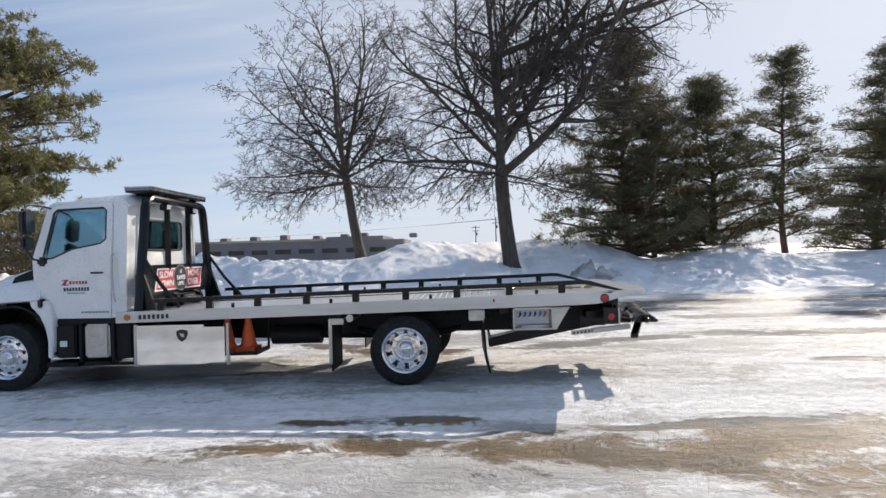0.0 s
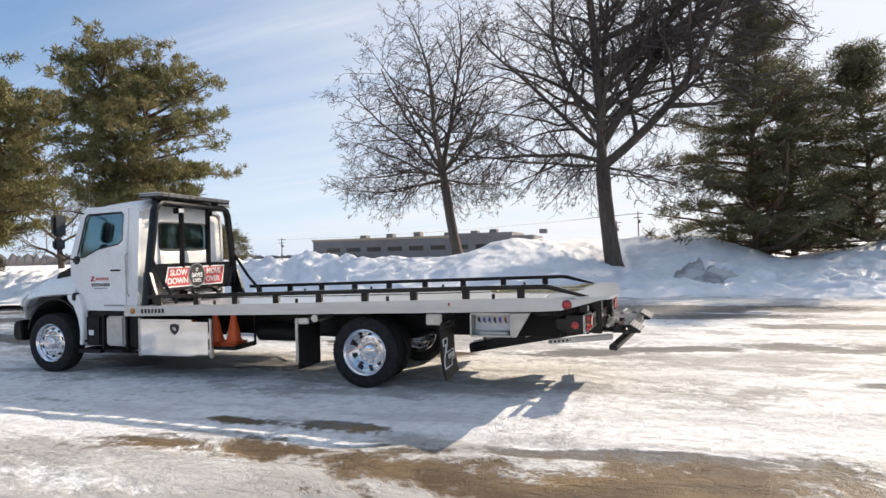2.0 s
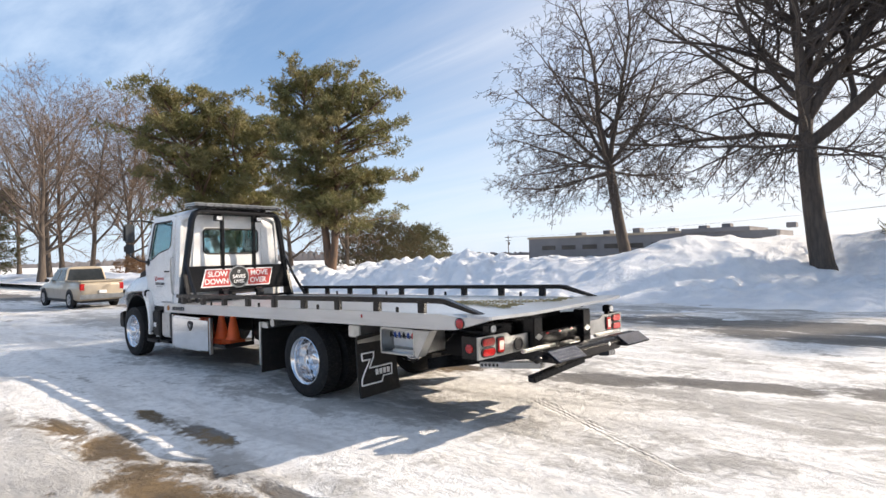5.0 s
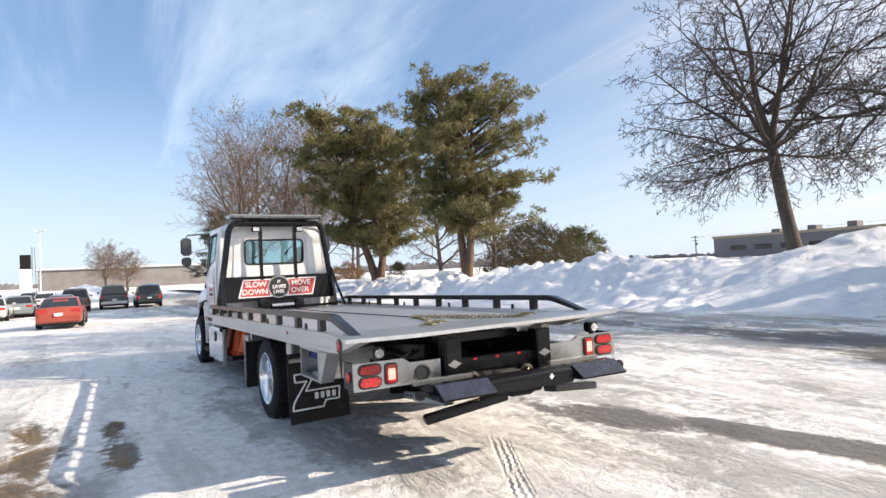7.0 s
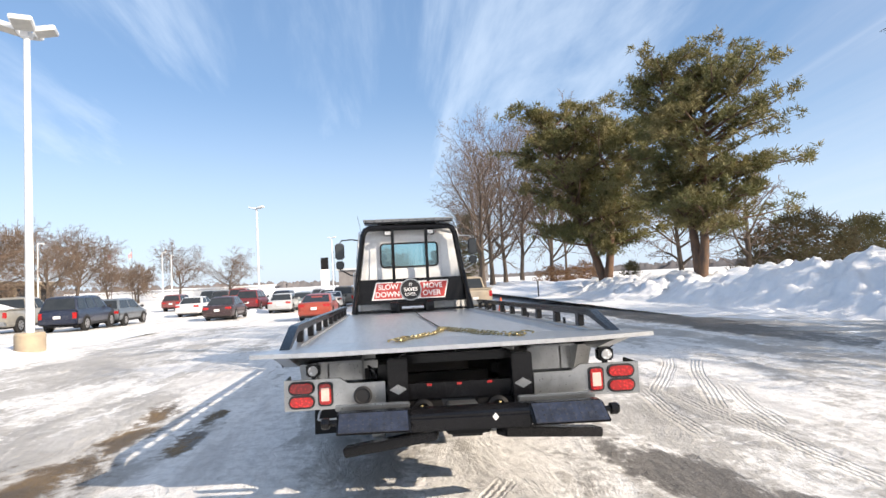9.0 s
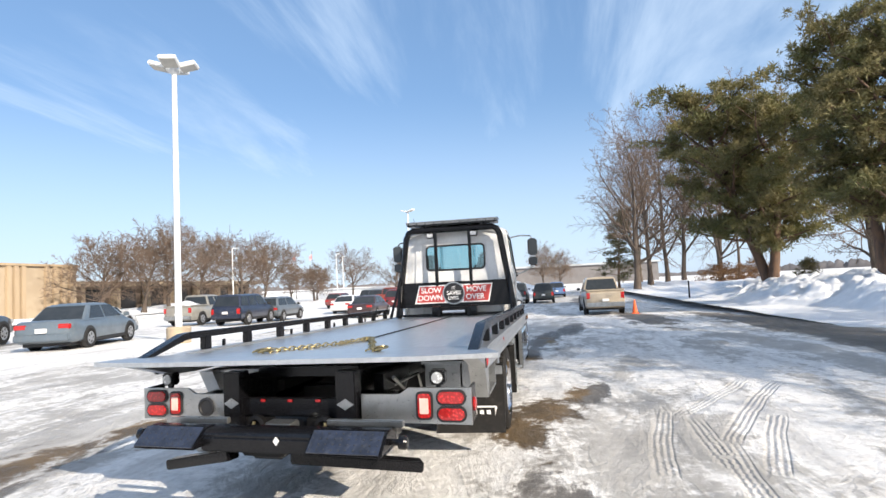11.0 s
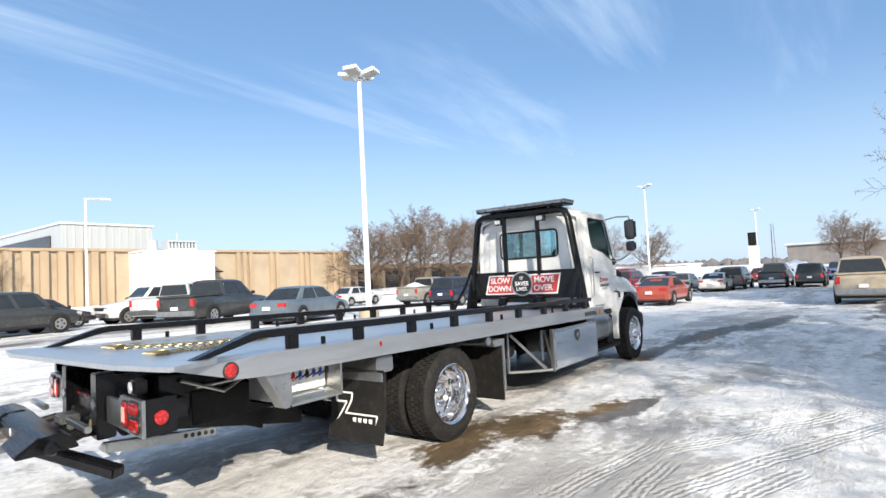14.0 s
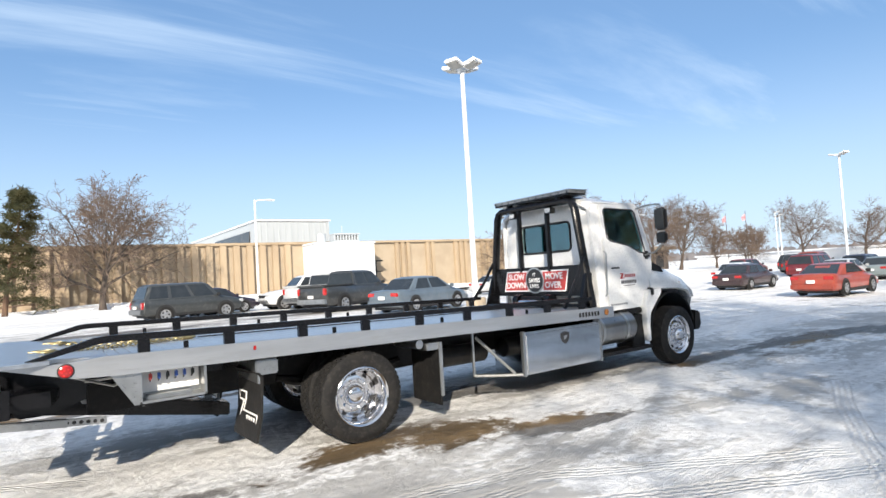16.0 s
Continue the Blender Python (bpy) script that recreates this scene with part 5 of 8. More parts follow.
for s in (-1, 1):
    px = 2.985
    pts = [(s * 0.52, 0.775), (s * 1.24, 0.768), (s * 1.24, 0.985), (s * 0.84, 0.985), (s * 0.78, 0.945), (s * 0.52, 0.945)]
    bm = bmesh.new()
    prism(bm, pts, 0, px - 0.01, px + 0.012)
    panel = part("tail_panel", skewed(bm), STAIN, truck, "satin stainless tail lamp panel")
    bm = B(((px - 0.20, min(s * 1.22, s * 1.238), 0.768), (px - 0.01, max(s * 1.22, s * 1.238), 0.985)), bevel=0.004)
    part("panel_side", skewed(bm), BLACK, panel)
    bm = B(((px - 0.40, min(s * 0.4, s * 0.9), 0.77), (px - 0.01, max(s * 0.4, s * 0.9), 0.90)), bevel=0.006)
    part("panel_bracket", skewed(bm), BLACK, panel)

    def lamp_pill(y, z, w, h, material, name):
        rr = min(w, h) / 2 if name != "reverse_lamp" else 0.022
        pts = []
        for sy, sz, a0 in ((1, 1, 0), (-1, 1, 90), (-1, -1, 180), (1, -1, 270)):
            for k in range(6):
                a = radians(a0 + 18 * k)
                pts.append((y + sy * (w / 2 - rr) + rr * math.cos(a), z + sz * (h / 2 - rr) + rr * math.sin(a)))
        bm = bmesh.new()
        prism(bm, [(y + (p - y) * (1 + 0.024 / w), z + (q - z) * (1 + 0.024 / h)) for p, q in pts], 0, px + 0.012, px + 0.022)
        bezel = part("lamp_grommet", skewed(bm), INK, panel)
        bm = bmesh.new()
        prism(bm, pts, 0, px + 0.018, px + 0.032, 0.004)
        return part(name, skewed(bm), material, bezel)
    lamp_pill(s * 1.115, 0.928, 0.165, 0.070, REDLENS, "tail_lamp")
    lamp_pill(s * 1.115, 0.830, 0.165, 0.070, REDLENS, "brake_lamp")
    big = lamp_pill(s * 0.945, 0.879, 0.084, 0.145, REDLENS, "reverse_lamp")
    bm = B(((px + 0.032, s * 0.945 - 0.029, 0.832), (px + 0.036, s * 0.945 + 0.029, 0.926)), bevel=0.002)
    part("reverse_lens", skewed(bm), PINKLENS, panel)
    if s < 0:
        m = Matrix.Translation((px + 0.012, -0.68, 0.855)) @ Matrix.Rotation(radians(90), 4, "Y")
        part("round_bezel", skewed(lathe(bmesh.new(), [(0.066, 0), (0.066, 0.012), (0.052, 0.016), (0.046, 0.006), (0, 0.006)], m, 28)), INK, panel)
    m = Matrix.Translation((px - 0.10, s * 1.239, 0.87)) @ Matrix.Rotation(radians(-90 * s), 4, "X")
    part("round_side_lamp", skewed(lathe(bmesh.new(), [(0.042, 0), (0.042, 0.010), (0.025, 0.016), (0, 0.017)], m, 24)), REDLENS, panel)
    # work lamp above
    bm = bmesh.new()
    box(bm, (px - 0.08, s * 1.03 - 0.05, 1.00), (px + 0.01, s * 1.03 + 0.05, 1.09), 0.012)
    box(bm, (px - 0.05, s * 1.03 - 0.015, 0.95), (px - 0.02, s * 1.03 + 0.015, 1.01))
    wl = part("rear_work_lamp", skewed(bm), BLACK, truck)
    m = Matrix.Translation((px + 0.01, s * 1.03, 1.045)) @ Matrix.Rotation(radians(90), 4, "Y")
    part("rear_work_lens", skewed(lathe(bmesh.new(), [(0.036, 0), (0.034, 0.006), (0, 0.008)], m, 20)), CLEARLENS, wl)
    # pale channel from the lift to a perforated end
    bm = bmesh.new()
    prism(bm, [(2.60, 0.545), (3.12, 0.60), (3.12, 0.665), (2.60, 0.61)], 1, s * 0.53, s * 0.62, 0.008)
    prism(bm, [(2.31, 0.515), (2.66, 0.545), (2.66, 0.61), (2.31, 0.575)], 1, s * 0.52, s * 0.56, 0.004)
    stay = part("stay_bar", bm, STAIN, truck, "pale perforated stay bar")
    for i in range(6):
        bm = lathe(bmesh.new(), [(0.017, 0), (0.017, 0.003), (0, 0.003)], Matrix.Translation((2.345 + 0.052 * i, s * 0.56, 0.548 + 0.005 * i)) @ Matrix.Rotation(radians(-90 * s), 4, "X"), 10)
        part("stay_hole", bm, INK, stay)

# rear underframe and wheel lift
bm = bmesh.new()
prism(bm, [(1.15, 0.295), (1.14, 0.43), (2.95, 0.84), (3.0, 0.64)], 1, -0.14, 0.14, 0.012)
part("lift_boom", bm, BLACK, truck, "black wheel lift boom")
for s in (-1, 1):
    y0, y1 = sorted((s * 0.142, s * 0.145))
    bm = prism(bmesh.new(), [(1.95, 0.535), (1.98, 0.585), (2.50, 0.70), (2.47, 0.65)], 1, y0, y1)
    part("boom_decal", bm, STAIN, truck, "pale decal on the boom")
for s in (-1, 1):
    bm = bmesh.new()
    prism(bm, [(1.50, 0.95), (2.94, 1.07), (2.98, 0.78), (2.88, 0.64), (2.66, 0.64), (2.30, 0.76), (1.55, 0.80)], 1, s * 0.39, s * 0.45, 0.008)
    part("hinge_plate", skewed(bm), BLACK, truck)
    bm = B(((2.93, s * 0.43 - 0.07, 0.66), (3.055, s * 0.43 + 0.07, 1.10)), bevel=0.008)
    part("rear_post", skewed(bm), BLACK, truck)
    bm = bmesh.new()
    prism(bm, [(s * 0.43 - 0.06, 0.893), (s * 0.43, 0.858), (s * 0.43 + 0.06, 0.893), (s * 0.43, 0.928)], 0, 3.055, 3.062)
    part("diamond_plate", skewed(bm), STAIN, truck, "pale diamond shaped plate")
    bm = bmesh.new()
    tube(bm, [(1.9, s * 0.55, 0.98), (2.25, s * 0.58, 0.84), (2.6, s * 0.6, 0.98)], 0.014, 6)
    tube(bm, [(1.8, s * 0.62, 0.72), (2.1, s * 0.66, 0.93), (2.5, s * 0.55, 0.90)], 0.012, 6)
    part("hydraulic_hose", bm, STAIN if s > 0 else BLACK, truck)
    bm = bmesh.new()
    prism(bm, [(1.30, 0.84), (1.30, 0.96), (2.75, 1.03), (2.75, 0.90)], 1, s * 0.50, s * 0.57, 0.006)
    part("tilt_arm", bm, BLACK, truck)
# beams between the posts: a lower tie beam with two dark pockets, a slim upper bar, light seen between them
bm = B(((2.92, -0.37, 0.80), (3.00, 0.37, 0.915)), bevel=0.008)
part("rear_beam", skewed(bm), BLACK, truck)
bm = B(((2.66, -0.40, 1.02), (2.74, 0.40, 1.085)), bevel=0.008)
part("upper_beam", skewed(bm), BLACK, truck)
for s in (-1, 1):
    bm = prism(bmesh.new(), [(s * 0.34, 0.64), (s * 0.40, 0.80), (s * 0.12, 0.80), (s * 0.10, 0.74), (s * 0.16, 0.66)], 0, 2.90, 2.99, 0.012)
    part("pocket_plate", skewed(bm), FRAME, truck)
    bm = lathe(bmesh.new(), [(0.075, 0), (0.075, 0.04), (0.05, 0.05), (0.04, 0.01), (0, 0.01)], Matrix.Translation((2.99, s * 0.26, 0.735)) @ Matrix.Rotation(radians(90), 4, "Y"), 24)
    part("towing_eye", skewed(bm), FRAME, truck)
    bm = bmesh.new()
    tube(bm, [(3.03, s * 0.27, 0.77), (3.05, s * 0.275, 0.70), (3.04, s * 0.27, 0.66)], 0.012, 6)
    part("hanging_pin", skewed(bm), GOLD, truck, "brass coloured hanging pin")
for y in (-0.21, 0.0, 0.21):
    bm = B(((3.00, y - 0.018, 0.895), (3.007, y + 0.018, 0.912)), bevel=0.002)
    part("small_marker_lamp", skewed(bm), REDLENS, truck)

# wheel lift: stinger, pivot head, crossbar and two wedge shaped cradles
bm = B(((2.95, -0.11, 0.62), (3.40, 0.11, 0.74)), bevel=0.015)
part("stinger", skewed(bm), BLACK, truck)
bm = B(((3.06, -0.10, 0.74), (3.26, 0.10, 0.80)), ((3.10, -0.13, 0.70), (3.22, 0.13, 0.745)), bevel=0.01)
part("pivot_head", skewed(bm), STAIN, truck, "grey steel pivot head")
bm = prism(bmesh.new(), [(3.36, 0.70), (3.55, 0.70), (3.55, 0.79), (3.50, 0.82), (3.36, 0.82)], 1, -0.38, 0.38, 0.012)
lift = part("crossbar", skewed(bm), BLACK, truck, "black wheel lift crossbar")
bm = prism(bmesh.new(), [(0.135, 0.775), (0.155, 0.75), (0.175, 0.775), (0.155, 0.80)], 0, 3.55, 3.557)
part("crossbar_mark", skewed(bm), SIGNWHITE, lift)
bm = B(((3.30, -0.14, 0.655), (3.46, 0.14, 0.70)), bevel=0.01)
part("pivot_plate", skewed(bm), FRAME, lift)
for s in (-1, 1):
    bm = B(((3.24, min(s * 0.36, s * 0.86), 0.795), (3.28, max(s * 0.36, s * 0.86), 0.835)), bevel=0.006)
    part("pale_bar", skewed(bm), STAIN, truck, "pale bar behind the cradle")
    # wedge with open ends: two sloping plates on a flat foot
    bm = prism(bmesh.new(), [(3.30, 0.725), (3.625, 0.725), (3.625, 0.737), (3.50, 0.823), (3.40, 0.828), (3.33, 0.79)], 1, s * 0.37, s * 0.83, 0.006)
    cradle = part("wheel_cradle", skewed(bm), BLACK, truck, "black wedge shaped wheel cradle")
    bm = prism(bmesh.new(), [(3.502, 0.826), (3.629, 0.738), (3.635, 0.745), (3.508, 0.833)], 1, s * 0.385, s * 0.815)
    pad = part("cradle_pad", skewed(bm), SKYPAD, cradle, "dark studded pad with sky blue in its colour")
    bm = bmesh.new()
    for i in range(10):
        for j in range(4):
            u = 0.14 + 0.24 * j
            m = Matrix.Translation((3.508 + 0.127 * u, s * (0.40 + 0.044 * i), 0.833 - 0.088 * u)) @ Matrix.Rotation(radians(55), 4, "Y")
            lathe(bm, [(0.006, 0), (0.005, 0.004), (0, 0.004)], m, 6)
    studs = part("pad_studs", skewed(bm), PADSTUD, cradle)
    studs["kind"] = "stuff"
    bm = lathe(bmesh.new(), [(0.0, 0), (0.018, 0), (0.018, 0.05), (0.036, 0.055), (0.038, 0.09), (0.028, 0.105), (0, 0.106)], Matrix.Translation((3.46, s * 0.83, 0.765)) @ Matrix.Rotation(radians(-90 * s), 4, "X"), 16)
    part("cradle_end", skewed(bm), BLACK, cradle)
    bm = bmesh.new()
    a, b = Vector((3.46, s * 0.20, 0.665)), Vector((3.17 - 0.145 * s * 0.9, s * (0.92 if s > 0 else 0.80), 0.535))
    q = (b - a).to_track_quat("X", "Z").to_matrix().to_4x4()
    box(bm, (0, -0.05, -0.032), ((b - a).length, 0.05, 0.032), 0.008)
    bmesh.ops.transform(bm, matrix=Matrix.Translation(a) @ q, verts=bm.verts)
    arm = part("lift_arm", skewed(bm), BLACK, truck, "black steel arm reaching out below the cradle")
    bm = bmesh.new()
    tube(bm, [(2.98, s * 0.36, 0.70), (3.12, s * 0.42, 0.72), (3.30, s * 0.46, 0.70)], 0.032, 10)
    part("fold_cylinder", skewed(bm), FRAME, truck)
    bm = bmesh.new()
    tube(bm, [(3.20, s * 0.44, 0.71), (3.32, s * 0.48, 0.69)], 0.018, 10)
    part("cylinder_rod", skewed(bm), CHROME, arm)

# traffic cones standing in the tray, two nested in each stack
for x, y in ((-2.47, -0.99), (-2.19, -0.95)):
    cone = thing("traffic_cone", "orange plastic traffic cone standing in a truck tray", "traffic cone", "cones in the tray")
    for z in (0.462, 0.484, 0.506):
        part("base", B(((x - 0.138, y - 0.138, z), (x + 0.138, y + 0.138, z + 0.018)), bevel=0.007), ORANGE, cone)
    bm = lathe(bmesh.new(), [(0.125, 0.530), (0.104, 0.560), (0.042, 0.88), (0.034, 0.92), (0, 0.922)], Matrix.Translation((x, y, 0)), 28)
    part("cone_body", bm, ORANGE, cone)


# gold chains with hooks on the deck
def chain(name, label, pts, pitch=0.042):
    c = thing(name, label, "chain", "chains on the deck")
    path = [Vector(p) for p in pts]
    out, d = [], 0.0
    total = sum((b - a).length for a, b in zip(path, path[1:]))
    k = 0
    while d < total:
        rem, i = d, 0
        while rem > (path[i + 1] - path[i]).length and i < len(path) - 2:
            rem -= (path[i + 1] - path[i]).length
            i += 1
        way = (path[i + 1] - path[i]).normalized()
        p = path[i] + way * rem
        side = Vector((-way.y, way.x, 0)).normalized()
        wob = 0.012 * math.sin(d * 17) + 0.02 * math.sin(d * 5.3)
        p += side * wob
        upv = way.cross(side)
        a = side if k % 2 else (side * 0.35 + upv).normalized()
        bm = bmesh.new()
        loop = [p + way * (0.036 * math.cos(t)) + a * (0.019 * math.sin(t)) for t in [2 * math.pi * j / 10 for j in range(11)]]
        part("link", tube(bm, loop, 0.0058, 5), GOLD, c)
        d += pitch
        k += 1
    return c


def on_deck(x, y, up=0.004):
    return (x, y, deck_z(x) + (-0.018 if x < 2.4 else -0.012) + 0.014 + up)


apex = (1.50, 0.05)
for end in ((2.62, -0.40), (2.72, 0.52)):
    mid = ((apex[0] + end[0]) / 2 + 0.05, (apex[1] + end[1]) / 2 + 0.03)
    c = chain("tow_chain", "gold zinc plated tow chain lying on the deck", [on_deck(*apex), on_deck(*mid), on_deck(*end)])
    bm = bmesh.new()
    for k in range(3):
        ox, oy = end[0] + 0.05 * k - 0.05, end[1] + 0.045 * (k - 1)
        hook = [(ox + 0.07 * math.cos(t) * (1 + 0.2 * k), oy + 0.045 * math.sin(t), on_deck(ox, oy)[2] + 0.012 * k) for t in [0.4 + 5.0 * j / 9 for j in range(10)]]
        tube(bm, hook, 0.0065, 6)
    part("hook", bm, GOLD, c, "gold grab hook")
bm = bmesh.new()
lathe(bm, [(0.055, -0.012), (0.068, 0), (0.055, 0.012), (0.042, 0), (0.055, -0.012)], Matrix.Translation(on_deck(apex[0], apex[1], 0.008)), 20, False)
part("joining_ring", bm, GOLD, c)

# ---- plants ----
BARK = surface("grey_brown_bark", (0.115, 0.090, 0.072), (0.070, 0.055, 0.046), 0.9, 0, 3, 0.02, 14, stretch=(3, 3, 0.5))
TWIG = surface("dark_twigs", (0.055, 0.043, 0.038), (0.080, 0.062, 0.052), 0.9, 0, 1.2)
PALETWIG = surface("pale_brown_twigs", (0.19, 0.135, 0.10), (0.13, 0.095, 0.072), 0.9, 0, 0.8)
PINEBARK = surface("reddish_pine_bark", (0.16, 0.095, 0.060), (0.09, 0.062, 0.048), 0.9, 0, 2.5, 0.02, 12, stretch=(2, 2, 0.6))
DEADLEAF = surface("dry_brown_leaves", (0.22, 0.12, 0.06), (0.15, 0.08, 0.045), 0.8, 0, 5)


def foliage(name, c1, c2, through):
    m = bpy.data.materials.new(name)
    m.use_nodes = True
    n = Nodes(m.node_tree)
    b = m.node_tree.nodes["Principled BSDF"]
    co = n.add("ShaderNodeTexCoord").outputs["Object"]
    isl = n.add("ShaderNodeNewGeometry").outputs["Random Per Island"]
    col = n.mix(n.smooth(n.noise(co, 0.7, 3), 0.35, 0.65), c1, c2)
    col = n.mix(n.math("MULTIPLY", isl, 0.55), col, tuple(v * 0.45 for v in c1))
    n.link(col, b.inputs["Base Color"])
    b.inputs["Roughness"].default_value = 0.6
    tr, mx = n.add("ShaderNodeBsdfTranslucent"), n.add("ShaderNodeMixShader")
    n.link(col, tr.inputs["Color"])
    mx.inputs[0].default_value = through
    n.link(b.outputs[0], mx.inputs[1])
    n.link(tr.outputs[0], mx.inputs[2])
    n.link(mx.outputs[0], m.node_tree.nodes["Material Output"].inputs[0])
    return m


NEEDLE = foliage("green_pine_needles", (0.165, 0.166, 0.060), (0.245, 0.202, 0.085), 0.30)
DARKNEEDLE = foliage("dark_conifer_needles", (0.125, 0.130, 0.062), (0.180, 0.150, 0.072), 0.42)
BROWNNEEDLE = foliage("brownish_evergreen", (0.12, 0.085, 0.035), (0.075, 0.075, 0.032), 0.2)
RUSSET = foliage("russet_shrub", (0.30, 0.16, 0.07), (0.22, 0.12, 0.06), 0.2)


class Wood:
    """Collects tapered branches as plain vertices and faces."""

    def __init__(self):
        self.v, self.f = [], []

    def limb(self, pts, radii, sides):
        start = len(self.v)
        u = None
        for i, p in enumerate(pts):
            d = (pts[min(i + 1, len(pts) - 1)] - pts[max(i - 1, 0)])
            d = d.normalized() if d.length > 1e-6 else Vector((0, 0, 1))
            u = d.orthogonal().normalized() if u is None else (u - d * u.dot(d)).normalized()
            w = d.cross(u)
            for k in range(sides):
                a = 2 * math.pi * k / sides
                q = p + (u * math.cos(a) + w * math.sin(a)) * radii[i]
                self.v.append((q.x, q.y, q.z))
        for i in range(len(pts) - 1):
            for k in range(sides):
                a, b = start + i * sides + k, start + i * sides + (k + 1) % sides
                self.f.append((a, b, b + sides, a + sides))


def aside(d, angle, turn):
    """The direction d bent away by an angle, at a turn round it."""
    u = d.orthogonal().normalized()
    w = d.cross(u)
    s = u * math.cos(turn) + w * math.sin(turn)
    return (d * math.cos(angle) + s * math.sin(angle)).normalized()


def grow(rng, p, d, length, r, depth, spec, woods):
    """One branch and, from it, all thinner ones."""
    n = max(2, min(9, int(length / spec["seg"][depth]) + 1))
    pts, radii, dirs = [p.copy()], [r], [d.copy()]
    tip = r * spec["taper"][depth]
    for i in range(n):
        wob = Vector((rng.gauss(0, 1), rng.gauss(0, 1), rng.gauss(0, 1))) * spec["wander"][depth]
        d = (d + wob + Vector((0, 0, spec["lift"][depth]))).normalized()
        p = p + d * (length / n)
        pts.append(p.copy())
        radii.append(r + (tip - r) * (i + 1) / n)
        dirs.append(d.copy())
    woods[0 if depth < 2 else 1].limb(pts, radii, spec["sides"][depth])
    if depth + 1 >= len(spec["count"]) + 1 or depth >= len(spec["count"]):
        return
    k = spec["count"][depth]
    k = max(1, int(k * (0.8 + 0.4 * rng.random())))
    for j in range(k):
        u = spec["from"][depth] + (1 - spec["from"][depth]) * (j + rng.random()) / k
        i = min(int(u * n), n - 1)
        w = u * n - i
        q, rr = pts[i].lerp(pts[i + 1], w), radii[i] + (radii[i + 1] - radii[i]) * w
        ang = radians(spec["angle"][depth] + rng.uniform(-14, 14)) * (1.25 - 0.45 * u)
        cd = aside(dirs[i], ang, j * 2.4 + rng.uniform(-0.5, 0.5))
        cl = length * spec["ratio"][depth] * (1.15 - 0.55 * u) * rng.uniform(0.75, 1.2)
        grow(rng, q, cd, cl, max(rr * spec["thin"][depth], spec["least"]), depth + 1, spec, woods)


OAK = dict(seg=[1.2, 0.8, 0.6, 0.4, 0.3, 0.25], taper=[0.20, 0.25, 0.3, 0.35, 0.4, 0.6], wander=[0.03, 0.09, 0.12, 0.15, 0.17, 0.18], lift=[0.02, 0.035, 0.015, -0.005, -0.02, -0.03],
           sides=[12, 8, 5, 4, 3, 3], count=[20, 9, 7, 5, 3], angle=[62, 48, 48, 46, 44], ratio=[0.60, 0.47, 0.46, 0.50, 0.55], thin=[0.60, 0.52, 0.52, 0.55, 0.7], least=0.008)
OAK["from"] = [0.30, 0.16, 0.12, 0.1, 0.1]
DROOP = dict(OAK, count=[25, 9, 7, 5, 2], angle=[76, 46, 48, 46, 44], lift=[0.01, -0.005, -0.012, -0.02, -0.03, -0.03], ratio=[0.52, 0.46, 0.46, 0.5, 0.5])
DROOP["from"] = [0.24, 0.16, 0.12, 0.1, 0.1]
LOWTREE = dict(OAK, count=[17, 10, 7, 5], angle=[52, 46, 46, 50], wander=[0.07, 0.12, 0.14, 0.16, 0.18], ratio=[0.85, 0.55, 0.5, 0.55], least=0.020)
LOWTREE["from"] = [0.25, 0.15, 0.12, 0.1]
FARTREE = dict(OAK, count=[18, 8, 6, 4], sides=[7, 5, 3, 3, 3], angle=[46, 40, 42, 44], ratio=[0.55, 0.5, 0.5, 0.55], least=0.019)
FARTREE["from"] = [0.18, 0.15, 0.12, 0.1]


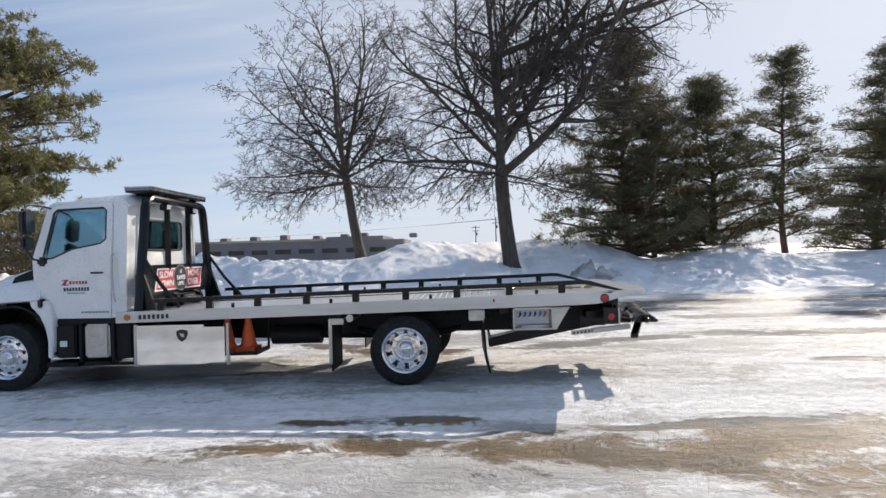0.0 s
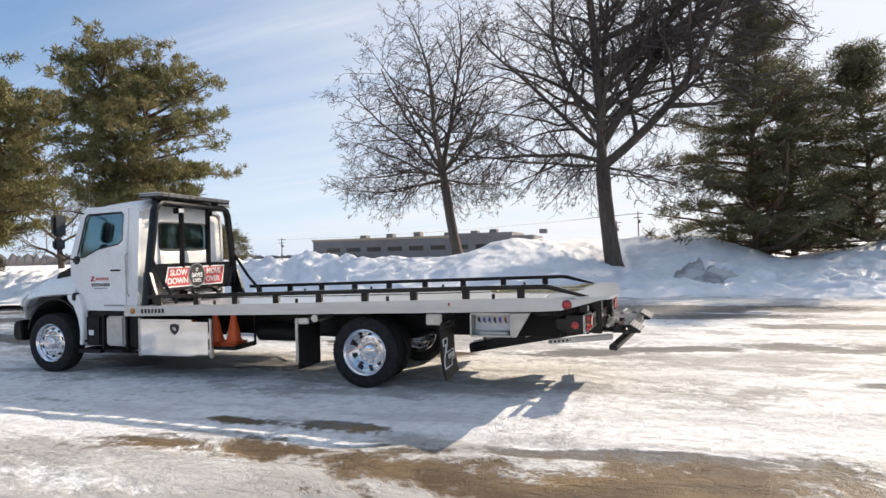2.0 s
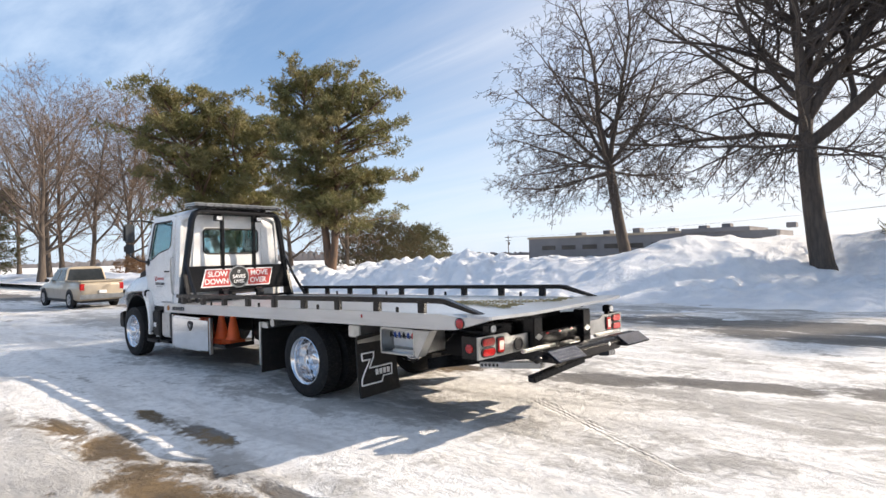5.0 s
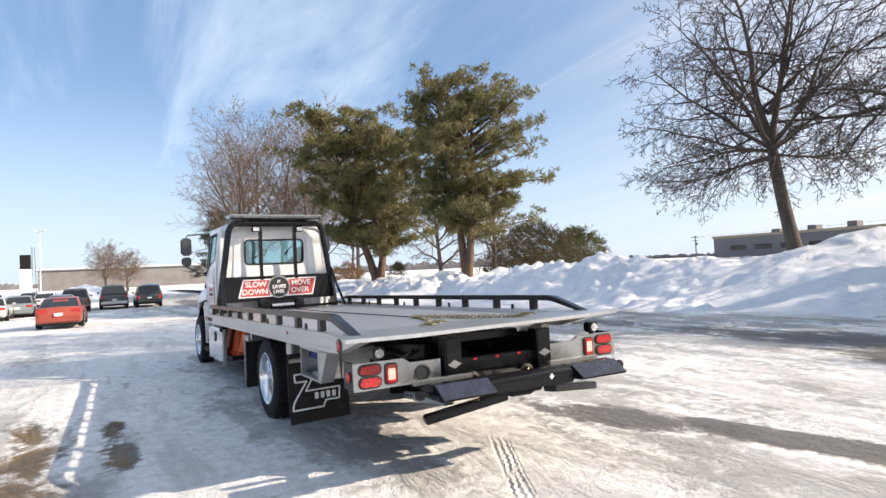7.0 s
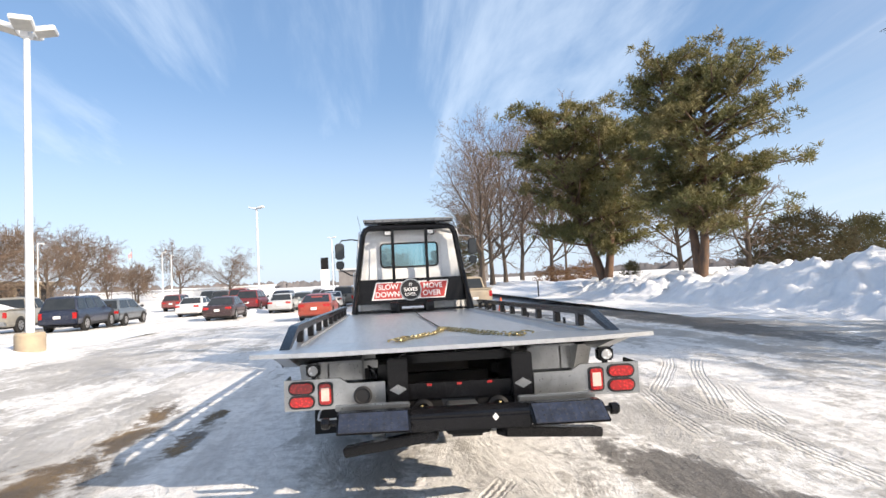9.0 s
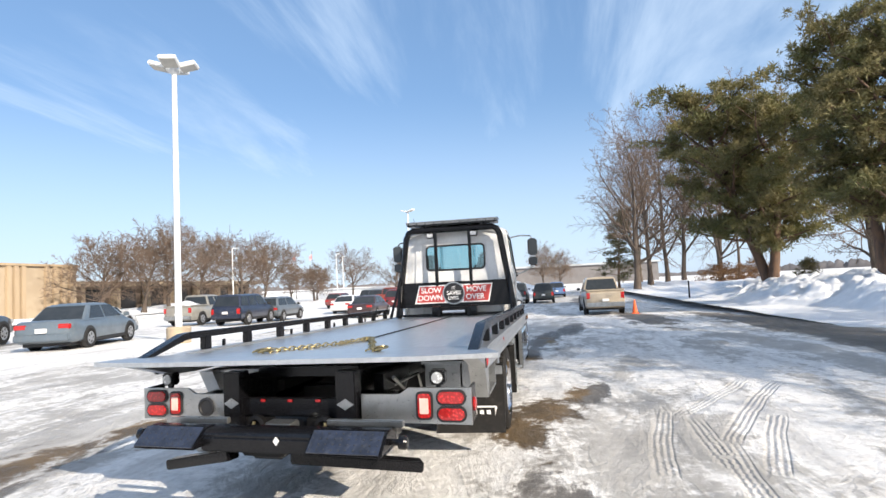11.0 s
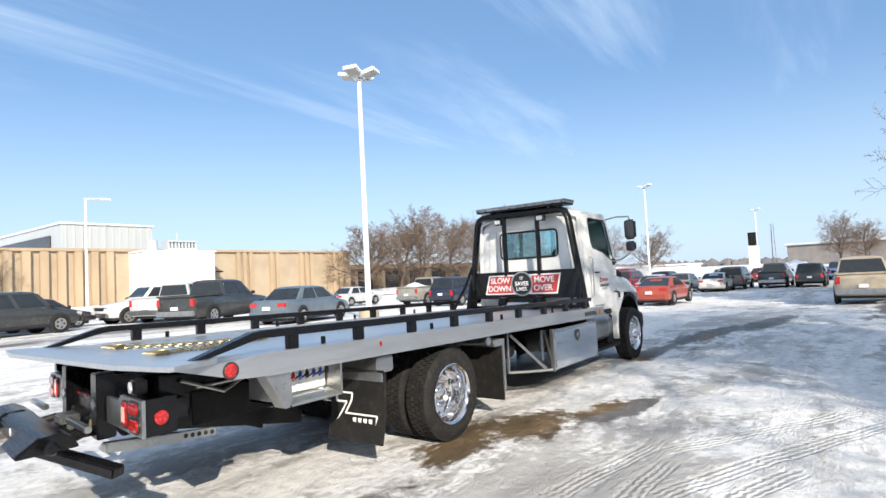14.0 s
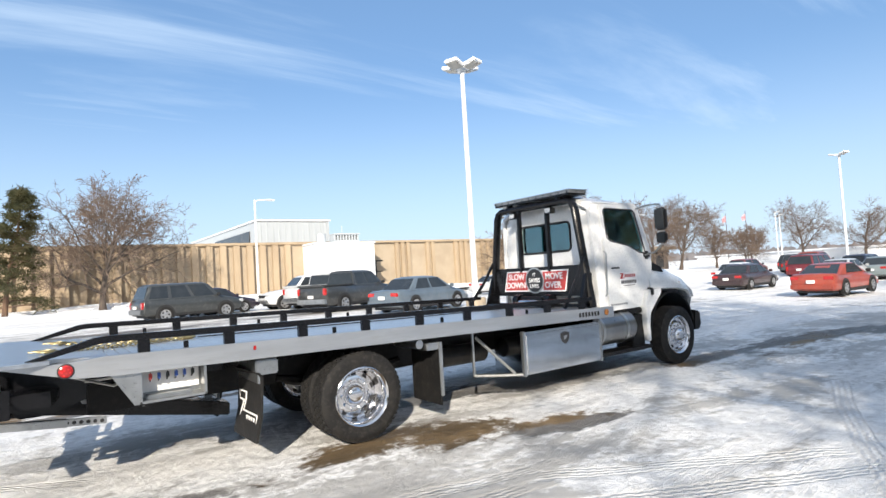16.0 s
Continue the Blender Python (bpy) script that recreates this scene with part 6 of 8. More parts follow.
def bare_tree(label, base, height, r, spec, seed, lean=(0, 0), twigs=TWIG, group="", leaves=0, limbs=None):
    rng = random.Random(seed)
    t = thing("bare_tree", label, "tree", group)
    woods = [Wood(), Wood()]
    if limbs:
        # a bole that forks into the listed limbs: share of the bole's height, azimuth, rise in degrees, length, thickness
        top = Vector((base[0] + lean[0], base[1] + lean[1], base[2] + height))
        foot = Vector(base) - Vector((0, 0, 0.3))
        side = Vector((rng.gauss(0, 0.06), rng.gauss(0, 0.06), 0))
        bole = [foot.lerp(top, w) + side * math.sin(math.pi * w) for w in (0, 0.12, 0.3, 0.5, 0.7, 0.85, 1)]
        woods[0].limb(bole, [r, r * 0.93, r * 0.86, r * 0.80, r * 0.76, r * 0.78, r * 0.62], spec["sides"][0])
        for u, az, el, size, thick in limbs:
            q = foot.lerp(top, min(u, 1.0)) + Vector((0, 0, max(0.0, u - 1.0) * height))
            d = Vector((math.cos(radians(az)) * math.cos(radians(el)), math.sin(radians(az)) * math.cos(radians(el)), math.sin(radians(el))))
            bend = 0.05 if el > 30 else -0.012
            mine = dict(spec, lift=[0.0, bend] + spec["lift"][2:], taper=[0.2, 0.30 if el < 60 else 0.18] + spec["taper"][2:])
            grow(rng, q, d, size, thick, 1, mine, woods)
    else:
        grow(rng, Vector(base) - Vector((0, 0, 0.3)), Vector((lean[0], lean[1], 1)).normalized(), height, r, 0, spec, woods)
    # swollen foot of the trunk
    for i in range(spec["sides"][0]):
        x, y, z = woods[0].v[i]
        woods[0].v[i] = (base[0] + (x - base[0]) * 1.35, base[1] + (y - base[1]) * 1.35, z)
    raw("trunk", woods[0].v, woods[0].f, BARK, t)
    raw("crown", woods[1].v, woods[1].f, twigs, t)["kind"] = "stuff"
    if leaves:
        vs, fs = [], []
        pick = woods[1].v
        for _ in range(leaves):
            x, y, z = pick[rng.randrange(len(pick))]
            if z > base[2] + (7.5 if limbs else height * 0.62):
                continue
            k = len(vs)
            a = Vector((rng.gauss(0, 1), rng.gauss(0, 1), rng.gauss(0, 1))).normalized() * 0.07
            b = a.orthogonal().normalized() * 0.04
            vs += [(x, y, z), (x + a.x + b.x, y + a.y + b.y, z - 0.03 + a.z), (x + 2 * a.x, y + 2 * a.y, z - 0.05 + 2 * a.z), (x + a.x - b.x, y + a.y - b.y, z - 0.03 + a.z)]
            fs.append((k, k + 1, k + 2, k + 3))
        raw("dry_foliage", vs, fs, DEADLEAF, t, "few dry brown leaves", False)["kind"] = "stuff"
    return t


def tuft(rng, vs, fs, p, size, n, up=0.5, flat=0.6, wide=0.09):
    """A tuft of needles: thin blades that fan out from one place."""
    for _ in range(n):
        d = Vector((rng.gauss(0, 1), rng.gauss(0, 1), rng.gauss(up, 1) * flat))
        d = d.normalized() * size * rng.uniform(0.55, 1.15)
        o = p + Vector((rng.gauss(0, 1), rng.gauss(0, 1), rng.gauss(0, 1) * flat)) * size * 0.45
        s = d.orthogonal().normalized() * size * wide
        k = len(vs)
        a, b, c = o - s, o + s, o + d
        vs += [a[:], b[:], c[:]]
        fs.append((k, k + 1, k + 2))


def puff(rng, vs, fs, p, size, n):
    """A dense rounded puff of needles that all point outwards from its heart."""
    for _ in range(n):
        d = Vector((rng.gauss(0, 1), rng.gauss(0, 1), rng.gauss(0.25, 0.85))).normalized()
        o = p + d * size * rng.uniform(0.15, 0.55)
        tip = o + (d + Vector((rng.gauss(0, 0.25), rng.gauss(0, 0.25), rng.gauss(0.1, 0.25)))) * size * rng.uniform(0.45, 0.75)
        w = d.orthogonal().normalized()
        w = (w * math.cos(rng.random() * 6.28) + d.cross(w) * math.sin(rng.random() * 6.28)).normalized() * size * 0.10
        k = len(vs)
        vs += [(o - w)[:], (o + w)[:], tip[:]]
        fs.append((k, k + 1, k + 2))


def pine(label, base, height, r, seed, profile, limbs, tufts, needle, size=0.34, blades=26, forks=1, lean=(0, 0), category="pine tree", name="pine_tree", start=0.3, droop=-0.02, group="", squash=(1, 1), shift=(0, 0), pads=0, pad=0.6, puffs=False):
    """An evergreen: trunk, limbs in uneven whorls and pads of needles out along them. profile(u): reach of a limb at the height share u."""
    rng = random.Random(seed)
    t = thing(name, label, category, group)
    wood = Wood()
    vs, fs = [], []
    base = Vector(base)
    for fk in range(forks):
        d = Vector((lean[0] + (0.16 * (2 * fk - 1) * 0.9 if forks > 1 else 0), lean[1] + (0.12 * (2 * fk - 1) if forks > 1 else 0), 1)).normalized()
        pts, radii = [base - Vector((0, 0, 0.3))], [r]
        n = 10
        top = height * (1 if fk == 0 else 0.88)
        p = pts[0]
        for i in range(n):
            d = (d + Vector((rng.gauss(0, 0.05), rng.gauss(0, 0.05), 0.09))).normalized()
            p = p + d * ((top + 0.3) / n)
            pts.append(p.copy())
            radii.append(r * (1 - 0.93 * (i + 1) / n))
        wood.limb(pts, radii, 9)
        for j in range(limbs // forks):
            u = start + (1 - start) * (j + rng.random()) / (limbs // forks)
            i = min(int(u * n), n - 1)
            q = pts[i].lerp(pts[i + 1], u * n - i)
            a = j * 2.399 + rng.uniform(-0.5, 0.5)
            reach = profile(u) * rng.uniform(0.6, 1.08)
            way = Vector((math.cos(a) * squash[0], math.sin(a) * squash[1], 0))
            reach *= 1 + shift[0] * math.cos(a) + shift[1] * math.sin(a)
            dd = (way + Vector((0, 0, rng.uniform(0.05, 0.5) + 0.55 * max(0, u - 0.6)))).normalized()
            lp, lr, pos = [q.copy()], [0.018 + 0.022 * reach], q.copy()
            m = 5
            for s in range(m):
                dd = (dd + Vector((rng.gauss(0, 0.12), rng.gauss(0, 0.12), rng.gauss(droop, 0.06)))).normalized()
                pos = pos + dd * reach / m
                lp.append(pos.copy())
                lr.append(lr[0] * (1 - 0.8 * (s + 1) / m))
            wood.limb(lp, lr, 4)
            for s in range(tufts if not pads else pads):
                if pads:
                    w = (0.34 + 0.66 * (s + rng.random()) / pads) * m
                    i2 = min(int(w), m - 1)
                    c = lp[i2].lerp(lp[i2 + 1], min(1.0, w - i2))
                    spread = 0.16 * reach * (w / m) + 0.1
                    e = c + Vector((rng.gauss(0, 1) * spread, rng.gauss(0, 1) * spread, abs(rng.gauss(0, 0.25)) * spread))
                    wood.limb([c, e], [0.014, 0.006], 3)
                    rad = rng.uniform(0.7, 1.3) * pad
                    for _ in range(tufts):
                        g = Vector((rng.gauss(0, 1), rng.gauss(0, 1), rng.gauss(0.1, 0.40))) * rad * 0.6
                        if puffs:
                            puff(rng, vs, fs, e + g, size * rng.uniform(0.75, 1.3), blades)
                        else:
                            tuft(rng, vs, fs, e + g, size * rng.uniform(0.8, 1.25), blades, 0.7, 0.7, 0.085)
                    continue
                w = rng.uniform(0.30, 1.0) ** 0.75 * m
                i2 = min(int(w), m - 1)
                c = lp[i2].lerp(lp[i2 + 1], w - i2)
                off = Vector((rng.gauss(0, 1), rng.gauss(0, 1), rng.gauss(0.15, 0.45))) * 0.20 * reach * (0.4 + 0.6 * w / m) ** 0.5 * 0.8
                e = c + off
                if off.length > 0.35:
                    wood.limb([c, e], [0.012, 0.005], 3)
                tuft(rng, vs, fs, e, size * rng.uniform(0.8, 1.25), blades)
    raw("trunk", wood.v, wood.f, PINEBARK, t)
    raw("crown", vs, fs, needle, t, "", False)["kind"] = "stuff"
    return t


def shrub(label, base, wide, high, seed, needle, n=260, size=0.3, blades=18, name="shrub", category="shrub"):
    rng = random.Random(seed)
    t = thing(name, label, category)
    wood = Wood()
    vs, fs = [], []
    b = Vector(base)
    for _ in range(n):
        a, e = rng.uniform(0, 2 * math.pi), rng.random() ** 0.6
        u = rng.random()
        q = b + Vector((math.cos(a) * wide * e * (1 - 0.45 * u * u), math.sin(a) * wide * e * (1 - 0.45 * u * u), high * (0.08 + 0.9 * u * (1 - 0.25 * e)) + 0.15 * math.sin(3 * a)))
        if rng.random() < 0.25:
            wood.limb([b + Vector((rng.gauss(0, 0.15), rng.gauss(0, 0.15), 0)), b.lerp(q, 0.55) + Vector((0, 0, 0.15)), q], [0.03, 0.018, 0.006], 3)
        tuft(rng, vs, fs, q, size * rng.uniform(0.8, 1.3), blades)
    raw("wood", wood.v, wood.f, TWIG, t)
    raw("crown", vs, fs, needle, t, "", False)["kind"] = "stuff"
    return t


# two large bare trees on the snow bank
CROWN = dict(OAK, count=[1, 13, 7, 5, 2], angle=[60, 52, 50, 48, 46], ratio=[0.6, 0.44, 0.46, 0.5, 0.55], least=0.0115, thin=[0.6, 0.60, 0.56, 0.55, 0.7], wander=[0.03, 0.10, 0.13, 0.15, 0.17, 0.18])
CROWN["from"] = [0.3, 0.14, 0.12, 0.1, 0.1]
bare_tree("tall bare oak with thick grey trunk rising from the snow bank", (3.15, 20.6, 0.65), 5.3, 0.46, CROWN, 11, (-0.5, 0.0), leaves=700, limbs=[
    (1.0, 200, 84, 11.2, 0.25), (1.02, 50, 80, 10.8, 0.21), (0.95, 3, 38, 12.2, 0.23), (1.12, -10, 52, 11.5, 0.18), (1.2, 25, 50, 10.5, 0.16), (1.0, 185, 18, 7.6, 0.12), (1.1, 172, 34, 8.4, 0.13), (0.96, 195, 2, 5.6, 0.08),
    (1.25, 182, 48, 9.0, 0.13), (1.3, 10, 36, 9.0, 0.11), (1.5, -12, 24, 8.0, 0.10), (1.05, 95, 28, 6.8, 0.11), (1.05, 268, 30, 6.6, 0.11), (1.35, 120, 44, 7.0, 0.10), (1.35, 300, 42, 6.6, 0.10),
    (1.75, 178, 36, 5.6, 0.08), (1.7, 20, 40, 5.8, 0.08), (0.93, 250, -6, 4.2, 0.055), (0.95, 340, -4, 4.6, 0.06), (0.9, 25, -8, 4.0, 0.05), (0.97, 140, -2, 4.6, 0.06), (2.0, 270, 34, 5.0, 0.07), (2.0, 80, 34, 5.0, 0.07), (1.9, 3, 24, 11.5, 0.24), (1.7, -8, 30, 11.5, 0.22), (2.1, 12, 18, 10.0, 0.18), (2.2, -18, 32, 8.5, 0.13), (2.3, 22, 34, 8.0, 0.12), (1.6, 30, 30, 8.5, 0.13), (1.7, -35, 30, 7.5, 0.12)])
bare_tree("bare tree with leaning dark trunk and drooping twigs", (-4.6, 20.4, 1.5), 4.4, 0.30, CROWN, 29, (-0.75, 0.0), leaves=160, limbs=[
    (1.0, 178, 78, 8.2, 0.15), (1.0, 10, 80, 8.4, 0.14), (1.0, 175, 54, 7.4, 0.11), (0.98, 180, 32, 6.6, 0.09), (0.95, 186, 12, 6.0, 0.075), (0.92, 190, -10, 5.4, 0.06), (0.9, 172, -22, 4.6, 0.05),
    (1.0, 5, 46, 5.4, 0.09), (0.97, -5, 20, 4.2, 0.07), (0.93, 8, -8, 3.6, 0.05), (1.0, 85, 45, 6.0, 0.09), (1.0, 275, 45, 6.0, 0.09), (0.96, 120, 15, 5.0, 0.07), (0.96, 240, 14, 5.0, 0.07), (0.92, 300, -8, 3.8, 0.05), (0.92, 60, -8, 3.8, 0.05), (1.3, 190, 62, 6.0, 0.08), (1.3, 350, 62, 5.4, 0.08)])
# two pines farther along the bank
pine("green pine with a rounded dark crown beside the lot", (-30.5, 14.6, 0.3), 12.3, 0.34, 5, lambda u: 4.8 * max(0.02, 1 - ((u - 0.55) / 0.52) ** 2) ** 0.5 + 0.2, 84, 6, NEEDLE, 0.36, 30, 2, (0, 0.02), start=0.24, droop=0.02, pads=6, pad=0.55, puffs=True)
pine("tall green pine with forked reddish trunk on the snow bank", (-21.0, 15.9, 0.8), 12.0, 0.28, 18, lambda u: 3.9 * max(0.02, 1 - ((u - 0.58) / 0.50) ** 2) ** 0.5 + 0.2, 92, 6, NEEDLE, 0.29, 30, 2, (0, 0.0), shift=(0.08, 0.20), start=0.24, droop=0.0, pads=6, pad=0.52, puffs=True)
# dark conifers behind the ridge, against the light
CONE = lambda a, b: (lambda u: a * (1 - u) ** 0.75 + b)  # noqa: E731
# the last two stand out of view, added to cast shade on the lot
for k, (x, y, h, rr, sd) in enumerate(((10.2, 25.0, 13.4, 6.0, 3), (15.6, 26.0, 10.8, 5.0, 14), (19.8, 26.0, 12.6, 4.2, 25), (25.6, 25.5, 12.4, 5.6, 36), (31.0, 27.0, 11.8, 5.6, 47), (12.9, 28.6, 9.8, 5.2, 58), (28.4, 31.0, 9.0, 5.0, 71), (37.0, 26.0, 12.5, 4.6, 82), (43.5, 27.0, 12.0, 4.6, 93))):
    pine("tall dark conifer standing behind the snow bank", (x, y, 0.75), h, 0.20, sd, CONE(rr, 0.5), (104, 84, 46, 72, 76, 70, 60, 70, 70)[k], 7, DARKNEEDLE, 0.32, 15, 1, start=0.04 if k != 2 else 0.12, droop=-0.04, group="conifers behind the ridge", name="conifer", category="conifer", pads=5, pad=0.50)
# brown bare trees in a row beyond the pines
for k, (x, y, h) in enumerate(((-58, 10.8, 13.5), (-66, 13.5, 16.5), (-74, 17.0, 19.5), (-66, 21.5, 18.0), (-62, 16.5, 16.5), (-84, 15.0, 17.0), (-54, 23.0, 15.0), (-30, 24.6, 7.0), (-33, 21.5, 7.5), (-60, 19.8, 15.0), (-70, 24.8, 17.5), (-63, 26.0, 15.5))):
    bare_tree("bare brown tree in a row along the snow verge", (x, y, 0.45), h, 0.34 - 0.015 * k, FARTREE, 60 + k, twigs=PALETWIG, group="row of bare trees")
pine("sparse dark fir at the end of the tree row", (-75, 10.8, 0.3), 10.3, 0.2, 77, CONE(3.6, 0.4), 44, 9, DARKNEEDLE, 0.5, 14, 1, start=0.12, droop=-0.05, name="fir_tree", category="fir tree")
shrub("wide brownish green evergreen shrub behind the bank", (-30, 28.5, 0.6), 4.2, 4.9, 3, BROWNNEEDLE, 420, 0.42)
shrub("dark green evergreen shrub behind the bank", (-31, 35.0, 0.8), 3.0, 4.4, 4, DARKNEEDLE, 300, 0.42)
shrub("russet brown shrub beyond the pine", (-50, 20.0, 0.3), 2.4, 2.4, 5, RUSSET, 160, 0.3)
shrub("russet brown shrub beyond the pine", (-57, 19.0, 0.3), 2.6, 2.4, 6, RUSSET, 160, 0.3)
shrub("small green evergreen in the snow", (-35.5, 18.6, 0.5), 0.8, 1.9, 7, DARKNEEDLE, 90, 0.25)
# bare ornamental trees along the far building
for k, (x, y, h) in enumerate(((-1.0, -44.0, 8.4), (-44.5, -44.0, 7.0), (-50, -43.5, 8.6), (-55, -44, 9.0), (-61.5, -44, 9.4), (-70, -43.0, 8.6), (-78, -44, 9.6))):
    bare_tree("low spreading bare tree before the tan building", (x, y, 0.2), h * 0.82, 0.25, LOWTREE, 90 + k, twigs=PALETWIG, group="trees by the building")
for k, (x, y) in enumerate(((-92, -46), (-100, -45), (-106, -47))):
    bare_tree("broad low bare tree with brown twigs", (x, y, 0.0), 5.0, 0.2, LOWTREE, 120 + k, twigs=PALETWIG, group="low brown trees")
for k, (x, y, h) in enumerate(((-124, -45.5, 9.5), (-128, -36.0, 8.0), (-150, -0.5, 8.5), (-152, 4.0, 7.5))):
    bare_tree("distant bare tree at the edge of the lot", (x, y, -0.3), h * 0.95, 0.3, LOWTREE, 140 + k, twigs=PALETWIG, group="distant bare trees")
pine("dark green conifer beside the tan building", (4.9, -42.5, 0.2), 9.0, 0.2, 81, CONE(2.9, 0.3), 50, 12, DARKNEEDLE, 0.4, 18, 1, start=0.1, droop=-0.06, name="conifer", category="conifer")

# far woods along the horizon
WOODS = surface("far_brown_woods", (0.16, 0.15, 0.155), (0.11, 0.11, 0.12), 0.9, 0, 0.05)
rng = random.Random(5)
vs, fs = [], []
for k in range(900):
    a = math.pi * (0.42 + 0.95 * k / 900)
    rad = 620 + 60 * math.sin(k * 0.05) + rng.uniform(-20, 20)
    x, y, h, w = rad * math.cos(a), rad * math.sin(a), rng.uniform(4, 9) * (0.75 + 0.4 * math.sin(k * 0.021)), rng.uniform(2.2, 4.2)
    n = len(vs)
    tx, ty = -math.sin(a) * w, math.cos(a) * w
    vs += [(x - tx, y - ty, -1), (x + tx, y + ty, -1), (x + tx * 0.7, y + ty * 0.7, h * 0.75), (x + tx * 0.1, y + ty * 0.1, h), (x - tx * 0.75, y - ty * 0.75, h * 0.7), (x + 5 * math.cos(a), y + 5 * math.sin(a), h * 0.6)]
    fs += [(n, n + 1, n + 2, n + 3, n + 4), (n + 4, n + 3, n + 5), (n + 3, n + 2, n + 5)]
tagged(raw("far_woods", vs, fs, WOODS), "low brown line of far bare woods on the horizon", "woods", kind="stuff")

# ---- buildings ----
TAN = surface("tan_ribbed_concrete", (0.42, 0.325, 0.22), (0.35, 0.265, 0.175), 0.85, 0, 0.5, 0.01, 8, (0.30, 0.23, 0.16), 0.4, stretch=(1, 1, 0.3))
TANFLAT = surface("tan_rough_panel", (0.40, 0.325, 0.235), (0.35, 0.28, 0.20), 0.9, 0, 0.6, 0.02, 6, (0.33, 0.26, 0.19), 0.3)
WHITEWALL = surface("white_painted_block", (0.80, 0.81, 0.82), (0.76, 0.77, 0.78), 0.7, 0, 0.8)
METALWALL = surface("pale_corrugated_metal", (0.50, 0.53, 0.55), (0.45, 0.48, 0.50), 0.5, 0.1, 0.5, stretch=(6, 6, 0.2))
GREYBRICK = surface("grey_far_wall", (0.20, 0.19, 0.19), (0.16, 0.15, 0.15), 0.9, 0, 0.3)
DARKGLASS = surface("dark_window_glass", (0.03, 0.028, 0.028), (0.05, 0.045, 0.04), 0.15, 0, 0.5)
BROWNWALL = surface("brown_brick_entry", (0.26, 0.20, 0.15), (0.20, 0.155, 0.12), 0.9, 0, 0.8)

factory = thing("factory", "long tan ribbed concrete factory with a white annex", "building")
part("wall", B(((-45.5, -62, -0.5), (9.0, -48.0, 5.35))), TANFLAT, factory)
part("coping", B(((-45.6, -62.1, 5.35), (9.1, -47.72, 5.60)), bevel=0.03), TAN, factory)
x, k = 8.6, 0
while x > -18.2:
    part("rib", B(((x - 0.30, -48.0, -0.4), (x + 0.30, -47.62, 5.34)), bevel=0.04), TAN, factory)
    x -= 1.22
x = -26.2
while x > -45.2:
    k += 1
    part("rib", B(((x - 0.22, -48.0, -0.4), (x + 0.22, -47.68, 5.34)), bevel=0.04), TAN, factory)
    x -= (0.75, 3.3, 0.75, 0.75, 2.6)[k % 5] if x > -39.5 else 0.95
part("white_annex", B(((-25.3, -50, -0.4), (-18.7, -45.2, 5.15)), bevel=0.05), WHITEWALL, factory, "plain white block annex")
part("annex_roof_edge", B(((-25.4, -50, 5.15), (-18.6, -45.1, 5.32)), bevel=0.03), WHITEWALL, factory)
unit = part("roof_unit", B(((-24.2, -47.6, 5.3), (-21.4, -46.2, 5.6)), bevel=0.03), METALWALL, factory, "grey slatted roof fan unit")
for i in range(9):
    part("slat", B(((-24.1 + 0.32 * i, -47.5, 5.6), (-23.95 + 0.32 * i, -46.3, 6.15))), METALWALL, unit)
part("unit_top", B(((-24.2, -47.6, 6.15), (-21.4, -46.2, 6.3)), bevel=0.02), METALWALL, unit)
bm = bmesh.new()
stick(bm, (-20.3, -47, 5.3), (-20.3, -47, 6.3), 0.45, 16)
part("roof_vent", bm, METALWALL, factory)
bm = bmesh.new()
stick(bm, (-22.6, -47, 6.3), (-22.6, -47, 7.1), 0.04, 6)
part("vent_pipe", bm, METALWALL, factory)
bm = B(((-26.9, -47.6, 3.3), (-25.3, -46.4, 3.42)), ((-26.9, -47.6, 2.2), (-25.3, -46.4, 2.3)), ((-26.6, -47.5, 0.3), (-26.4, -47.3, 3.4)), ((-26.3, -47.4, 2.4), (-25.7, -46.8, 3.2)), bevel=0.02)
part("steel_landing", bm, FRAME, factory)

shed = thing("warehouse", "tall pale metal warehouse behind the factory", "building")
bm = bmesh.new()
prism(bm, [(-21.0, -0.4), (-31.5, -0.4), (-31.5, 10.1), (-21.0, 10.1)], 1, -110, -70)
part("wall", bm, METALWALL, shed)
part("roof", B(((-31.7, -110.2, 10.1), (-20.8, -69.8, 10.35)), bevel=0.04), WHITEWALL, shed)
part("window_band", B(((-21.0, -92, 7.4), (-20.85, -73, 9.0))), DARKGLASS, shed)
for i in range(12):
    part("wall_seam", B(((-21.6 - 0.86 * i, -70.0, 0), (-21.5 - 0.86 * i, -69.93, 10.05))), METALWALL, shed)

entry = thing("entrance_building", "low brown entrance building with dark openings and snowy roof", "building")
part("wall", B(((-84, -60, -0.5), (-45.7, -50.0, 3.3))), BROWNWALL, entry)
part("canopy", B(((-84.5, -60, 3.3), (-45.4, -48.6, 3.85)), bevel=0.05), TANFLAT, entry)
part("roof_snow", B(((-84.3, -59.8, 3.85), (-45.6, -48.9, 4.0)), bevel=0.05), SNOW, entry)
for i in range(7):
    x = -49.5 - 5.2 * i
    w = part("window", B(((x - 1.9, -50.0, 0.5), (x + 1.2, -49.9, 3.0)), bevel=0.02), DARKGLASS, entry)
    part("pillar", B(((x + 1.7, -49.9, -0.3), (x + 2.3, -49.0, 3.3)), bevel=0.03), TANFLAT, entry)

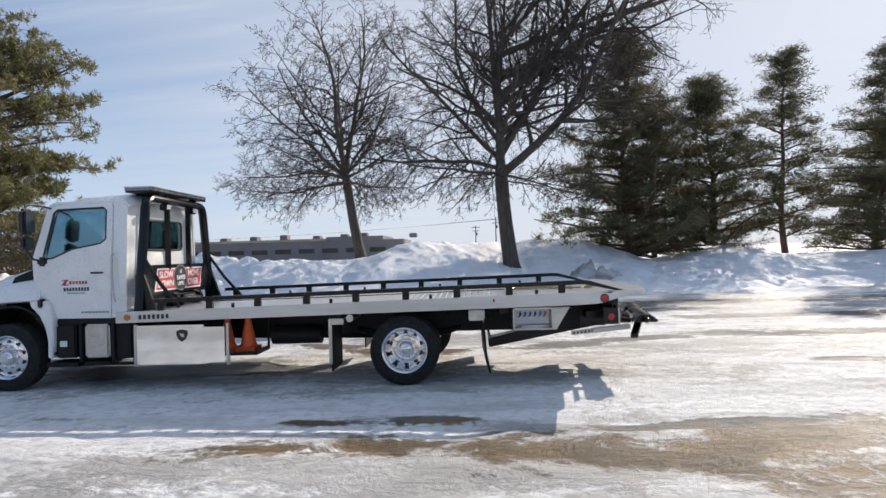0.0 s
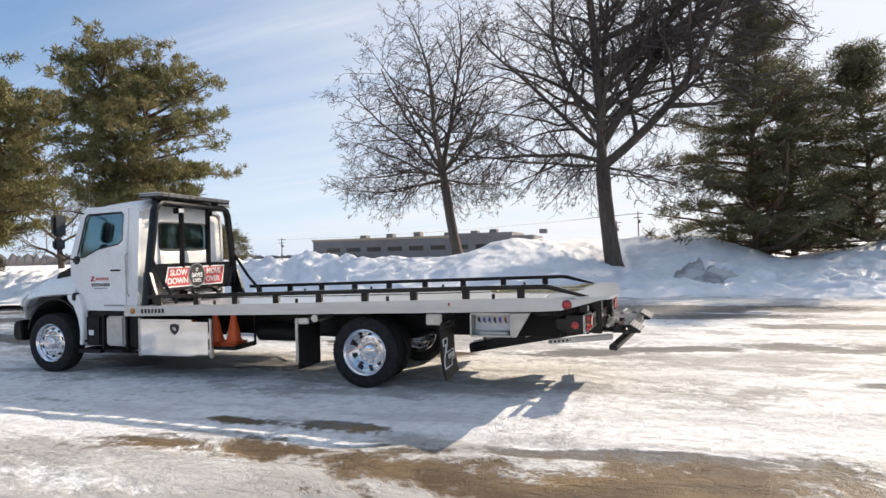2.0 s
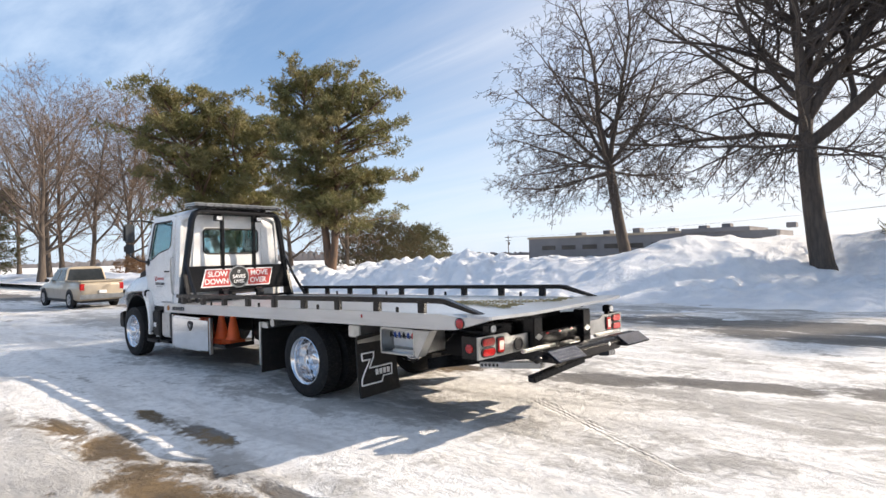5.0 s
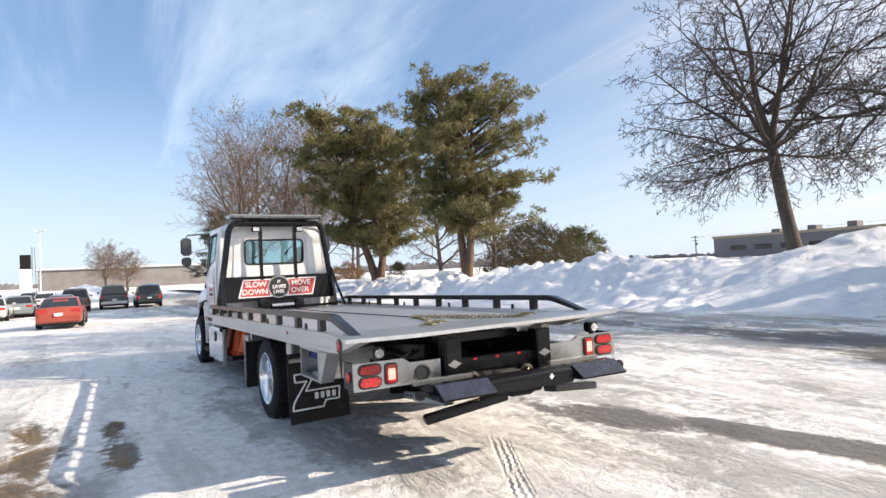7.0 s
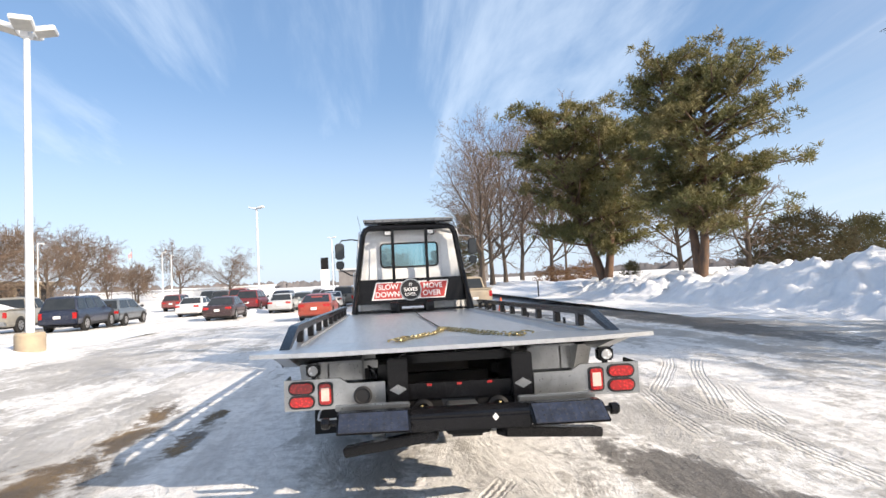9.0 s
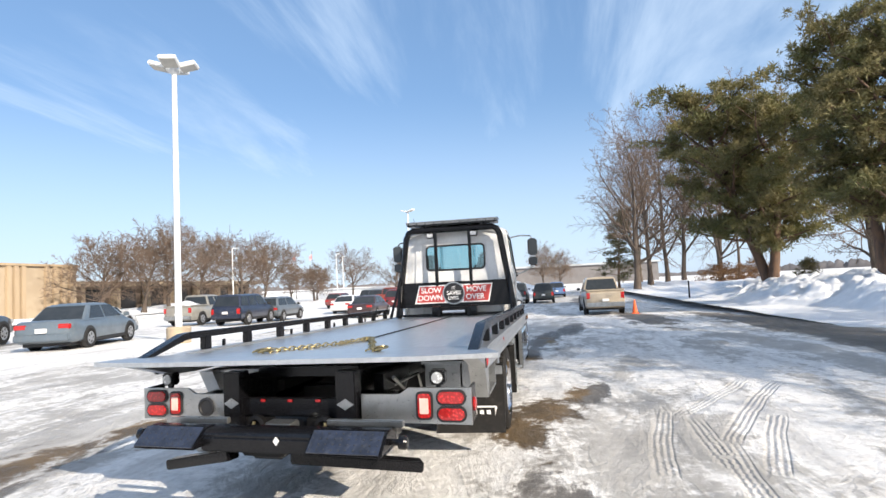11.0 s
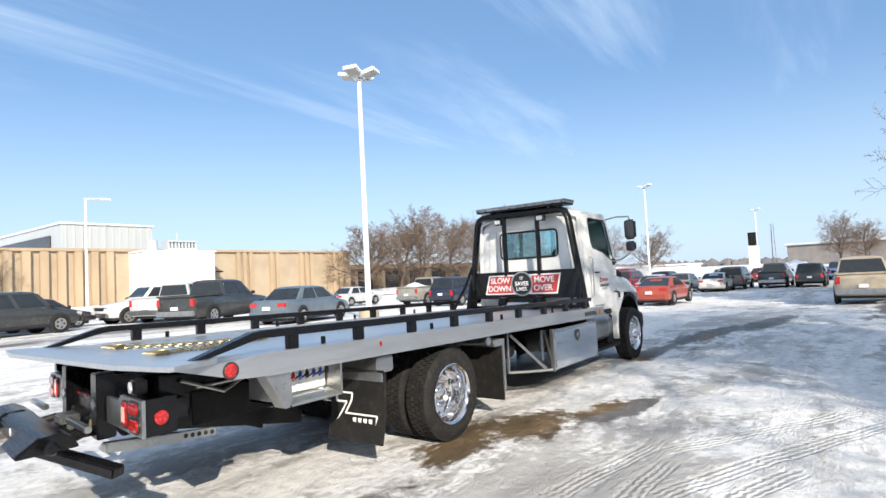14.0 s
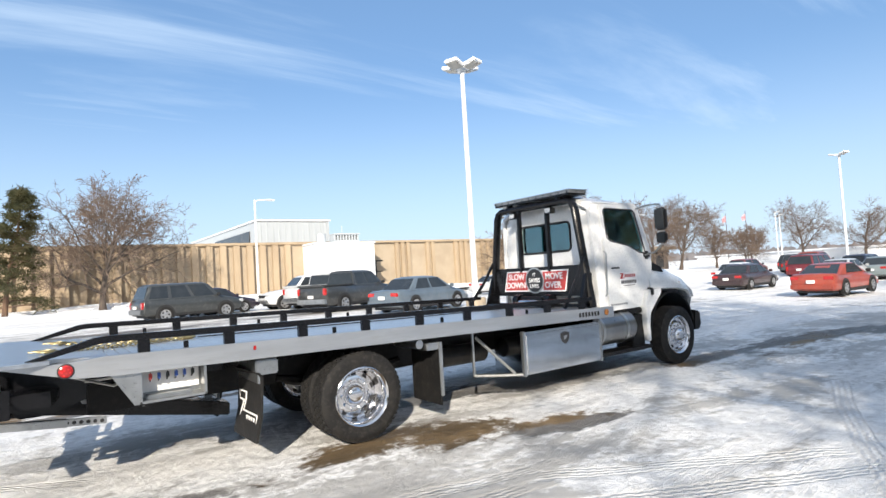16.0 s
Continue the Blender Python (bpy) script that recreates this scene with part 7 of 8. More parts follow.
far = thing("far_building", "long low dark grey building beyond the snow bank", "building")
part("wall", B(((-53, 90, -0.5), (-10.5, 104, 4.35))), GREYBRICK, far)
part("parapet", B(((-53.2, 89.8, 4.35), (-24, 104.2, 4.75)), bevel=0.03), TANFLAT, far)
part("side_block", B(((-24, 89.7, 4.3), (-14.0, 103, 5.0)), bevel=0.04), GREYBRICK, far)
for i, x in enumerate((-44, -38.5, -33, -27, -22, -18.5, -9.6)):
    part("roof_unit", B(((x, 92, 4.6), (x + 1.3, 94, 5.35 + 0.15 * (i % 3))), bevel=0.05), GREYBRICK, far)
for i in range(9):
    part("wall_band", B(((-50 + 4.2 * i, 89.9, 2.2), (-47.2 + 4.2 * i, 89.98, 3.0))), DARKGLASS, far)
white = thing("white_building", "long low white building far across the lot", "building")
part("wall", B(((-150, -75, -0.5), (-135, -30, 1.7)), bevel=0.1), WHITEWALL, white)
part("roof_snow", B(((-150.5, -75.5, 1.7), (-134.5, -29.5, 2.1)), bevel=0.15), SNOW, white)
brownlow = thing("distant_building", "low dark building far behind the parked cars", "building")
part("wall", B(((-260, -20, -0.5), (-240, 45, 7.0))), GREYBRICK, brownlow)
part("roof", B(((-261, -21, 7.0), (-239, 46, 7.8)), bevel=0.1), METALWALL, brownlow)

# snow piles in the lot
def pile(x, y, rx, ry, h, seed, material=SNOW, name="snow_pile", label="heap of ploughed white snow in the lot", rubble=0):
    xs, ys = np.linspace(-1.25, 1.25, 60), np.linspace(-1.25, 1.25, 60)

    def hh(a, b):
        d = np.hypot(a, b) + 0.14 * bumps(a * 2, b * 2, 1.6, seed, 3)
        return np.clip(1 - d, 0, 1) ** 0.7 * (1 + 0.25 * bumps(a * 3, b * 3, 1.0, seed + 1, 3))

    def broken(a, b):
        return rubble * (worley(a * rx, b * ry, 0.5, seed + 4) + 0.6 * worley(a * rx, b * ry, 0.24, seed + 5) - 0.45) if rubble else 0
    ob = sheet(name, xs, ys, lambda a, b: (h + broken(a, b)) * hh(a, b) - 0.06, material)
    ob.matrix_basis = Matrix.Translation((x, y, float(lot_height(np.array(float(x)), np.array(float(y)))))) @ Matrix.Diagonal((rx, ry, 1, 1))
    return tagged(ob, label, "snow pile", kind="structure")


pile(-92, -4, 10, 6, 2.2, 1)
pile(-88, -14, 7, 5, 1.4, 2)
pile(6.4, 17.6, 1.9, 0.7, 0.9, 3, DIRTSNOW, label="dirty grey lump of ploughed snow at the bank", rubble=0.6)
pile(-15, -46, 30, 3.2, 1.0, 4, label="long snow verge before the factory wall")
pile(-60, -46, 30, 4.5, 1.1, 5, label="long snow verge before the entrance building")
pile(1, -40, 14, 3.5, 0.45, 6, label="low snow verge beside the far drive")
pile(-12.5, -11.8, 4.5, 1.5, 0.22, 7, label="low snow heap round the lamp post")
pile(-40, -11.4, 5, 1.6, 0.4, 8, label="low snow heap between parked cars")
pile(-45, -24.5, 8, 3, 0.7, 9, label="snow heap behind parked cars")

# ---- lamp posts ----
POLE = surface("white_pole_paint", (0.80, 0.81, 0.81), (0.72, 0.73, 0.73), 0.45, 0, 2)
CONCRETE = surface("tan_concrete_base", (0.42, 0.34, 0.24), (0.34, 0.28, 0.21), 0.9, 0, 3, 0.004, 30)
LAMPGLASS = surface("grey_lamp_diffuser", (0.42, 0.41, 0.37), (0.36, 0.35, 0.32), 0.4, 0, 6)


def lot_lamp(x, y, h, heads, thick=0.10, base=True, turn=0.0):
    z = float(lot_height(np.array(float(x)), np.array(float(y))))
    t = thing("lamp_post", "tall white lamp post with flat square heads on a tan base", "lamp post", "lot lamps", pose(x, y, z))
    part("pole", lathe(bmesh.new(), [(thick * 1.25, 0.0), (thick * 1.1, 2.0), (thick * 0.85, h), (0, h)], Matrix(), 12), POLE, t)
    if base:
        bm = lathe(bmesh.new(), [(0.40, -0.2), (0.40, 0.50), (0.36, 0.55), (0, 0.55)], Matrix(), 20)
        part("concrete_base", bm, CONCRETE, t, "tan concrete footing")
    bm = bmesh.new()
    box(bm, (-0.13, -0.13, h - 0.1), (0.13, 0.13, h + 0.12), 0.02)
    part("hub", bm, POLE, t)
    for k in range(heads):
        m = Matrix.Rotation(radians(turn + 360 * k / heads), 4, "Z") @ Matrix.Translation((0.2, 0, h + 0.05)) @ Matrix.Rotation(radians(-14), 4, "Y")
        bm = B(((0.0, -0.30, -0.02), (0.62, 0.30, 0.13)), bevel=0.03)
        bmesh.ops.transform(bm, matrix=m, verts=bm.verts)
        head = part("lamp_head", bm, POLE, t)
        bm = B(((0.05, -0.25, -0.035), (0.57, 0.25, -0.021)), bevel=0.004)
        bmesh.ops.transform(bm, matrix=m, verts=bm.verts)
        part("diffuser", bm, LAMPGLASS, head)
    return t


lot_lamp(-11.15, -11.05, 9.6, 4, turn=18)
lot_lamp(-56, -14, 10.4, 2, turn=70)
lot_lamp(-100, -10, 10.4, 2, turn=70)
lot_lamp(-110, -44, 9.5, 1, 0.08, False, 80)


def street_lamp(x, y, h, turn):
    t = thing("street_lamp", "slim white street lamp with a short arm", "street lamp", "street lamps", pose(x, y, 0.1, 0, 0, turn))
    part("pole", lathe(bmesh.new(), [(0.09, 0), (0.06, h), (0, h)], Matrix(), 10), POLE, t)
    bm = bmesh.new()
    tube(bm, [(0, 0, h - 0.2), (0.15, 0, h - 0.02), (1.0, 0, h + 0.03)], 0.04, 8)
    part("arm", bm, POLE, t)
    part("lamp_head", B(((0.75, -0.11, h - 0.04), (1.35, 0.11, h + 0.07)), bevel=0.03), POLE, t)
    return t


street_lamp(-9.0, -31.5, 7.2, 180)
street_lamp(-62.5, -40.0, 7.8, 180)
street_lamp(-98, -38, 8.0, 180)

# utility poles, flag poles, pylon sign
WOODPOLE = surface("weathered_pole_wood", (0.10, 0.085, 0.075), None, 0.9, 0, 4)
for x, y, h in ((10.1, 180, 13.2), (3.7, 200, 11.5), (-118, 180, 9.0)):
    t = thing("utility_pole", "dark wooden utility pole with cross arms", "utility pole", "utility poles", pose(x, y, -0.3))
    part("pole", lathe(bmesh.new(), [(0.22, 0), (0.15, h), (0, h)], Matrix(), 8), WOODPOLE, t)
    part("cross_arm", B(((-1.6, -0.08, h - 0.8), (1.6, 0.08, h - 0.6))), WOODPOLE, t)
    part("cross_arm", B(((-1.2, -0.08, h - 2.0), (1.2, 0.08, h - 1.8))), WOODPOLE, t)
    part("transformer", lathe(bmesh.new(), [(0.3, h - 3.6), (0.3, h - 2.6), (0, h - 2.6)], Matrix.Translation((0.4, 0, 0)), 12), WOODPOLE, t)
lines = thing("power_line", "thin dark power lines strung between poles", "power line")
for k in (-1.4, 0.0, 1.4):
    bm = bmesh.new()
    tube(bm, [(-118 + k, 180, 8.1)] + [(-118 + 128 * u, 180, 8.1 + 4.2 * u - 3.2 * 4 * u * (1 - u) * 0.4) for u in (0.2, 0.4, 0.6, 0.8)] + [(10 + k, 180, 12.3)], 0.035, 4)
    part("wire", bm, WOODPOLE, lines)
CLOTH = surface("flag_cloth", (0.55, 0.10, 0.12), (0.60, 0.60, 0.62), 0.8, 0, 3)
for x, y in ((-112, -54.5), (-112, -50.5)):
    t = thing("flag_pole", "slim grey flag pole with a small drooping flag", "flag pole", "flag poles", pose(x, y, 0))
    part("pole", lathe(bmesh.new(), [(0.09, 0), (0.05, 10.5), (0, 10.5)], Matrix(), 8), WOODPOLE, t)
    bm = bmesh.new()
    prism(bm, [(0.1, 9.9), (0.9, 9.6), (1.5, 9.2), (1.4, 8.3), (0.8, 8.5), (0.1, 8.7)], 1, -0.03, 0.03)
    part("flag", bm, CLOTH, t)
t = thing("pylon_sign", "tall pale pylon with a dark square top sign", "sign", at=pose(-120, -13.5, -0.4))
part("post", B(((-0.5, -0.9, 0), (0.5, 0.9, 5.2)), bevel=0.05), WHITEWALL, t)
part("sign_box", B(((-0.4, -0.8, 5.2), (0.4, 0.8, 7.8)), bevel=0.05), FRAME, t)
for x, y, h in ((-170, -16, 12), (-210, 2, 13)):
    t = thing("radio_mast", "thin grey radio mast on the horizon", "mast", "masts", pose(x, y, -0.4))
    bm = bmesh.new()
    for a, b in ((-0.5, -0.4), (0.5, -0.4), (0, 0.5)):
        stick(bm, (a, b, 0), (a * 0.5, b * 0.5, h), 0.06, 4)
    for i in range(14):
        z = h * i / 14
        stick(bm, (-0.45, -0.4, z), (0.45, -0.4, z + h / 14), 0.03, 3)
    part("lattice", bm, WOODPOLE, t)
# slim post at the foot of the bank
t = thing("marker_post", "slim dark marker post standing at the snow bank", "post", at=pose(-33.5, 10.6, 0))
part("post", lathe(bmesh.new(), [(0.05, 0), (0.05, 1.1), (0, 1.15)], Matrix(), 8), FRAME, t)

# ---- parked vehicles ----
CARGLASS = surface("dark_car_glass", (0.02, 0.025, 0.03), (0.03, 0.035, 0.04), 0.06, 0, 3)
SEAM = surface("black_car_trim", (0.02, 0.02, 0.021), None, 0.6, 0, 5)
WHEELALLOY = surface("dull_alloy_wheel", (0.50, 0.50, 0.51), (0.38, 0.38, 0.38), 0.35, 0.8, 8)
PAINTS = {}


def car_paint(name, c):
    if name not in PAINTS:
        PAINTS[name] = surface(name + "_car_paint", c, tuple(v * 0.85 for v in c), 0.32, 0.15, 2, 0, 30, (0.30, 0.28, 0.26), 0.17, coat=0.5)
    return PAINTS[name]


# length, width, height, wheelbase, rear overhang, belt height, bonnet height, wheel radius, then the side line of the cabin:
# foot of the rear screen, rear of the roof, front of the roof, foot of the windscreen (from the rear bumper), tail height
KINDS = {
    "sedan": (4.75, 1.82, 1.45, 2.75, 1.05, 0.92, 0.86, 0.32, (0.75, 1.35, 2.75, 3.55), 0.95),
    "coupe": (4.70, 1.82, 1.40, 2.70, 1.05, 0.92, 0.84, 0.33, (0.55, 1.45, 2.55, 3.35), 0.98),
    "suv": (4.85, 1.90, 1.78, 2.86, 0.98, 1.08, 1.05, 0.37, (0.10, 0.38, 3.00, 3.65), 1.08),
    "hatch": (4.6, 1.80, 1.60, 2.75, 0.92, 1.0, 0.98, 0.34, (0.08, 0.45, 2.7, 3.4), 1.0),
    "pickup": (5.85, 2.00, 1.92, 3.65, 1.20, 1.20, 1.14, 0.40, (1.98, 2.08, 3.55, 4.22), 1.24),
}


def car(kind, colour, c, x, y, heading, label, snow=False, group="parked vehicles"):
    """A parked vehicle with the middle of its rear bumper at (x, y); heading: degrees, 0 is +x."""
    L, W, H, wb, ro, belt, hood, wr, cab, tail = KINDS[kind]
    z = float(lot_height(np.array(float(x)), np.array(float(y))))
    name = {"suv": "suv", "pickup": "pickup_truck", "hatch": "hatchback"}.get(kind, "car")
    t = thing(name, label, "pickup" if kind == "pickup" else "car", group, pose(x, y, z, 0, 0, heading))
    paint = car_paint(colour, c)
    w = W / 2
    low = 0.24 if kind in ("sedan", "coupe") else 0.34
    bm = bmesh.new()
    rows = [(0.0, low + 0.22, tail - 0.18, w * 0.86), (0.05, low + 0.06, tail - 0.05, w * 0.93), (0.25, low, tail, w * 0.985), (cab[0], low, (tail + belt) / 2 if kind != "pickup" else tail, w), (cab[0] + 0.02, low, belt, w),
            (L * 0.5, low, belt, w), (cab[3] - 0.1, low, belt, w), (cab[3] + 0.1, low, hood + 0.02, w), (L - 0.7, low, hood - 0.06, w * 0.97), (L - 0.25, low + 0.03, hood - 0.16, w * 0.92), (L - 0.05, low + 0.1, hood - 0.30, w * 0.84), (L, low + 0.2, hood - 0.38, w * 0.78)]
    rings = []
    for px, zb, zt, ww in rows:
        zm = zb + (zt - zb) * 0.55
        half = [(ww * 0.90, zb), (ww * 0.98, zb + 0.08), (ww, zm), (ww * 0.965, zt - 0.06), (ww * 0.90, zt)]
        ring = [bm.verts.new((px, a, b)) for a, b in half] + [bm.verts.new((px, 0, zt + 0.025))] + [bm.verts.new((px, -a, b)) for a, b in half[::-1]]
        rings.append(ring)
    fs = [bm.faces.new(rings[0][::-1]), bm.faces.new(rings[-1])]
    k = len(rings[0])
    for a, b in zip(rings, rings[1:]):
        fs += [bm.faces.new((a[i], a[(i + 1) % k], b[(i + 1) % k], b[i])) for i in range(k)]
    bmesh.ops.recalc_face_normals(bm, faces=fs)
    part("body", bm, paint, t, "", 62)
    # cabin shell
    r0, r1, r2, r3 = cab
    bw, tw = w * 0.93, w * 0.74
    bz, tz = belt - 0.02, H

    def side_pt(px, u, s, out=0.0):
        return (px, s * (bw + (tw - bw) * u + out), bz + (tz - bz) * u)
    bm = bmesh.new()
    rings = []
    for k in range(25):
        px = r0 + (r3 - r0) * k / 24
        a = 0.93 * (px - r0) / max(0.05, r1 - 0.03 - r0) + 0.002
        b = 0.93 * (r3 - px) / max(0.05, r3 - r2 - 0.05) + 0.002
        h = (a ** -9 + b ** -9 + 1) ** (-1 / 9)
        half = [(bw + (tw - bw) * h * q, bz + (tz - bz) * h * q) for q in (0, 0.5, 0.86)]
        half += [((bw + (tw - bw) * h) * 0.97, bz + (tz - bz) * h * 0.95), ((bw + (tw - bw) * h) * 0.84, bz + (tz - bz) * h * 0.995), ((bw + (tw - bw) * h) * 0.4, bz + (tz - bz) * h + 0.022 * h)]
        rings.append([bm.verts.new((px, u, v)) for u, v in half] + [bm.verts.new((px, -u, v)) for u, v in half[::-1]])
    fs = []
    for a, b in zip(rings, rings[1:]):
        fs += [bm.faces.new((a[i], a[i + 1], b[i + 1], b[i])) for i in range(len(a) - 1)]
    bmesh.ops.recalc_face_normals(bm, faces=fs)
    part("cabin", bm, paint, t, "", 50)

    def pane(pts, name):
        bm = bmesh.new()
        vs = [bm.verts.new(p) for p in pts]
        f = bm.faces.new(vs)
        res = bmesh.ops.extrude_face_region(bm, geom=[f])
        n = f.normal if f.normal.length else Vector((0, 0, 1))
        bm.normal_update()
        n = f.normal.copy()
        mid = sum((v.co for v in vs), Vector()) / len(vs)
        out = (mid - Vector((L / 2, 0, 0.6))).normalized()
        if n.dot(out) < 0:
            n = -n
        for g in res["geom"]:
            if isinstance(g, bmesh.types.BMVert):
                g.co += n * 0.012
        bmesh.ops.recalc_face_normals(bm, faces=bm.faces)
        return part(name, bm, CARGLASS, t)

    def along(u, px0, px1, f):
        """x on the sloping ends at height share u."""
        return px0 + (px1 - px0) * u / 0.93
    lo_u, hi_u = 0.10, 0.86
    cuts = {"sedan": (0.1, 0.50, 0.94), "coupe": (0.25, 0.92), "suv": (0.03, 0.32, 0.62, 0.95), "hatch": (0.05, 0.5, 0.94), "pickup": (0.06, 0.48, 0.93)}[kind]
    for s in (-1, 1):
        for a, b in zip(cuts, cuts[1:]):
            g = 0.025
            xl = lambda f, u: along(u, r0, r1 - 0.03, 0) + f * (along(u, r3, r2 + 0.05, 0) - along(u, r0, r1 - 0.03, 0))  # noqa: E731
            pane([side_pt(xl(a + g, lo_u), lo_u, s), side_pt(xl(b - g, lo_u), lo_u, s), side_pt(xl(b - g, hi_u), hi_u, s), side_pt(xl(a + g, hi_u), hi_u, s)], "side_window")
    for px0, px1, nm in ((r0, r1 - 0.03, "rear_window"), (r3, r2 + 0.05, "windscreen")):
        e = []
        for u, k2 in ((lo_u, 0.92), (hi_u, 0.90)):
            yy = (bw + (tw - bw) * u) * k2
            e.append((along(u, px0, px1, 0), yy, bz + (tz - bz) * u))
        pane([(e[0][0], -e[0][1], e[0][2]), (e[0][0], e[0][1], e[0][2]), (e[1][0], e[1][1], e[1][2]), (e[1][0], -e[1][1], e[1][2])], nm)
    # lamps, bumpers, plates
    for s in (-1, 1):
        h0, h1 = (tail - 0.42, tail - 0.10) if kind in ("suv", "pickup") else (tail - 0.26, tail - 0.10)
        ww = 0.16 if kind in ("suv", "pickup") else 0.34
        part("tail_lamp", B(((-0.01, min(s * (w * 0.90 - ww), s * w * 0.93), h0), (0.10, max(s * (w * 0.90 - ww), s * w * 0.93), h1)), bevel=0.02), REDLENS, t)
        part("headlight", B(((L - 0.30, min(s * (w * 0.88 - 0.3), s * w * 0.90), hood - 0.36), (L - 0.03, max(s * (w * 0.88 - 0.3), s * w * 0.90), hood - 0.20)), bevel=0.03), CLEARLENS, t)
        part("door_mirror", B(((r3 - 0.25, min(s * w * 0.98, s * (w + 0.17)), belt), (r3 - 0.12, max(s * w * 0.98, s * (w + 0.17)), belt + 0.15)), bevel=0.03), SEAM if kind != "sedan" else paint, t)
    chrome_bumper = kind == "pickup"
    part("rear_bumper", B(((-0.07, -w * 0.92, low + 0.08), (0.12, w * 0.92, low + 0.30)), bevel=0.03), STAIN if chrome_bumper else paint, t)
    part("front_bumper", B(((L - 0.12, -w * 0.86, low + 0.05), (L + 0.05, w * 0.86, low + 0.28)), bevel=0.04), STAIN if chrome_bumper else paint, t)
    part("grille", B(((L - 0.08, -w * 0.5, hood - 0.40), (L + 0.02, w * 0.5, hood - 0.24)), bevel=0.01), SEAM, t)
    part("number_plate", B(((-0.085, -0.16, low + 0.34), (-0.01, 0.16, low + 0.48)), bevel=0.005), SIGNWHITE, t)
    part("sill", B(((ro - 0.1, -w * 0.985, low - 0.05), (ro + wb + 0.1, w * 0.985, low + 0.06)), bevel=0.02), SEAM, t)
    part("underbody", B(((0.25, -w * 0.8, low - 0.1), (L - 0.3, w * 0.8, low + 0.1))), SEAM, t)
    if kind == "pickup":
        # dark sheet over the closed top stands for the shaded open bed
        part("load_bed", B(((0.10, -w * 0.80, tail + 0.01), (r0 - 0.05, w * 0.80, tail + 0.034))), SEAM, t)
        for s in (-1, 1):
            part("bed_rail", B(((0.02, min(s * w * 0.82, s * w * 0.97), tail - 0.01), (r0 - 0.02, max(s * w * 0.82, s * w * 0.97), tail + 0.06)), bevel=0.02), paint, t)
        part("tailgate_top", B(((-0.0, -w * 0.9, tail - 0.03), (0.08, w * 0.9, tail + 0.055)), bevel=0.02), paint, t)
    for s in (-1, 1):
        for ax in (ro, ro + wb):
            m = Matrix.Translation((ax, s * (w - 0.10), wr - 0.005)) @ Matrix.Rotation(radians(-90 * s), 4, "X")
            # flat black disc laid on the body for the shade of the wheel well
            arch = lathe(bmesh.new(), [(wr * 1.16, 0.0), (wr * 1.16, 0.106), (wr * 1.02, 0.107), (0, 0.107)], Matrix.Translation((ax, s * (w - 0.10), wr + 0.03)) @ Matrix.Rotation(radians(-90 * s), 4, "X"), 24)
            part("wheel_arch", arch, SEAM, t)
            tyre = part("tyre", lathe(bmesh.new(), [(wr * 0.62, 0.10), (wr * 0.66, 0.128), (wr * 0.93, 0.130), (wr, 0.10), (wr, -0.10), (wr * 0.6, -0.12), (0, -0.12)], m, 28), RUBBER, t)
            bm = lathe(bmesh.new(), [(wr * 0.66, 0.112), (wr * 0.63, 0.126), (wr * 0.56, 0.118), (wr * 0.2, 0.122), (wr * 0.12, 0.134), (0, 0.134)], m, 24)
            rim = part("rim", bm, WHEELALLOY, tyre)
            # dark discs on the rim face paint in the shade between spokes
            for q in range(5):
                a = 2 * math.pi * q / 5
                bm = lathe(bmesh.new(), [(wr * 0.125, 0.119), (wr * 0.12, 0.1235), (0, 0.1235)], m @ Matrix.Translation((wr * 0.40 * math.cos(a), wr * 0.40 * math.sin(a), 0)), 8)
                part("rim_recess", bm, SEAM, tyre)
    if snow:
        xs, ys = np.linspace(0.15, cab[0] - 0.1, 14), np.linspace(-w * 0.75, w * 0.75, 12)
        ob = sheet("bed_snow", xs, ys, lambda a, b: tail + 0.03 + 0.32 * np.exp(-((a - 1.0) / 0.7) ** 2 - (b / 0.55) ** 2), SNOW)
        ob.parent = t
    return t


car("coupe", "burnt_orange", (0.36, 0.062, 0.035), -24.2, -4.35, 178, "burnt orange sports coupe parked on the snowy lot")
car("sedan", "dark_maroon", (0.045, 0.024, 0.026), -29.5, -10.9, 181, "dark maroon sedan parked on the snowy lot")
car("sedan", "white", (0.75, 0.75, 0.75), -37.0, -15.2, 180, "white sedan parked in the far row")
car("coupe", "cream_white", (0.72, 0.70, 0.66), -40.7, -4.95, 180, "cream white coupe parked in the far row")
car("suv", "olive_grey", (0.15, 0.145, 0.13), -44.0, -4.2, 180, "olive grey suv parked beside a dark pickup")
car("pickup", "dark_slate", (0.06, 0.075, 0.085), -45.6, -1.6, 180, "dark slate pickup parked in the far row")
car("suv", "black", (0.022, 0.03, 0.032), -45.4, 0.9, 180, "black suv parked at the end of the row")
car("pickup", "dusty_tan", (0.44, 0.37, 0.28), -23.4, 4.35, 181, "dusty tan pickup parked on the drive")
car("suv", "navy_blue", (0.018, 0.025, 0.05), -23.4, -16.9, 182, "navy blue long suv parked beside the lamp")
car("hatch", "blue_grey", (0.12, 0.14, 0.16), -27.8, -16.8, 182, "blue grey hatchback parked by the navy suv")
car("sedan", "silver", (0.50, 0.51, 0.52), -37.0, -8.5, 180, "silver sedan parked in the far row")
car("suv", "dark_red", (0.16, 0.02, 0.025), -41.0, -11.8, 180, "dark red suv parked in the far row")
car("pickup", "beige_grey", (0.30, 0.29, 0.26), -25.6, -21.6, 182, "beige grey old pickup with snow in its bed", True)
car("sedan", "steel_grey", (0.12, 0.155, 0.19), -8.6, -14.0, 195, "steel grey sedan parked beside the lamp post")
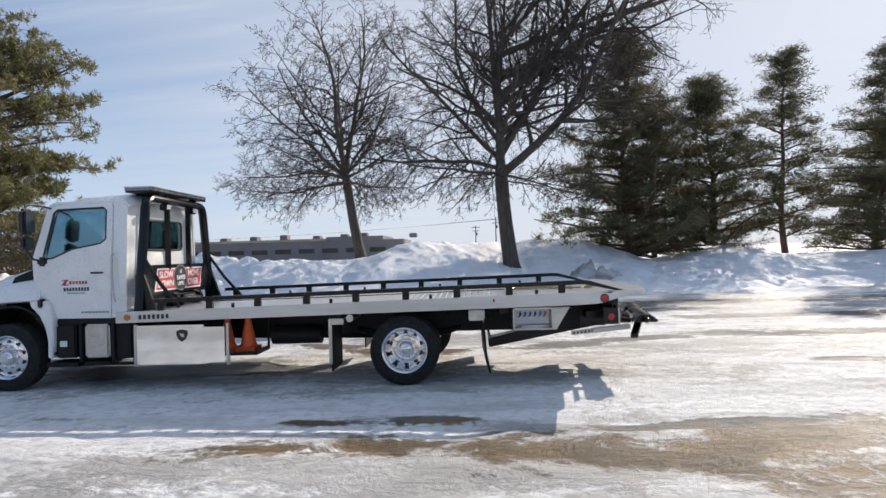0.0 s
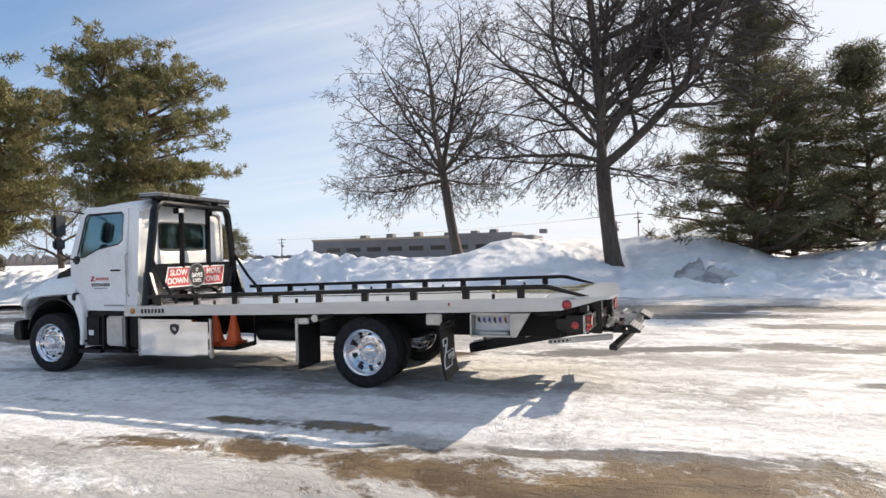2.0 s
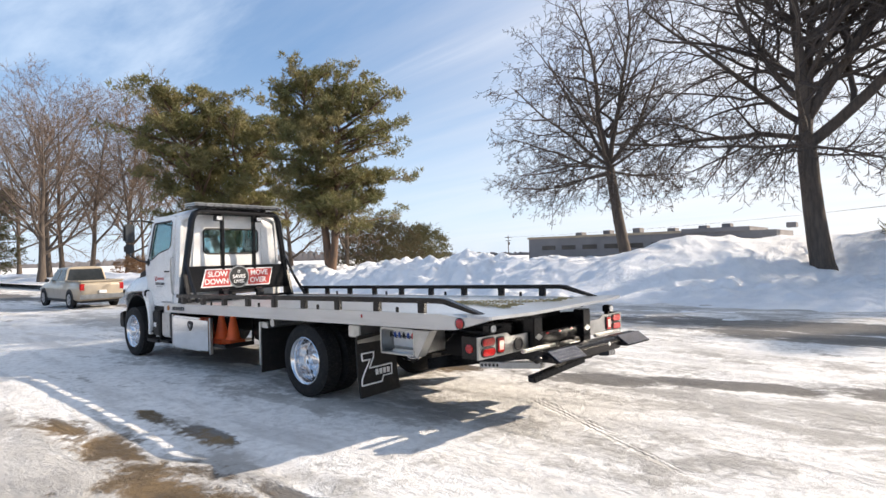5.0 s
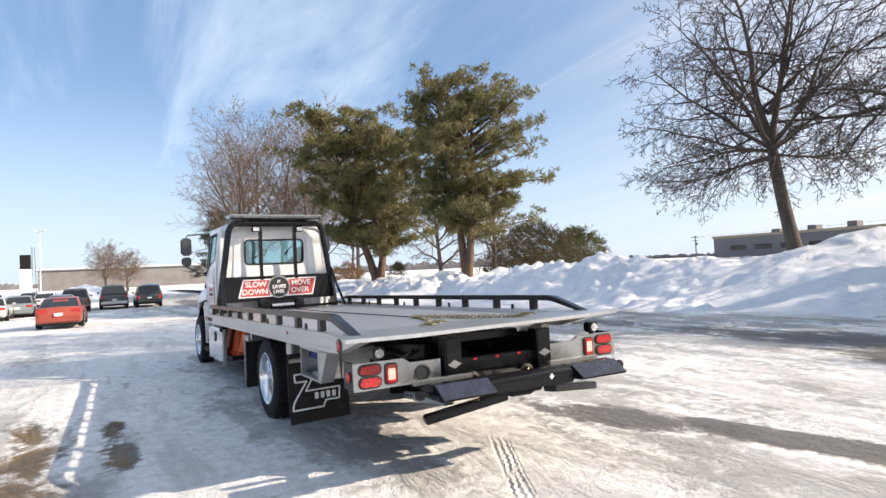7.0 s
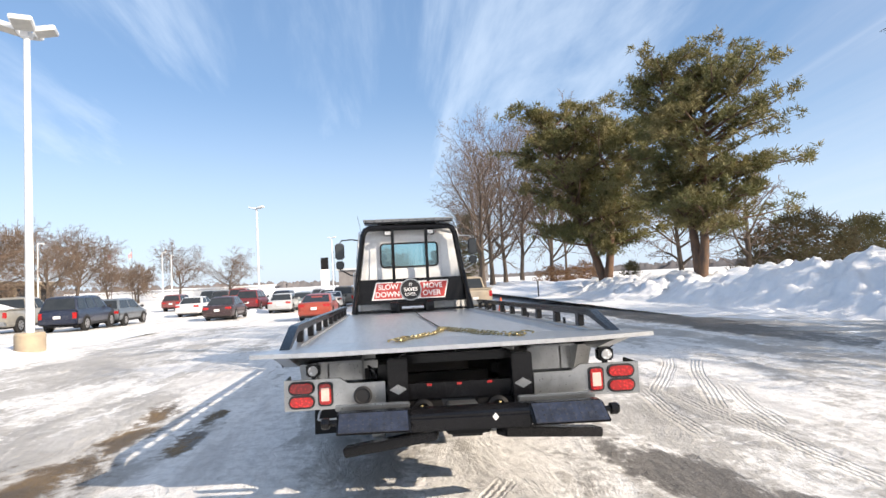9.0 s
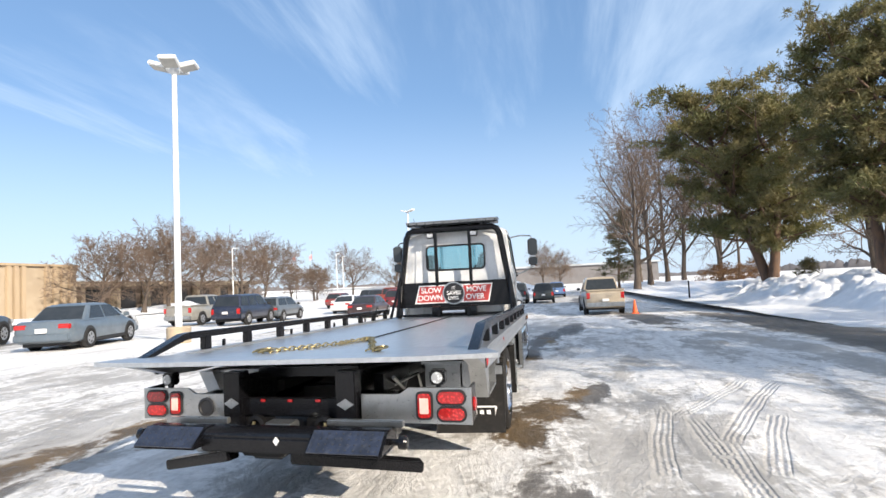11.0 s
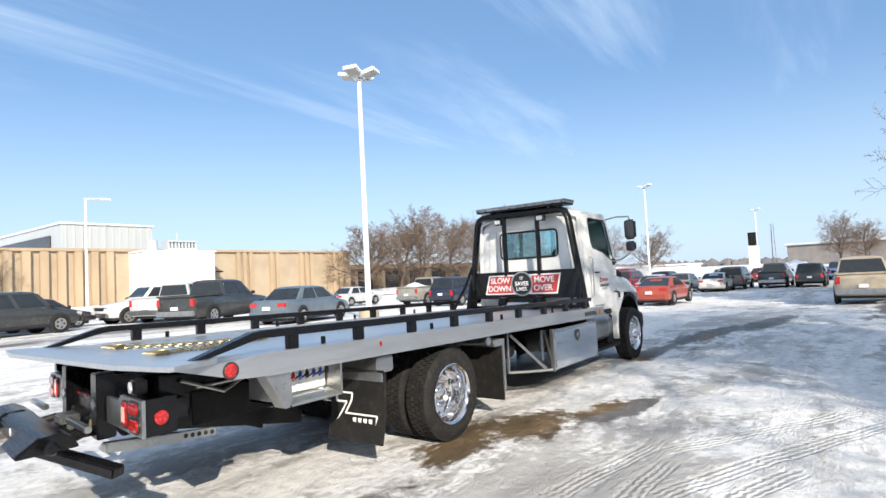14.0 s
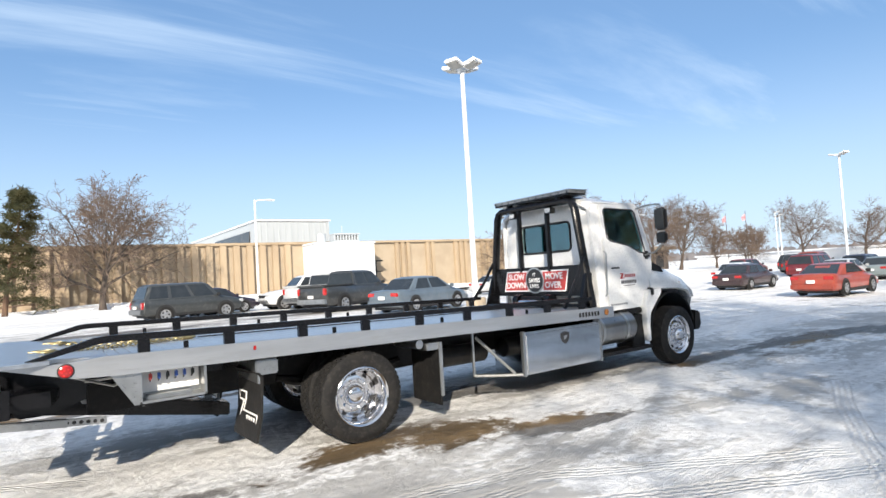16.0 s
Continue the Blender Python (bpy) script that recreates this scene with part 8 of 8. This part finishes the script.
car("pickup", "charcoal", (0.04, 0.043, 0.045), -7.5, -18.8, 202, "charcoal four door pickup parked at an angle")
car("pickup", "bright_silver", (0.55, 0.56, 0.57), -8.4, -23.3, 204, "bright silver pickup parked behind the charcoal one")
car("pickup", "white_pickup", (0.76, 0.76, 0.76), -13.4, -26.3, 0, "white pickup facing out of its space")
car("suv", "graphite", (0.045, 0.05, 0.052), -0.75, -23.2, 190, "graphite long suv parked by the far drive")
car("sedan", "dark_plum", (0.03, 0.022, 0.04), -2.6, -26.3, 190, "dark plum sedan parked behind the graphite suv")
car("sedan", "pale_silver", (0.55, 0.56, 0.56), -25.0, -28.5, 182, "pale silver sedan parked near the building")
car("pickup", "orange_red", (0.30, 0.065, 0.045), -47.5, -14.6, 180, "orange red pickup parked in the far row")
car("hatch", "dark_blue", (0.035, 0.05, 0.09), -44.0, -9.6, 180, "dark blue hatchback parked in the far row")
car("sedan", "teal_grey", (0.20, 0.24, 0.25), -40.6, -7.4, 180, "teal grey sedan parked in the far row")
car("sedan", "wine_red", (0.20, 0.03, 0.035), -60.0, -4.5, 180, "wine red sedan far down the lot")
car("suv", "pale_blue", (0.10, 0.18, 0.35), -60.0, 2.2, 180, "bright blue suv far down the lot")
car("sedan", "grey", (0.25, 0.25, 0.26), -62.0, -8.5, 180, "grey sedan far down the lot")
car("suv", "deep_grey", (0.07, 0.07, 0.075), -52.0, -17.0, 180, "deep grey suv far down the lot")
car("hatch", "red_brown", (0.20, 0.05, 0.045), -50.0, -21.0, 180, "red brown hatchback far down the lot")
car("suv", "black", (0.022, 0.03, 0.032), -58.0, -20.0, 180, "black suv far down the lot")
car("sedan", "white", (0.75, 0.75, 0.75), -55.0, -6.8, 180, "white sedan far down the lot")
# small orange cone by the tan pickup
cone = thing("traffic_cone", "small orange traffic cone standing on the snow", "traffic cone", at=pose(-23.8, 5.8, float(lot_height(np.array(-23.8), np.array(5.8)))))
part("base", B(((-0.18, -0.18, 0), (0.18, 0.18, 0.04)), bevel=0.01), ORANGE, cone)
part("cone_body", lathe(bmesh.new(), [(0.14, 0.04), (0.03, 0.72), (0, 0.72)], Matrix(), 20), ORANGE, cone)
